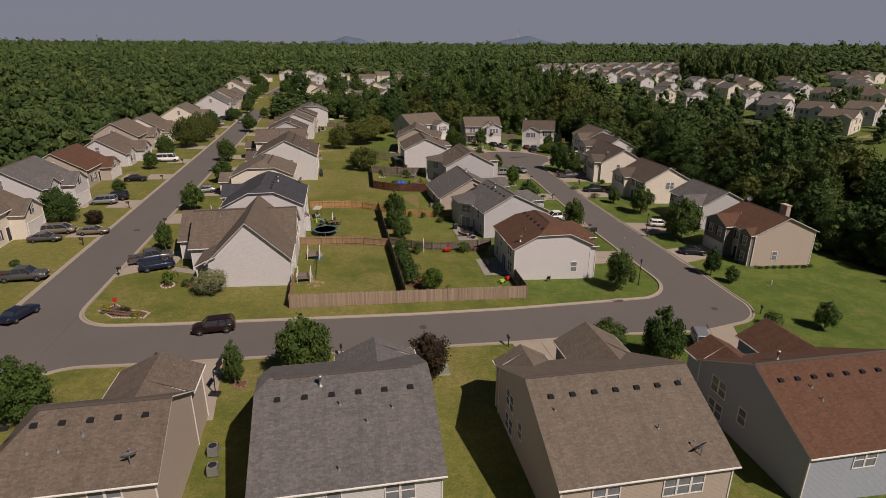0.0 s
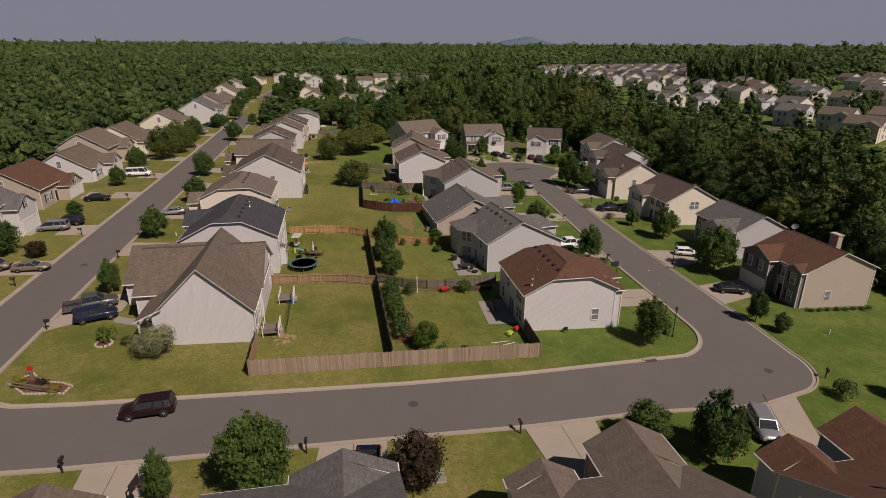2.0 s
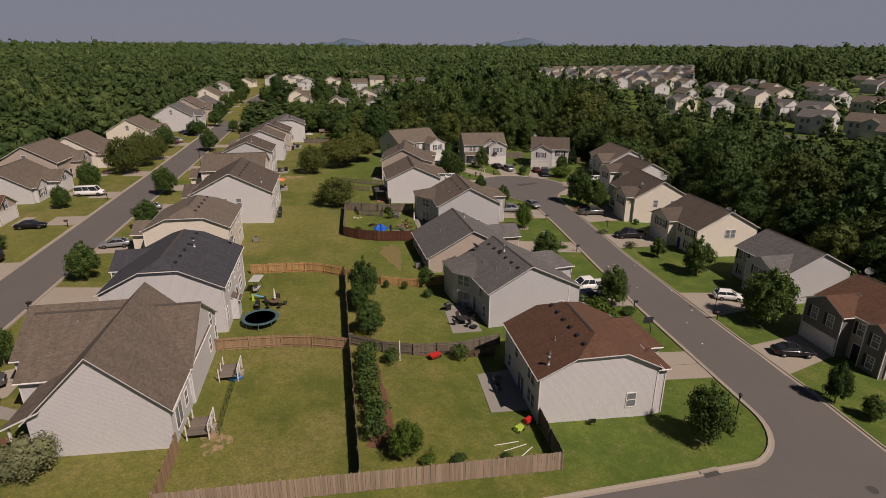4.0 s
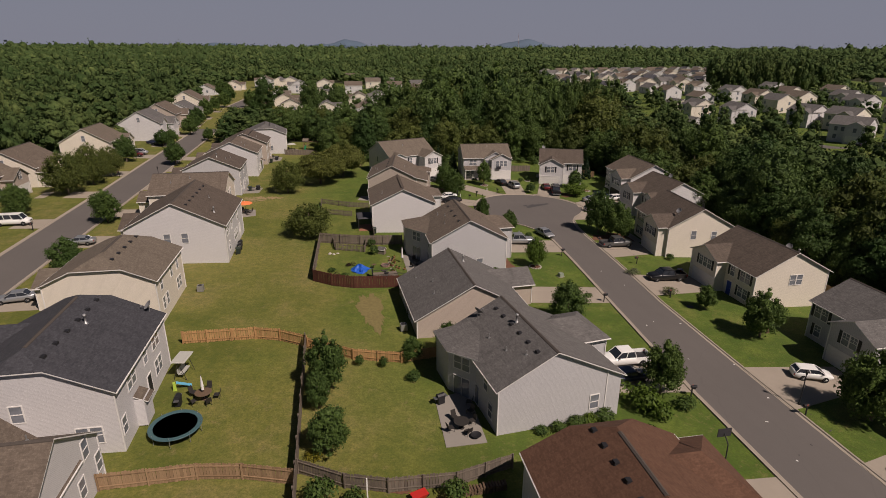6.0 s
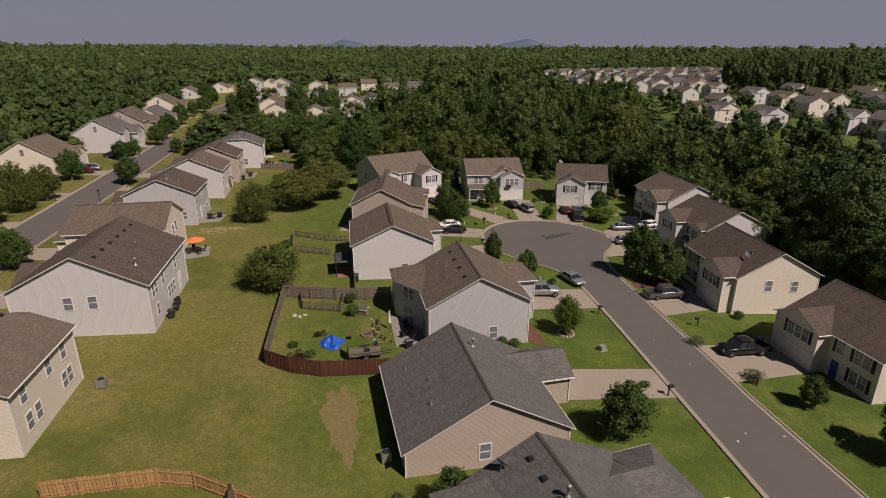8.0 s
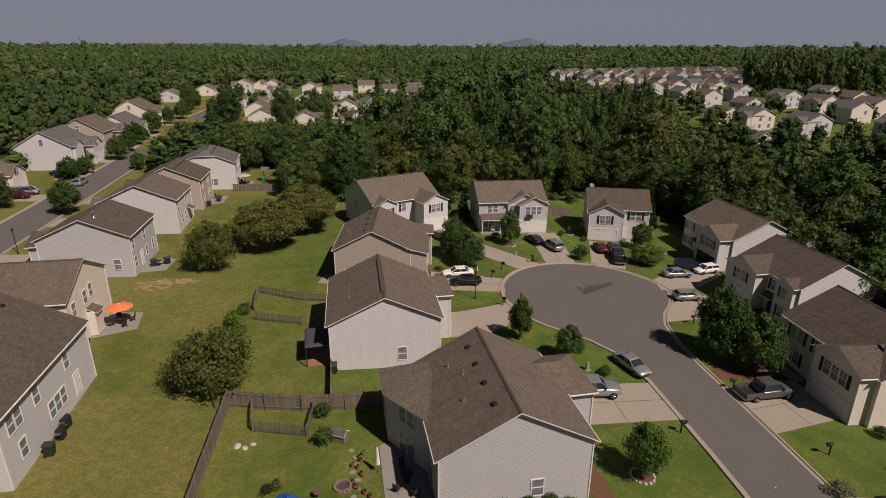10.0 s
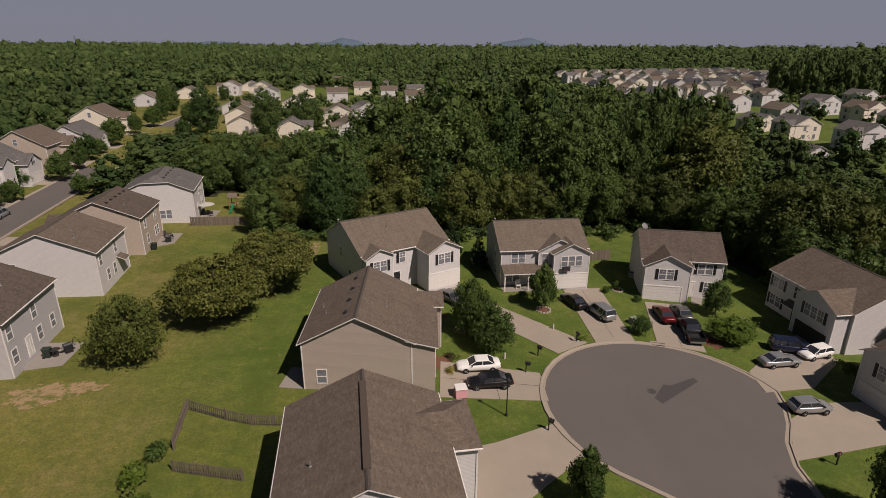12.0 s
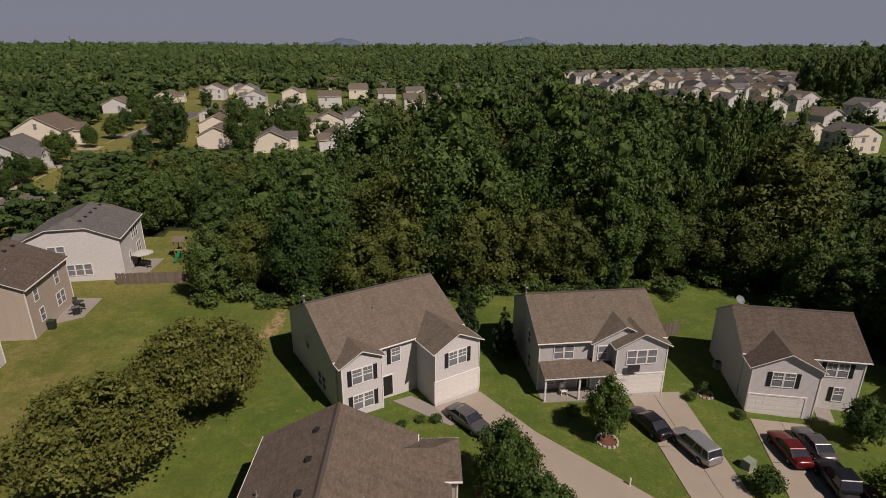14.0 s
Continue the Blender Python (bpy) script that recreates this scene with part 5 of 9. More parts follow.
# houses round the turning place
h = house(27.2, 197.6, 22, (13.0, 12.0, 5.4, 0.5, "x"), "white_siding", "roof_tan", vents=6, label="white L-shaped house with brown roof and black shutters",
          wings=[(1.6, 6.4, -9.4, 0.0, 5.3, 0.5, "y"), (-6.4, -2.6, -7.2, 0.0, 5.3, 0.5, "y")], pipes=[(-1, -2.4)], flue_at=(-6.0, 2.6))
face(h, "f", 9.4, [(4.0, 3.4, 2, True)])
garage_door(h, "f", 9.4, 4.0, 0)
face(h, "f", 7.2, [(-4.5, 3.2, 2, True), (-4.5, 0.6, 2, True)])
face(h, "f", 6.0, [(-0.6, 3.4, 1, True)])
door(h, "f", 6.0, -1.5, 0.1, mat="black")
face(h, "l", 6.5, [(-1.0, 3.2, 1, False), (2.4, 0.7, 2, False)])
h = house(49.0, 195.8, -4, (12.2, 10.4, 5.4, 0.5, "x"), "grey_siding", "roof_tan", vents=4, label="pale grey two-storey house with double front gables and a porch",
          wings=[(-0.9, 5.0, -5.6, 0.0, 5.3, 0.5, "y"), (1.0, 6.0, -6.6, 0.0, 5.2, 0.5, "y")], pipes=[(0.6, -1.0)], flue_at=(-5.6, 2.4))
face(h, "f", 5.2, [(-3.7, 3.5, 2, False)])
face(h, "f", 5.6, [(0.0, 3.4, 1, False)])
face(h, "f", 6.6, [(3.5, 3.3, 3, False)])
garage_door(h, "f", 6.6, 3.5, 0)
porch_roof(h, -6.1, 0.9, -7.4, -5.2, 2.7, 3.3, "roof_brown", (-5.9, -2.6, 0.7))
face(h, "f", 5.2, [(-4.4, 0.7, 2, False)])
door(h, "f", 5.2, -1.6, 0.1, mat="black")
face(h, "l", 6.1, [(1.6, 3.3, 1, False), (2.0, 0.8, 1, False)])
h = house(68.4, 190.0, -20, (10.6, 9.2, 5.3, 0.57, "x"), "white_siding", "roof_dark", vents=2, label="white two-storey house with dark brown roof and a front gable",
          wings=[(-5.25, 0.6, -6.9, 0.0, 5.1, 0.5, "y")], pipes=[(-3.5, 1.4)], dish_at=(-4.6, 1.0))
face(h, "f", 6.9, [(-2.5, 3.2, 2, True)])
garage_door(h, "f", 6.9, -2.7, 0)
face(h, "f", 4.6, [(3.0, 3.4, 2, True), (3.6, 0.8, 1, True)])
door(h, "f", 4.6, 1.4, 0.1, mat="trim")

# row east of the loop road, fronts to the west
h = house(69.0, 79.0, -90, (10.4, 10.8, 5.4, 0.44, "x"), "tan_siding", "roof_red", pipes=[(-2, -3)], dish_at=(-4.6, 0.4), label="tan house with red-brown roof and dark grey front",
          wings=[(-5.1, 0.2, -7.0, 0.0, 5.3, 0.5, "y", {"wall": "dark_siding"}), (2.4, 5.1, -6.1, 0.0, 5.3, 0.5, "y", {"wall": "dark_siding"})])
face(h, "f", 7.0, [(-3.6, 3.3, 1, True), (-1.3, 3.3, 1, True)])
garage_door(h, "f", 7.0, -2.5, 0)
face(h, "f", 6.1, [(3.8, 3.3, 1, True), (3.8, 0.7, 1, True)])
face(h, "f", 5.4, [(1.3, 3.3, 1, True)])
door(h, "f", 5.4, 1.3, 0.1, mat="black")
face(h, "r", 5.2, [(-1.4, 0.9, 1, False)])
ob_from("chimney", Shape().box(-0.75, 0.75, -0.8, 0.0, -0.5, 7.6).box(-0.85, 0.85, -0.9, 0.1, 7.6, 7.75), M["tan_siding"], h, at_side("b", 5.4, 2.4, 0))
h = house(71.8, 98.0, -90, (11.0, 9.6, 4.85, 0.5, "x"), "grey_siding", "roof_grey", label="pale grey house with grey roof", wings=[(-0.2, 5.3, -7.2, 0.0, 4.8, 0.5, "y")], pipes=[(2, -2)])
face(h, "f", 4.8, [(-4.0, 3.1, 2, True), (-4.0, 0.8, 1, True)])
face(h, "f", 7.2, [(2.4, 3.1, 2, True)])
door(h, "f", 4.8, -1.4, 0.1, mat="trim")
garage_door(h, "f", 7.2, 2.6, 0)
h = house(70.9, 117.3, -90, (12.0, 11.2, 4.85, 0.53, "x"), "cream_siding", "roof_dark", vents=3, label="cream two-storey house with dark brown roof and blue shutters",
          wings=[(-5.9, 0.0, -7.2, 0.0, 4.8, 0.5, "y")], dish_at=(-0.5, 4.6), flue_at=(2.5, 3.5))
face(h, "f", 7.2, [(-2.6, 3.1, 3, True)])
garage_door(h, "f", 7.2, -2.6, 0)
face(h, "f", 5.6, [(1.4, 3.1, 1, True), (4.0, 3.1, 2, True), (4.0, 0.8, 2, True)])
door(h, "f", 5.6, 1.2, 0.1, mat="blue_door")
face(h, "r", 6.0, [(0.6, 3.2, 2, False), (-3.2, 0.8, 1, False)])
h = house(70.7, 137.3, -95, (12.9, 11.2, 5.25, 0.55, "x"), "cream_siding", "roof_dark", label="pale yellow two-storey house with dark brown roof and black shutters",
          wings=[(0.4, 6.0, -7.2, 0.0, 5.3, 0.5, "y")], dish_at=(4.0, -3.0))
face(h, "f", 5.6, [(-4.2, 3.3, 2, True), (-4.2, 0.8, 2, True), (-1.2, 3.3, 1, True)])
door(h, "f", 5.6, -1.0, 0.1, mat="trim")
face(h, "f", 7.2, [(3.2, 3.3, 3, True)])
garage_door(h, "f", 7.2, 3.2, 0)
face(h, "r", 6.45, [(-1.2, 3.2, 1, False), (2.4, 3.0, 1, False)])
h = house(78.6, 156.0, -90, (11.4, 11.0, 5.4, 0.5, "x"), "white_siding", "roof_dark", label="white two-storey house with dark brown roof", wings=[(-5.4, 0.2, -7.4, 0.0, 5.3, 0.5, "y"), (2.6, 5.4, -6.3, 0.0, 5.3, 0.5, "y")], dish_at=(-2, 2))
face(h, "f", 7.4, [(-2.6, 3.3, 2, True)])
garage_door(h, "f", 7.4, -2.6, 0)
face(h, "f", 5.5, [(1.4, 3.3, 1, True)])
face(h, "f", 6.3, [(4.0, 3.3, 1, True), (4.0, 0.8, 1, True)])
door(h, "f", 5.5, 1.4, 0.1, mat="black")
awning(h, "f", 5.5, 1.4, 2.4, 2.0)
h = house(83.0, 175.0, -92, (13.4, 11.0, 5.4, 0.5, "x"), "white_siding", "roof_brown", label="white two-storey house with brown roof and open garage",
          wings=[(0.4, 6.4, -7.6, 0.0, 5.3, 0.5, "y")], vents=2)
face(h, "f", 5.5, [(-5.2, 3.3, 2, True), (-5.2, 0.8, 2, True), (-1.4, 3.3, 1, True)])
face(h, "f", 7.6, [(3.4, 3.3, 3, True)])
door(h, "f", 5.5, -1.6, 0.1, mat="black")
awning(h, "f", 5.5, -1.6, 2.3, 2.6)
# black panel on the wall stands for the shaded inside of the open garage
ob_from("garage_opening", Shape().box(-2.4, 2.4, -0.03, 0.01, 0, 2.15), M["black"], h, at_side("f", 7.6, 3.4, 0), "black panel painted for the shaded inside of an open garage")

# row west of the first street, fronts to the east
WEST = (("cream_siding", "roof_brown", 4.6, 92.0, -56.5, 1), ("white_siding", "roof_grey", 5.2, 109.0, -56.0, 1), ("tan_siding", "roof_red", 3.6, 132.0, -58.0, 1),
        ("white_siding", "roof_brown", 2.9, 153.6, -57.5, 1), ("tan_siding", "roof_tan", 4.6, 170.0, -59.5, 1), ("cream_siding", "roof_brown", 4.0, 187.0, -58.0, -1),
        ("cream_siding", "roof_tan", 4.0, 220.0, -55.0, 1), ("white_siding", "roof_grey", 5.2, 247.5, -49.6, 1), ("tan_siding", "roof_brown", 5.0, 270.0, -50.5, 1),
        ("white_siding", "roof_grey", 2.9, 291.0, -49.0, -1), ("cream_siding", "roof_brown", 4.6, 317.5, -52.5, 1))
for k, (wall, roof, ev, cy, cx, hand) in enumerate(WEST):
    g_ev = max(2.8, ev - 0.8)
    w0, w1 = (0.4, 6.2) if hand > 0 else (-6.2, -0.4)
    h = house(cx, cy, 90, (12.6, 12.0, ev, 0.58, "x"), wall, roof, label="gabled house with a garage wing towards the street",
              wings=[(w0, w1, -8.2, 0.0, g_ev, 0.6, "y"), (-hand * 3.3 - 2.1, -hand * 3.3 + 2.1, -6.6, 0, ev, 0.62, "y")][:2 if k % 2 else 1], pipes=[(1.0, 2.0)])
    garage_door(h, "f", 8.2, hand * 3.3, 0.0)
    face(h, "f", 8.2, [(hand * 3.3, g_ev - 0.4, 1, True)])
    face(h, "f", 6.0 if not k % 2 else 6.6, [(-hand * 3.4, 0.8, 2, True)])
    door(h, "f", 6.0, -hand * 0.4, 0.1, mat="black")
    face(h, "l", 6.3, [(0.0, ev + 0.3, 1, False)])

# ---- trees ----
def leaf_cloud(rng, lobes, count, size, squash=1.0, loose=0.5):
    """Many small bent leaf clumps over the skins of several lobes: arrays of vertices and quads."""
    c = np.array([l[:3] for l in lobes])
    r = np.array([l[3] for l in lobes])
    p = r ** 2 / np.sum(r ** 2)
    k = rng.choice(len(lobes), count, p=p)
    d = rng.normal(size=(count, 3))
    d /= np.linalg.norm(d, axis=1)[:, None]
    d[:, 2] = np.where(d[:, 2] < -0.35, -d[:, 2] * 0.6, d[:, 2])
    depth = 1.0 - np.abs(rng.normal(size=count)) * 0.16
    pos = c[k] + d * (r[k] * depth)[:, None] * np.array([1, 1, squash])
    nrm = d * 1.2 + rng.normal(size=(count, 3)) * loose + np.array([0, 0, 0.4])
    nrm /= np.linalg.norm(nrm, axis=1)[:, None]
    a = np.cross(nrm, rng.normal(size=(count, 3)))
    a /= np.linalg.norm(a, axis=1)[:, None]
    b = np.cross(nrm, a)
    s = size * rng.uniform(0.6, 1.35, count)[:, None]
    tip = pos + a * s * 0.75 - nrm * s * 0.15
    tail = pos - a * s * 0.75 - nrm * s * 0.15
    v = np.stack([tail, pos + b * s * 0.42, tip, pos - b * s * 0.42], 1).reshape(-1, 3)
    return v


def quads_mesh(name, v, mat):
    me = bpy.data.meshes.new(name)
    n = len(v) // 4
    me.vertices.add(len(v))
    me.vertices.foreach_set("co", np.ascontiguousarray(v, dtype=np.float32).ravel())
    me.loops.add(len(v))
    me.loops.foreach_set("vertex_index", np.arange(len(v), dtype=np.int32))
    me.polygons.add(n)
    me.polygons.foreach_set("loop_start", np.arange(0, len(v), 4, dtype=np.int32))
    me.materials.append(mat)
    me.update(calc_edges=True)
    return me


def crown_mesh(name, verts, faces, mat):
    """One mesh of triangles: leaf clumps over the dense foliage of each bough."""
    me = bpy.data.meshes.new(name)
    m = len(faces)
    me.vertices.add(len(verts))
    me.vertices.foreach_set("co", verts.astype(np.float32).ravel())
    me.loops.add(3 * m)
    me.loops.foreach_set("vertex_index", faces.astype(np.int32).ravel())
    me.polygons.add(m)
    me.polygons.foreach_set("loop_start", np.arange(0, 3 * m, 3, dtype=np.int32))
    me.materials.append(mat)
    me.update(calc_edges=True)
    me.shade_flat()
    return me


G = (1 + 5 ** 0.5) / 2
ICO = np.array([(-1, G, 0), (1, G, 0), (-1, -G, 0), (1, -G, 0), (0, -1, G), (0, 1, G), (0, -1, -G), (0, 1, -G), (G, 0, -1), (G, 0, 1), (-G, 0, -1), (-G, 0, 1)]) / math.sqrt(1 + G * G)
ICO_F = np.array([(0, 11, 5), (0, 5, 1), (0, 1, 7), (0, 7, 10), (0, 10, 11), (1, 5, 9), (5, 11, 4), (11, 10, 2), (10, 7, 6), (7, 1, 8), (3, 9, 4), (3, 4, 2), (3, 2, 6), (3, 6, 8), (3, 8, 9), (4, 9, 5), (2, 4, 11), (6, 2, 10), (8, 6, 7), (9, 8, 1)])


def profile(shape, t):
    """How wide a crown is at the height t, from 0 at its foot to 1 at its top."""
    if shape == "cone":
        return np.clip(1.05 - t, 0.03, 1) ** 0.8
    if shape == "flat":
        return np.clip(0.55 + 1.6 * t, 0, 1) * np.clip(1 - np.clip(t, 0, 1) ** 2.4, 0.05, 1) ** 0.5
    if shape == "pear":
        return np.clip(1 - np.abs(1.7 * t - 0.55) ** 2.4, 0.05, 1) ** 0.6
    return np.clip(1 - np.abs(2.0 * t - 0.85) ** 2.6, 0.08, 1) ** 0.55


def crown_form(rng, height, spread, low, boughs, count, leaf, shape="round", big=0.36, loose=0.75, fill=0.74, sag=0.85, core=4, fuzz=0.24):
    """A crown of many boughs, each a rounded mass of leaf clumps with shade and gaps between them."""
    t = (np.arange(boughs) + rng.uniform(0.0, 1.0, boughs)) / boughs
    w = profile(shape, t)
    t = np.interp((np.arange(boughs) + 0.5) / boughs, np.cumsum(w + 0.15) / np.sum(w + 0.15), t)
    w = profile(shape, t)
    a = np.arange(boughs) * 2.39996 + rng.uniform(-0.5, 0.5, boughs)
    size = spread * big * rng.uniform(0.5, 1.45, boughs) * (0.45 + 0.55 * w)
    reach = np.clip(spread * w * rng.uniform(0.72, 1.06, boughs) - size * 0.7, 0, None)
    tall = height - low
    z = low + size * 0.6 + t * np.clip(tall - 1.5 * size, 0.1, None)
    c = np.stack([np.cos(a) * reach, np.sin(a) * reach, z], 1)
    tc = np.linspace(0.15, 0.5 if shape == "flat" else 0.8, core) if core > 1 else np.array([0.45])
    c = np.concatenate([c, np.stack([np.zeros(core), np.zeros(core), low + tc * tall], 1)])
    size = np.concatenate([size, spread * (0.3 if shape == "flat" else 0.52) * profile(shape, tc)])
    a = np.concatenate([a, np.zeros(core)])
    flat = np.array([1, 1, sag])
    # leaf clumps on the outer side of the boughs
    p = size[:boughs] ** 2 / np.sum(size[:boughs] ** 2)
    k = rng.choice(boughs, count, p=p)
    d = rng.normal(size=(count, 3)) + 0.75 * np.stack([np.cos(a[k]), np.sin(a[k]), np.full(count, 0.7)], 1)
    d /= np.linalg.norm(d, axis=1)[:, None]
    pos = c[k] + d * flat * (size[k] * (1.0 + fuzz * rng.normal(size=count)))[:, None]
    nrm = d + rng.normal(size=(count, 3)) * loose + np.array([0, 0, 0.15])
    nrm /= np.linalg.norm(nrm, axis=1)[:, None]
    u = np.cross(nrm, rng.normal(size=(count, 3)))
    u /= np.linalg.norm(u, axis=1)[:, None]
    v = np.cross(nrm, u)
    s = leaf * rng.uniform(0.55, 1.4, count)[:, None]
    leafs = np.stack([pos + u * s, pos - u * s * 0.6 + v * s * 0.7, pos - u * s * 0.6 - v * s * 0.7], 1).reshape(-1, 3)
    n = len(c)
    hull = c[:, None, :] + ICO[None] * flat * (size * fill)[:, None, None] * rng.uniform(0.82, 1.14, (n, 12, 1))
    faces = np.concatenate([np.arange(3 * count).reshape(-1, 3), (3 * count + ICO_F[None] + 12 * np.arange(n)[:, None, None]).reshape(-1, 3)])
    return np.concatenate([leafs, hull.reshape(-1, 3)]), faces


def tree_kind(seed, height, spread, low, boughs, count, leaf, mat, trunk_r=0.13, shape="round", big=0.36, sag=0.85):
    """Meshes of one tree: crown of leaf clumps, trunk with limbs."""
    rng = np.random.default_rng(seed)
    crown = crown_mesh("crown", *crown_form(rng, height, spread, low, boughs, count, leaf, shape, big, sag=sag, **({"fill": 0.58, "fuzz": 0.34, "loose": 0.9} if shape == "flat" else {})), M[mat])
    s = Shape()
    top = low + (height - low) * 0.65
    s.turned([(trunk_r * 1.7, -0.5), (trunk_r * 1.25, 0.1), (trunk_r, 0.6), (trunk_r * 0.8, low + 0.3), (trunk_r * 0.4, top), (0.0, top + 0.3)], 8)
    for i in range(6):
        z0 = low * 0.8 + rng.uniform(0.0, 0.3) * (top - low)
        a, q = rng.uniform(0, 2 * math.pi), spread * rng.uniform(0.4, 0.75)
        s.tube((0, 0, z0), (q * math.cos(a), q * math.sin(a), z0 + 0.2 + rng.uniform(0.3, 0.7) * (top - z0)), trunk_r * 0.42, trunk_r * 0.12, 5)
    return crown, s.mesh("trunk", [M["bark"]], soft=True)


def plant_tree(meshes, x, y, s=1.0, turn=0.0, name="tree", label="", category="tree", group="", tall=1.0, lift=0.0):
    crown, trunk = meshes
    ob = empty(name, pose(x, y, gz(x, y) + lift, 0, 0, turn) @ Matrix.Diagonal((s, s, s * tall, 1)), label, category, group)
    ob_from("trunk", trunk, None, ob)
    ob_from("crown", crown, None, ob)
    return ob


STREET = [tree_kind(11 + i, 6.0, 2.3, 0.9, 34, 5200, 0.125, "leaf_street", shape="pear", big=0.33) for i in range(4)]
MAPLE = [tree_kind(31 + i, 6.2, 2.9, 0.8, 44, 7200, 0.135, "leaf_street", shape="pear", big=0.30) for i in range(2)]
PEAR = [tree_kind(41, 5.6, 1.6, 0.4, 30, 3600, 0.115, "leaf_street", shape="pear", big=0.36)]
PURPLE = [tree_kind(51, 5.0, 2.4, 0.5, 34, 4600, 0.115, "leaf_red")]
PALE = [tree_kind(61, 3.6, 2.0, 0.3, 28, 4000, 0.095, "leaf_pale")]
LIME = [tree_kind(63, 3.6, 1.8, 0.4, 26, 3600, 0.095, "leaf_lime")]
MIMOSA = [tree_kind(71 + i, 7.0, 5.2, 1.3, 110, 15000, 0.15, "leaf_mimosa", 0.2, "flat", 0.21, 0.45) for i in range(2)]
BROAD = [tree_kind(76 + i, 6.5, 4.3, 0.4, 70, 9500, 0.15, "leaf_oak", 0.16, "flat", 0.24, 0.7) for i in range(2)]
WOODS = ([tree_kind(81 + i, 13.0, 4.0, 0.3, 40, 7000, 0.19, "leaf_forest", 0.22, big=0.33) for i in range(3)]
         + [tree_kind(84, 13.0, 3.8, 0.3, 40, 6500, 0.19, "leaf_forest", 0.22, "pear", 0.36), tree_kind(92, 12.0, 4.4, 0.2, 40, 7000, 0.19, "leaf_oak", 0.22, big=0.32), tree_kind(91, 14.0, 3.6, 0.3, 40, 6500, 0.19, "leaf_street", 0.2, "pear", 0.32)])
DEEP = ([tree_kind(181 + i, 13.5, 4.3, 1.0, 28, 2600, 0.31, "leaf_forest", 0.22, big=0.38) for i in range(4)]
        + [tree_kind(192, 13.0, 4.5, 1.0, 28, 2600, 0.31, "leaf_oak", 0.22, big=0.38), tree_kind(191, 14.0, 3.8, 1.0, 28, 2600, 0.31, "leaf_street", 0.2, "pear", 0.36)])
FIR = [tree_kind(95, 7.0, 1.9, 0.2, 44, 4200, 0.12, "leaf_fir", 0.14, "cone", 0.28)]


def shrub_kind(seed, mat, count=650, leaf=0.115, rough=0.35):
    g = np.random.default_rng(seed)
    lobes = [(g.normal() * rough, g.normal() * rough, 0.55 + g.normal() * 0.12, 0.5) for _ in range(7)] + [(0, 0, 0.45, 0.75)]
    return quads_mesh("shrub", leaf_cloud(g, lobes, count, leaf, 0.9), M[mat])


SHRUBS = {"green": shrub_kind(1, "leaf_street"), "lime": shrub_kind(2, "leaf_lime"), "red": shrub_kind(3, "leaf_red"), "ball": shrub_kind(4, "leaf_street", 1100, 0.095, 0.12), "pale": shrub_kind(5, "leaf_pale"),
          "gold": shrub_kind(6, "leaf_gold", 700, 0.09), "wild": shrub_kind(7, "leaf_forest", 700, 0.14, 0.5)}


def shrub(kind, x, y, s=1.0, tall=1.0, label="rounded green garden shrub", turn=None, group="garden shrubs"):
    a = (x * 57 + y * 31) % 360 if turn is None else turn
    ob = ob_from("shrub", SHRUBS[kind], None, None, pose(x, y, gz(x, y) - 0.05, 0, 0, a) @ Matrix.Diagonal((s, s, s * tall, 1)))
    return tagged(ob, label, "shrub", group)


def tree(kinds, x, y, wide, tall, label, k=0):
    """Plant one of a kind so that it is wide and tall in metres."""
    mesh = kinds[k % len(kinds)]
    xs = [v.co for v in mesh[0].vertices]
    w = (max(c.x for c in xs) - min(c.x for c in xs) + max(c.y for c in xs) - min(c.y for c in xs)) / 2
    h = max(c.z for c in xs)
    s = wide / w
    return plant_tree(mesh, x, y, s, (x * 37 + y * 91) % 360, label=label, group="trees of the gardens", tall=tall / h / s)


rng = random.Random(5)
woods = []
for i in range(9000):
    x, y = rng.uniform(-8, 104), rng.uniform(66, 268)
    if len(woods) >= 250 or not wooded(x, y) or not (x > 84 or y > 208):
        continue
    edge = not wooded(x - 5, y) or not wooded(x, y - 5) or not wooded(x - 5, y - 5)
    front = edge or (not wooded(x - 9, y) or not wooded(x, y - 10)) and rng.random() < 0.6
    if any((x - a) ** 2 + (y - b) ** 2 < ((4.0 if edge else 5.4) + 0.02 * max(0, y - 200)) ** 2 for a, b in woods):
        continue
    woods.append((x, y))
    k = rng.randrange(6)
    if y > 205 and (x < 84 or x - 24 < 0.86 * (y - 140)):
        high = (rng.uniform(9.5, 13.5) if edge else rng.uniform(12.0, 16.5)) if x < 30 else (rng.uniform(11.0, 16.0) if edge else rng.choice((rng.uniform(14.0, 20.0), rng.uniform(20.0, 27.0))))
    else:
        high = rng.uniform(8.0, 12.5) if edge else rng.uniform(11.0, 15.5) if y > 195 else rng.uniform(12.0, 18.5)
    if y > 208 and x < 31:
        high = min(high, rng.uniform(0.9, 1.08) * (2.5 + 0.167 * (306.0 - y)))
    tall = rng.uniform(1.0, 1.3) if high > 13 else rng.uniform(0.9, 1.1)
    plant_tree((WOODS if front or y < 256 and x > 14 else DEEP)[k], x, y, high / 13.2 / tall * rng.uniform(0.95, 1.15), rng.uniform(0, 360), label="tall leafy tree in the dense green wood", group="trees of the wood", tall=tall)

FAR_HOMES = []


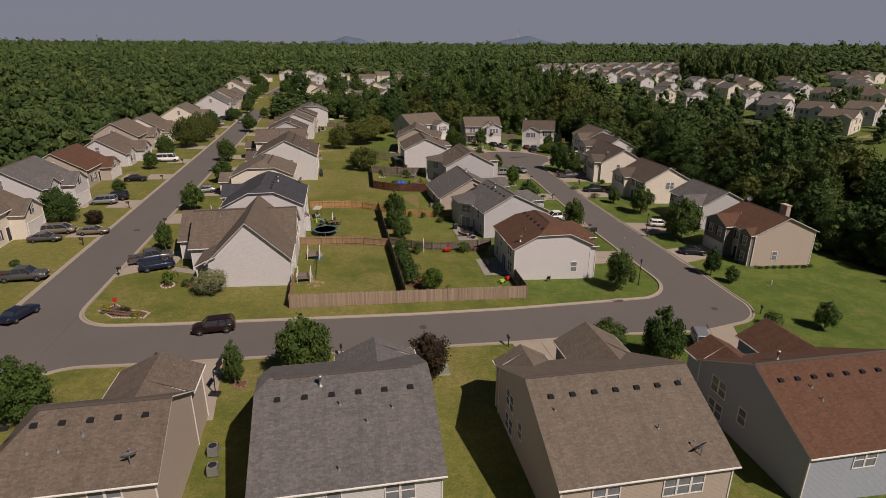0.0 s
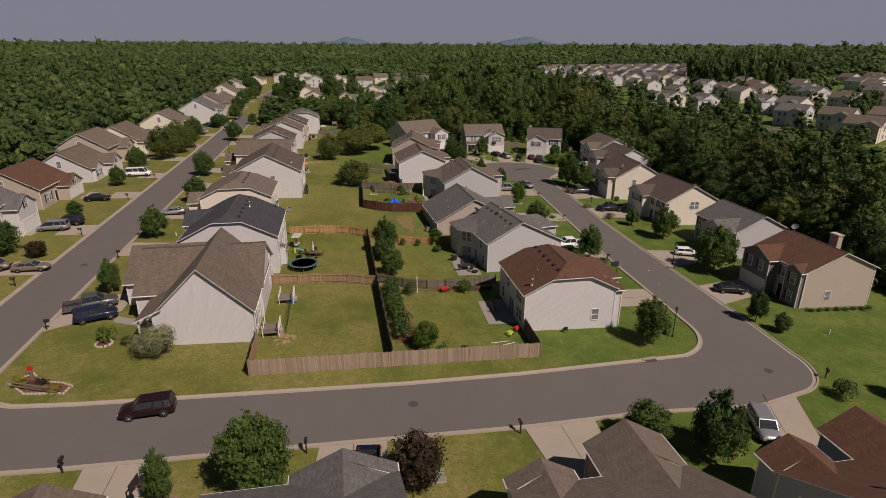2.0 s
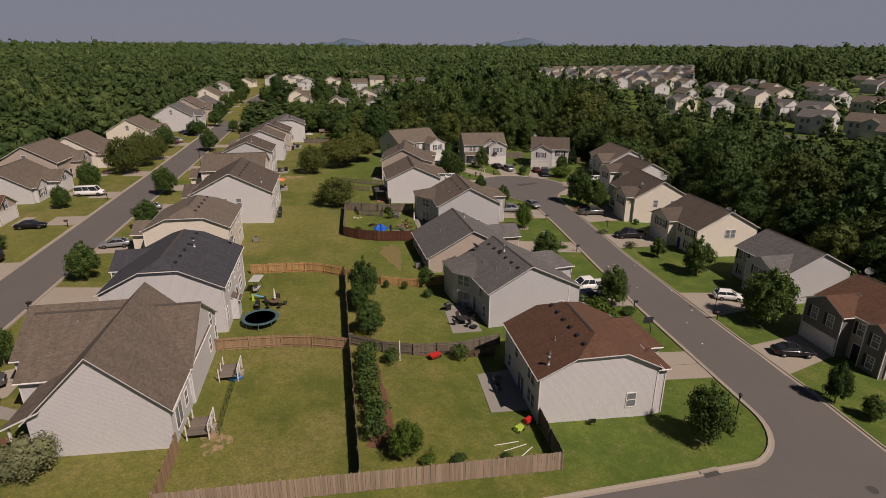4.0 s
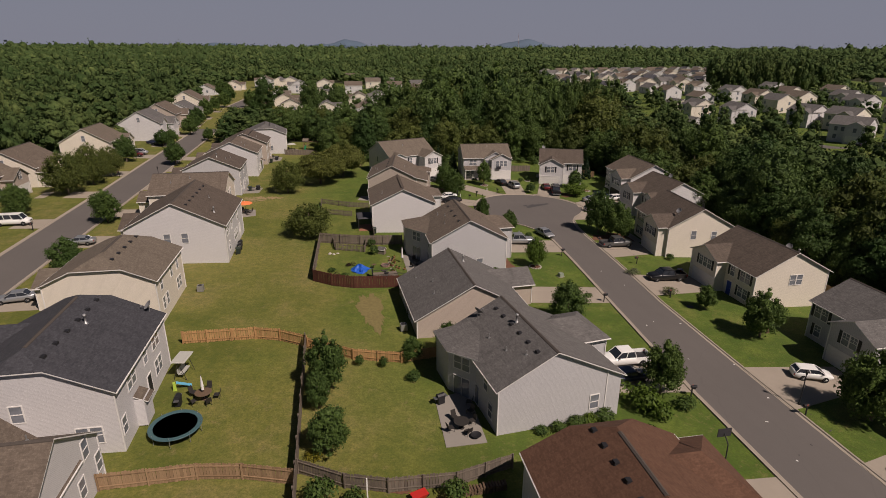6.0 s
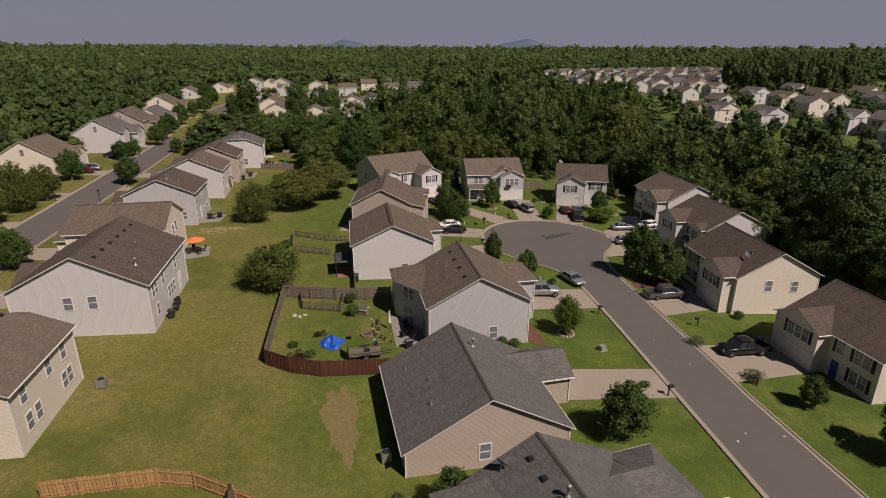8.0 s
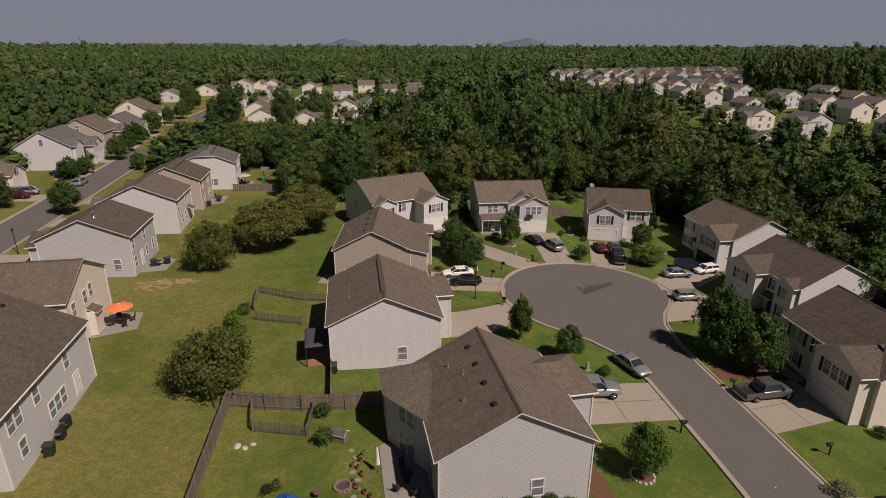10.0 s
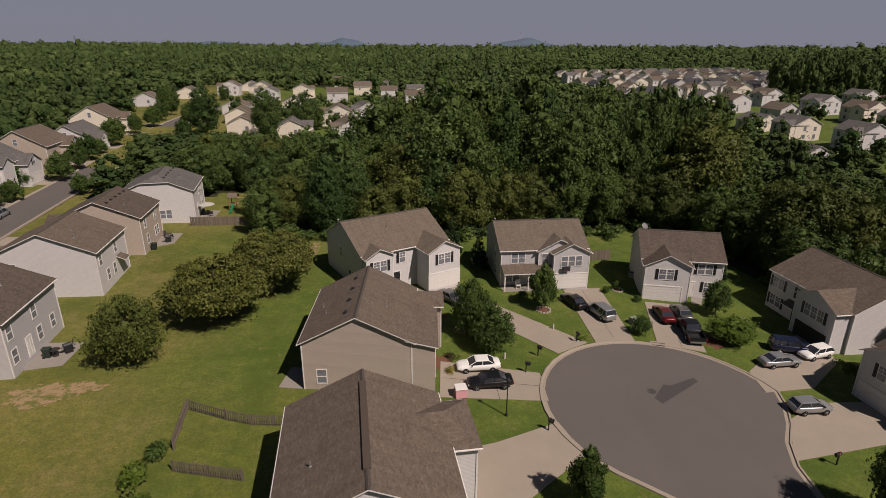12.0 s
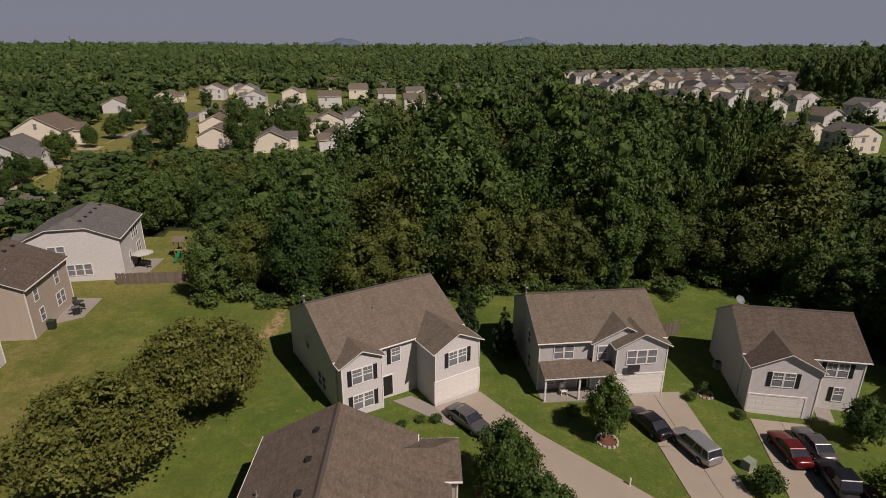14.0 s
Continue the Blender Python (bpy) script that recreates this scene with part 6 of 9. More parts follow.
def far_woods():
    """Crowns on a jittered grid, wider apart and plainer the farther they stand."""
    g = np.random.default_rng(9)
    parts, faces, at = [], [], 0
    STAND = [crown_form(g, 1.0, 0.42, 0.0, 16, 420, 0.034, "round", 0.4, 0.6, core=1) for k in range(6)]
    for lo, hi, step, boughs, count, leaf, rad, a0, a1 in ((62, 205, 6.6, 12, 300, 0.36, 4.1, 10, 192), (205, 340, 7.6, 8, 130, 0.55, 4.8, 22, 160), (340, 800, 10.5, 4, 44, 0.95, 6.6, 36, 134), (800, 2200, 22.0, 2, 12, 2.0, 13.5, 40, 122), (2200, 4300, 52.0, 1, 5, 4.0, 31.0, 42, 120)):
        kinds = [crown_form(g, 1.0, rad / 12.0, 0.0, boughs, count, leaf / 12.0, ("round", "pear", "round", "round")[k % 4], 0.5, 0.6, core=1, fuzz=0.22 if hi < 500 else 0.06) for k in range(6)]
        for x0 in np.arange(-hi, hi, step):
            for y0 in np.arange(-80 if hi < 400 else 0, hi + step, step):
                x, y = 18 + x0 + g.uniform(-0.45, 0.45) * step, 120 + y0 + g.uniform(-0.45, 0.45) * step
                d = math.hypot(x - 18, y - 120)
                a = math.degrees(math.atan2(y - 120, x - 18))
                if a < -90:
                    a += 360
                if not (lo <= d < hi and a0 < a < a1) or (84 < x < 104 and y < 268) or (-8 < x <= 84 and 205 < y < 268):
                    continue
                h = g.uniform(8.0, 14.5) * (1.4 if g.uniform() < 0.14 else 1.0) + 2.0 * math.sin(x * 0.021) * math.sin(y * 0.017)
                inside = wooded(x, y)
                if not inside:
                    if y < 240 and x < 140 or g.uniform() > (0.30 if x < 130 else 0.34) or -52 < x < -27:
                        continue
                    if any((x - p) ** 2 + (y - q) ** 2 < 105 for p, q in FAR_HOMES):
                        continue
                    h *= 0.62 if x < 130 else 0.7
                elif -30 < x < 112 and y < 335:
                    h *= g.uniform(1.0, 1.6) if x > 34 else g.uniform(0.55, 0.95)
                elif any((x - p) ** 2 + (y - q) ** 2 < 70 for p, q in FAR_HOMES):
                    continue
                if 112 < x < 150 and y < 330:
                    h *= 0.8
                if -30 < x < 34 and y < 306:
                    h = min(h, 3.0 + 0.165 * (306.0 - y))
                if y < 50 or y < 120 and 60 < x < 84:
                    continue
                if ((x - 290) / 45) ** 2 + ((y - 392) / 28) ** 2 < 1:
                    h = g.uniform(21.0, 28.0)
                wide = 12.0 * g.uniform(0.72, 1.32) * (1.0 if inside else 0.65) * min(1.0, 0.25 + h / 12.0)
                c, q = math.cos(g.uniform(0, 6.3)) * wide, math.sin(g.uniform(0, 6.3)) * wide
                n = math.hypot(c, q)
                m = np.array([(c * wide / n, -q * wide / n, 0), (q * wide / n, c * wide / n, 0), (0, 0, h)])
                v, f = (STAND if ((x - 290) / 45) ** 2 + ((y - 392) / 28) ** 2 < 1 else kinds)[g.integers(6)]
                parts.append(v @ m.T + np.array([x, y, gz(x, y)]))
                faces.append(f + at)
                at += len(v)
    me = crown_mesh("woods", np.concatenate(parts), np.concatenate(faces), M["canopy"])
    tagged(ob_from("woods", me, None), "dense green deciduous woods reaching to the horizon", "woods", "", "stuff")

# ---- planting ----
GARDEN = "leafy young street tree on a mown lawn"
tree(MAPLE, -4.7, 48.8, 5.8, 7.0, "dense dark green maple beside the road", 0)
tree(PEAR, -11.1, 48.4, 2.3, 4.8, "narrow upright green tree in a mulch ring")
tree(PURPLE, 7.2, 47.6, 4.9, 5.0, "dark purple-leaved plum tree")
tree(STREET, 27.4, 50.1, 4.6, 4.6, "open-crowned light green tree by a drive", 1)
tree(MAPLE, 32.5, 47.7, 5.2, 7.0, "dark green maple beside a drive", 1)
tree(MAPLE, -27.5, 45.0, 5.6, 6.2, "dark green maple at the street corner", 1)
tree(STREET, 37.2, 66.6, 4.6, 6.2, "dark green maple at the bend of the road", 0)
tree(STREET, 54.3, 70.6, 2.9, 4.8, GARDEN, 2)
tree(PEAR, 55.7, 67.8, 2.5, 2.8, "low bushy green tree on a lawn")
tree(MAPLE, 59.8, 87.3, 7.0, 8.0, "large broad maple shading a drive", 0)
tree(STREET, 60.7, 103.7, 5.6, 6.6, GARDEN, 3)
tree(STREET, 58.6, 111.6, 3.1, 3.8, "small young tree on a shaded lawn", 1)
tree(STREET, -26.9, 86.0, 3.0, 4.8, GARDEN, 2)
tree(PALE, -17.3, 69.6, 4.8, 3.4, "pale silvery green spreading shrub tree")
tree(STREET, 9.0, 97.7, 4.5, 6.6, "dark green tree beside the garden fence", 3)
tree(PEAR, 8.2, 95.2, 2.6, 4.4, "bushy green tree beside the garden fence")
tree(STREET, 9.3, 88.9, 4.0, 4.6, "spreading green tree beside the garden fence", 0)
tree(LIME, 11.0, 68.0, 3.6, 3.5, "bright light green young tree")
tree(STREET, 17.7, 102.4, 2.6, 3.2, "small round tree by a pine fence", 1)
tree(STREET, 21.8, 103.2, 3.5, 4.2, "small round tree by a pine fence", 2)
tree(STREET, 38.0, 109.6, 5.2, 6.0, "light green round tree in a front garden", 1)
tree(STREET, 41.6, 93.8, 4.8, 6.2, "dark green maple beside a drive", 0)
tree(STREET, 37.4, 150.6, 3.2, 6.0, "narrow dark green street tree", 3)
tree(STREET, 41.3, 145.9, 3.5, 4.4, "small round street tree", 2)
tree(LIME, 40.4, 128.4, 4.0, 5.0, "light green weeping tree in a mulch ring")
tree(MAPLE, 58.6, 144.8, 6.6, 8.8, "large dark maple on a shaded lawn", 0)
tree(MAPLE, 60.8, 141.4, 6.2, 7.2, "large dark maple on a shaded lawn", 1)
tree(STREET, 46.0, 183.3, 4.2, 6.6, "dense green maple beside a drive", 1)
tree(MAPLE, 35.3, 177.7, 5.6, 7.2, "dark green maple near a drive", 0)
tree(MAPLE, 36.6, 173.6, 5.6, 6.0, "dark green maple near a drive", 1)
tree(STREET, 68.4, 179.7, 4.3, 5.0, "green maple in front of a white house", 0)
tree(LIME, 65.8, 172.8, 6.6, 3.2, "low spreading green tree by the turning place")
tree(MIMOSA, 6.4, 184.2, 13.8, 7.8, "huge spreading feathery mimosa tree on the lawn", 0)
tree(MIMOSA, 11.8, 191.8, 13.0, 8.6, "spreading feathery mimosa tree on the lawn", 1)
tree(BROAD, -0.4, 175.2, 8.2, 7.6, "broad green tree on the shared lawn", 1)
tree(BROAD, 5.5, 144.8, 9.4, 6.2, "broad low green tree on the shared lawn", 3)
tree(MAPLE, -47.2, 101.0, 6.4, 6.4, "dark green maple between two drives", 0)
tree(PURPLE, -41.6, 99.7, 3.6, 2.5, "low purple-leaved tree by the street")
tree(STREET, -44.3, 120.0, 3.2, 3.2, GARDEN, 1)
tree(STREET, -44.9, 143.4, 4.0, 4.6, GARDEN, 2)
tree(STREET, -29.4, 153.8, 5.6, 6.2, "leafy green tree at the kerb", 0)
tree(STREET, -26.0, 129.8, 5.2, 5.6, "leafy green tree beside a drive", 1)
tree(BROAD, -43.4, 173.6, 9.4, 9.0, "large light green tree before the houses", 0)
tree(BROAD, -42.0, 182.6, 8.6, 9.4, "large light green tree before the houses", 1)
tree(BROAD, -41.2, 190.6, 6.6, 7.2, "light green tree before the houses", 0)
tree(STREET, -46.4, 160.6, 5.0, 5.4, GARDEN, 3)
tree(STREET, -27.6, 108.0, 5.0, 5.6, "round green tree beside a drive", 3)
for k, (x, y, wide, tall) in enumerate(((-44.6, 156.2, 5.0, 6.6), (-43.3, 207.7, 6.4, 7.2), (-30.4, 203.8, 6.0, 6.8), (-40.6, 231.4, 5.2, 5.4), (-39.4, 236.6, 4.4, 4.4), (-43.6, 248.4, 5.0, 5.0), (-37.8, 253.0, 6.2, 6.8), (-38.9, 264.3, 5.2, 6.6),
                                       (-40.0, 274.0, 6.4, 7.0), (-40.4, 282.0, 5.0, 4.2), (-40.4, 292.4, 7.2, 8.0), (-42.6, 303.0, 5.2, 6.4), (-40.8, 313.0, 5.2, 6.6), (-39.6, 328.0, 7.2, 7.4), (-29.8, 241.8, 4.2, 4.6), (-26.4, 262.0, 4.4, 4.8), (-25.0, 279.0, 5.0, 5.2),
                                       (-22.6, 296.0, 6.0, 8.0), (-41.8, 345.0, 7.0, 7.4), (-42.6, 362.0, 6.6, 7.0), (-50.6, 386.0, 8.6, 9.4), (-46.0, 378.0, 7.0, 8.0), (-28.4, 330.0, 7.4, 8.6), (-27.6, 352.0, 7.0, 8.0))):
    tree(STREET, x, y, wide, tall, "leafy green street tree before the houses", k)
for x, y, wide, tall, k in ((-19.4, 310.4, 11.5, 16.5, 0), (-0.2, 303.0, 11.0, 17.0, 2), (10.0, 321.0, 8.5, 13.6, 1), (14.6, 329.0, 6.0, 9.0, 0), (-34.0, 428.4, 7.0, 8.0, 1), (41.0, 352.0, 10.0, 12.0, 2)):
    tree(WOODS, x, y, wide, tall, "tall leafy tree among the houses beyond the wood", k)
tree(FIR, 38.0, 203.4, 3.6, 6.6, "dark conical cypress between two houses")
tree(FIR, 41.0, 197.6, 3.4, 6.0, "dark conical cypress between two houses")
tree(FIR, 57.4, 205.6, 3.4, 7.4, "dark conical cypress at the wood's edge")
tree(FIR, 76.0, 190.4, 3.4, 6.4, "dark conical cypress beside a house")
tree(LIME, 5.6, 221.6, 4.0, 3.8, "bright light green shrub tree at a fence corner")
tree(STREET, 57.9, 52.9, 3.4, 4.0, "small dark green tree on the lawn", 2)

for k in range(7):
    shrub("green", 8.5 + 0.15 * math.sin(k * 2.1), 70.8 + k * 2.15, 1.55, 1.35, "dense rounded hedge shrub beside the fence")
for kind, x, y, s, t, lab in (("ball", 55.5, 175.6, 1.75, 1.25, "large clipped round shrub by the kerb"), ("lime", 12.6, 67.0, 0.9, 1.0, "low bushy green shrub"), ("green", 15.2, 66.8, 0.9, 0.9, "low bushy green shrub"), ("green", 19.0, 66.6, 0.8, 0.8, "low bushy green shrub"),
                              ("green", 11.0, 82.4, 1.2, 1.5, "round green garden shrub"), ("green", 18.6, 82.6, 1.3, 1.3, "round green garden shrub"), ("gold", 7.8, 88.2, 0.9, 1.1, "bushy golden leaved garden shrub"), ("ball", 12.2, 102.2, 0.7, 1.6, "small upright cypress shrub"),
                              ("ball", 14.6, 101.6, 0.7, 1.6, "small upright cypress shrub"), ("ball", 17.4, 98.8, 1.1, 0.9, "low round clipped shrub"), ("lime", -23.2, 72.6, 1.0, 1.9, "slender light green young shrub"),
                              ("green", 42.6, 91.2, 1.4, 0.9, "low spreading green shrub"), ("lime", 39.4, 90.2, 1.7, 1.0, "low spreading green shrub"), ("green", 36.8, 87.6, 1.3, 0.9, "shrub along a house wall"), ("green", 34.0, 90.2, 1.3, 1.0, "shrub along a house wall"), ("lime", 32.4, 90.0, 1.1, 1.0, "shrub along a house wall"), ("green", 30.8, 89.8, 1.1, 1.0, "shrub along a house wall"), ("green", 29.2, 89.5, 1.0, 0.9, "shrub along a house wall"), ("green", 27.6, 89.2, 0.9, 0.8, "shrub along a house wall"), ("lime", 38.6, 91.6, 2.2, 1.1, "large leafy shrub beside a drive")):
    shrub(kind, x, y, s, t, lab)
for kind, x, y, s, t, lab in (("ball", 28.6, 126.2, 1.0, 1.0, "round clipped shrub at a wall"), ("ball", 30.2, 126.2, 1.0, 1.0, "round clipped shrub at a wall"), ("ball", 32.0, 126.4, 1.0, 1.0, "round clipped shrub at a wall"), ("ball", 44.0, 142.6, 1.0, 0.9, "round clipped shrub beside a drive"),
                              ("ball", 64.6, 130.0, 1.0, 1.0, "round clipped shrub at a house corner"), ("pale", 56.6, 116.6, 1.2, 0.9, "grassy shrub by a mailbox"), ("pale", 54.9, 124.6, 1.2, 0.7, "grassy shrub by a drive"), ("ball", 60.0, 184.4, 0.9, 0.9, "small round shrub beside a garage"),
                              ("ball", 56.9, 187.6, 0.9, 1.0, "round shrub beside a garage"), ("ball", 59.0, 188.4, 0.9, 1.4, "round shrub in a stone ring"), ("gold", 31.2, 169.9, 0.7, 1.0, "yellow flowering shrub in mulch"), ("red", 31.8, 172.6, 0.7, 0.9, "brown shrub in mulch"),
                              ("green", 26.0, 186.0, 0.8, 0.9, "shrub along a house front"), ("green", 27.4, 186.4, 0.7, 0.9, "shrub along a house front"), ("green", 28.8, 187.0, 0.7, 0.9, "shrub along a house front"), ("green", 30.6, 187.4, 0.7, 0.9, "shrub beside a path")):
    shrub(kind, x, y, s, t, lab)
for kind, x, y, s, t, lab in (("green", 32.0, 187.4, 0.8, 0.9, "shrub beside a garage"), ("gold", 46.6, 187.2, 1.0, 1.1, "yellow green shrub before a porch"), ("green", 44.6, 186.8, 1.1, 0.9, "green shrub before a porch"), ("green", 48.6, 187.0, 0.8, 0.9, "green shrub before a porch"),
                              ("ball", 70.2, 185.4, 0.6, 0.9, "small round shrub by a front door"), ("ball", 71.6, 185.0, 0.5, 0.9, "small round shrub by a front door"), ("ball", 72.8, 184.6, 0.5, 0.9, "small round shrub by a front door"), ("lime", 74.2, 164.6, 1.3, 1.0, "leafy shrub beside a drive"),
                              ("green", 51.4, 54.0, 1.6, 1.2, "leafy shrub by the bend"), ("green", 6.0, 160.0, 1.2, 1.2, "wild green shrub at a picket fence"), ("lime", 5.2, 157.4, 1.4, 1.3, "wild light green shrub"), ("lime", 6.2, 154.8, 1.2, 1.0, "wild light green shrub"),
                              ("green", 15.9, 135.2, 1.0, 1.6, "green shrub beside a dog kennel"), ("green", 15.6, 139.0, 1.0, 1.4, "green shrub behind a fence"), ("red", 10.0, 125.6, 0.9, 0.8, "low brown garden shrub"), ("green", 11.0, 126.2, 0.9, 0.7, "low green garden shrub"), ("green", 9.2, 128.4, 0.8, 0.8, "low green garden shrub"), ("red", 11.8, 130.6, 0.7, 0.7, "low brown garden shrub")):
    shrub(kind, x, y, s, t, lab)
for k in range(8):
    shrub("green" if k % 3 else "red", 64.4 + k * 1.35, 72.6 + 0.1 * math.sin(k * 3.0), 0.55, 0.9, "small shrub in a row along the house wall")
for kind, x, y, s, t, lab in (("gold", -27.7, 65.1, 0.95, 0.8, "golden shrub in a corner bed"), ("gold", -24.5, 63.9, 0.95, 0.7, "golden shrub in a corner bed"), ("red", -26.0, 65.0, 0.7, 0.9, "dry brown shrub in a corner bed"), ("green", -44.8, 80.6, 0.9, 1.0, "small green shrub on a lawn"),
                              ("green", -20.8, 72.0, 0.9, 1.0, "leafy shrub at a house corner"), ("green", 35.0, 73.6, 1.3, 1.0, "dark green shrub at a house corner"), ("green", 44.2, 116.8, 0.8, 0.7, "small shrub by a mailbox"), ("lime", 47.6, 174.9, 0.7, 0.8, "small shrub at the kerb"), ("green", 33.8, 121.6, 1.2, 1.0, "green shrub by a garage")):
    shrub(kind, x, y, s, t, lab)
for k in range(26):
    x, y = 84.0 + 3.0 * math.sin(k * 1.7), 64.0 + k * 5.6
    shrub("wild", x, y, 2.2 + 0.6 * math.sin(k * 2.3), 1.1, "wild green undergrowth at the wood's edge", group="undergrowth")
for k in range(22):
    x, y = 8.0 + k * 3.8, 213.0 + 1.6 * math.sin(k * 1.9)
    shrub("wild", x, y, 1.8 + 0.6 * math.sin(k * 2.9), 1.1, "wild green undergrowth at the wood's edge", group="undergrowth")
for bx, by in ((30.4, 126.2), (31.7, 125.9), (33.2, 125.8)):
    shrub("ball", bx, by, 1.0, 1.0, "round clipped green bush at the house wall")
for x, y, wide, tall, k in ((62.7, 230.0, 9.5, 25.5, 0), (85.7, 225.0, 9.5, 27.0, 1), (92.0, 226.5, 10.0, 27.5, 2), (96.5, 224.0, 9.0, 25.5, 3), (79.0, 224.0, 9.0, 22.5, 0), (89.0, 234.0, 9.5, 26.0, 3)):
    tree(WOODS, x, y, wide, tall, "very tall leafy tree standing above the wood", k)
for tx, ty, sc in ((38.0, 262.0, 1.1), (52.0, 240.0, 1.05)):
    plant_tree(WOODS[int(tx) % 4], tx, ty, sc, tx * 40, label="tall leafy tree standing above the wood", group="trees of the wood")

# ---- vehicles ----
def paint(name, color, metal=0.25):
    n = Nodes(name)
    n.shader.inputs["Coat Weight"].default_value = 0.5
    n.shader.inputs["Coat Roughness"].default_value = 0.08
    f = n.noise(n.coords(), 3.0, 3)
    return n.finish(n.mix(f, tuple(v * 0.92 for v in color), color), 0.32, None, 0, 0, metal)


PAINT = {"white": paint("white_car_paint", (0.70, 0.70, 0.68), 0.0), "black": paint("black_car_paint", (0.012, 0.012, 0.014)), "silver": paint("silver_car_paint", (0.36, 0.37, 0.38), 0.6),
         "grey": paint("grey_car_paint", (0.12, 0.12, 0.12), 0.5), "red": paint("red_car_paint", (0.10, 0.008, 0.010)), "navy": paint("navy_car_paint", (0.012, 0.018, 0.045)),
         "tan": paint("tan_car_paint", (0.26, 0.22, 0.17), 0.5), "maroon": paint("maroon_car_paint", (0.020, 0.008, 0.008))}
LAMP_RED = plain("tail_lamp", (0.30, 0.01, 0.01), 0.2)
LAMP_CLEAR = plain("head_lamp", (0.6, 0.6, 0.6), 0.1)

# length, width, and stations (x, top of body), then cabin: base front, base rear, roof front, roof rear, roof height
CARS = {
    "sedan": (4.8, 1.82, ((2.40, 0.56), (2.30, 0.72), (1.9, 0.82), (1.0, 0.93), (-1.6, 0.98), (-2.2, 1.0), (-2.38, 0.88), (-2.42, 0.6)), (1.15, -1.85, 0.35, -1.05, 1.43)),
    "hatch": (4.2, 1.74, ((2.10, 0.56), (2.0, 0.74), (1.6, 0.86), (0.95, 0.96), (-1.6, 1.0), (-2.0, 1.0), (-2.08, 0.8), (-2.10, 0.6)), (1.15, -2.0, 0.30, -1.6, 1.48)),
    "suv": (4.8, 1.90, ((2.40, 0.62), (2.32, 0.86), (2.0, 0.98), (1.1, 1.08), (-1.8, 1.10), (-2.3, 1.10), (-2.38, 0.9), (-2.42, 0.65)), (1.25, -2.32, 0.60, -2.05, 1.75)),
    "minivan": (5.0, 1.95, ((2.50, 0.60), (2.40, 0.80), (2.1, 0.92), (1.5, 1.02), (-1.8, 1.06), (-2.4, 1.06), (-2.48, 0.9), (-2.5, 0.6)), (1.75, -2.42, 0.85, -2.15, 1.74)),
    "van": (5.6, 2.0, ((2.80, 0.65), (2.72, 0.95), (2.4, 1.08), (1.9, 1.15), (-2.0, 1.15), (-2.7, 1.15), (-2.78, 0.9), (-2.8, 0.65)), (2.0, -2.76, 1.35, -2.68, 2.1)),
    "pickup": (5.7, 1.98, ((2.85, 0.66), (2.75, 0.92), (2.3, 1.04), (1.3, 1.12), (-0.9, 1.12), (-0.95, 1.10), (-0.98, 0.75), (-1.0, 0.72)), (1.45, -0.95, 0.75, -0.72, 1.80)),
}
CAR_MESHES = {}


def wheel_meshes():
    if "tyre" not in CAR_MESHES:
        t = Shape().turned([(0.20, -0.11), (0.30, -0.115), (0.335, -0.08), (0.335, 0.08), (0.30, 0.115), (0.20, 0.11)], 20)
        r = Shape().turned([(0.21, -0.105), (0.21, 0.105), (0.16, 0.09), (0.05, 0.115), (0.0, 0.115)], 20)
        for i in range(5):
            a = 2 * math.pi * i / 5
            r.tube((0.05 * math.cos(a), 0.05 * math.sin(a), 0.11), (0.2 * math.cos(a), 0.2 * math.sin(a), 0.105), 0.03, 0.025, 5)
        CAR_MESHES["tyre"], CAR_MESHES["rim"] = t.mesh("tyre", [M["rubber"]], soft=False), r.mesh("rim", [M["steel"]])
    return CAR_MESHES["tyre"], CAR_MESHES["rim"]


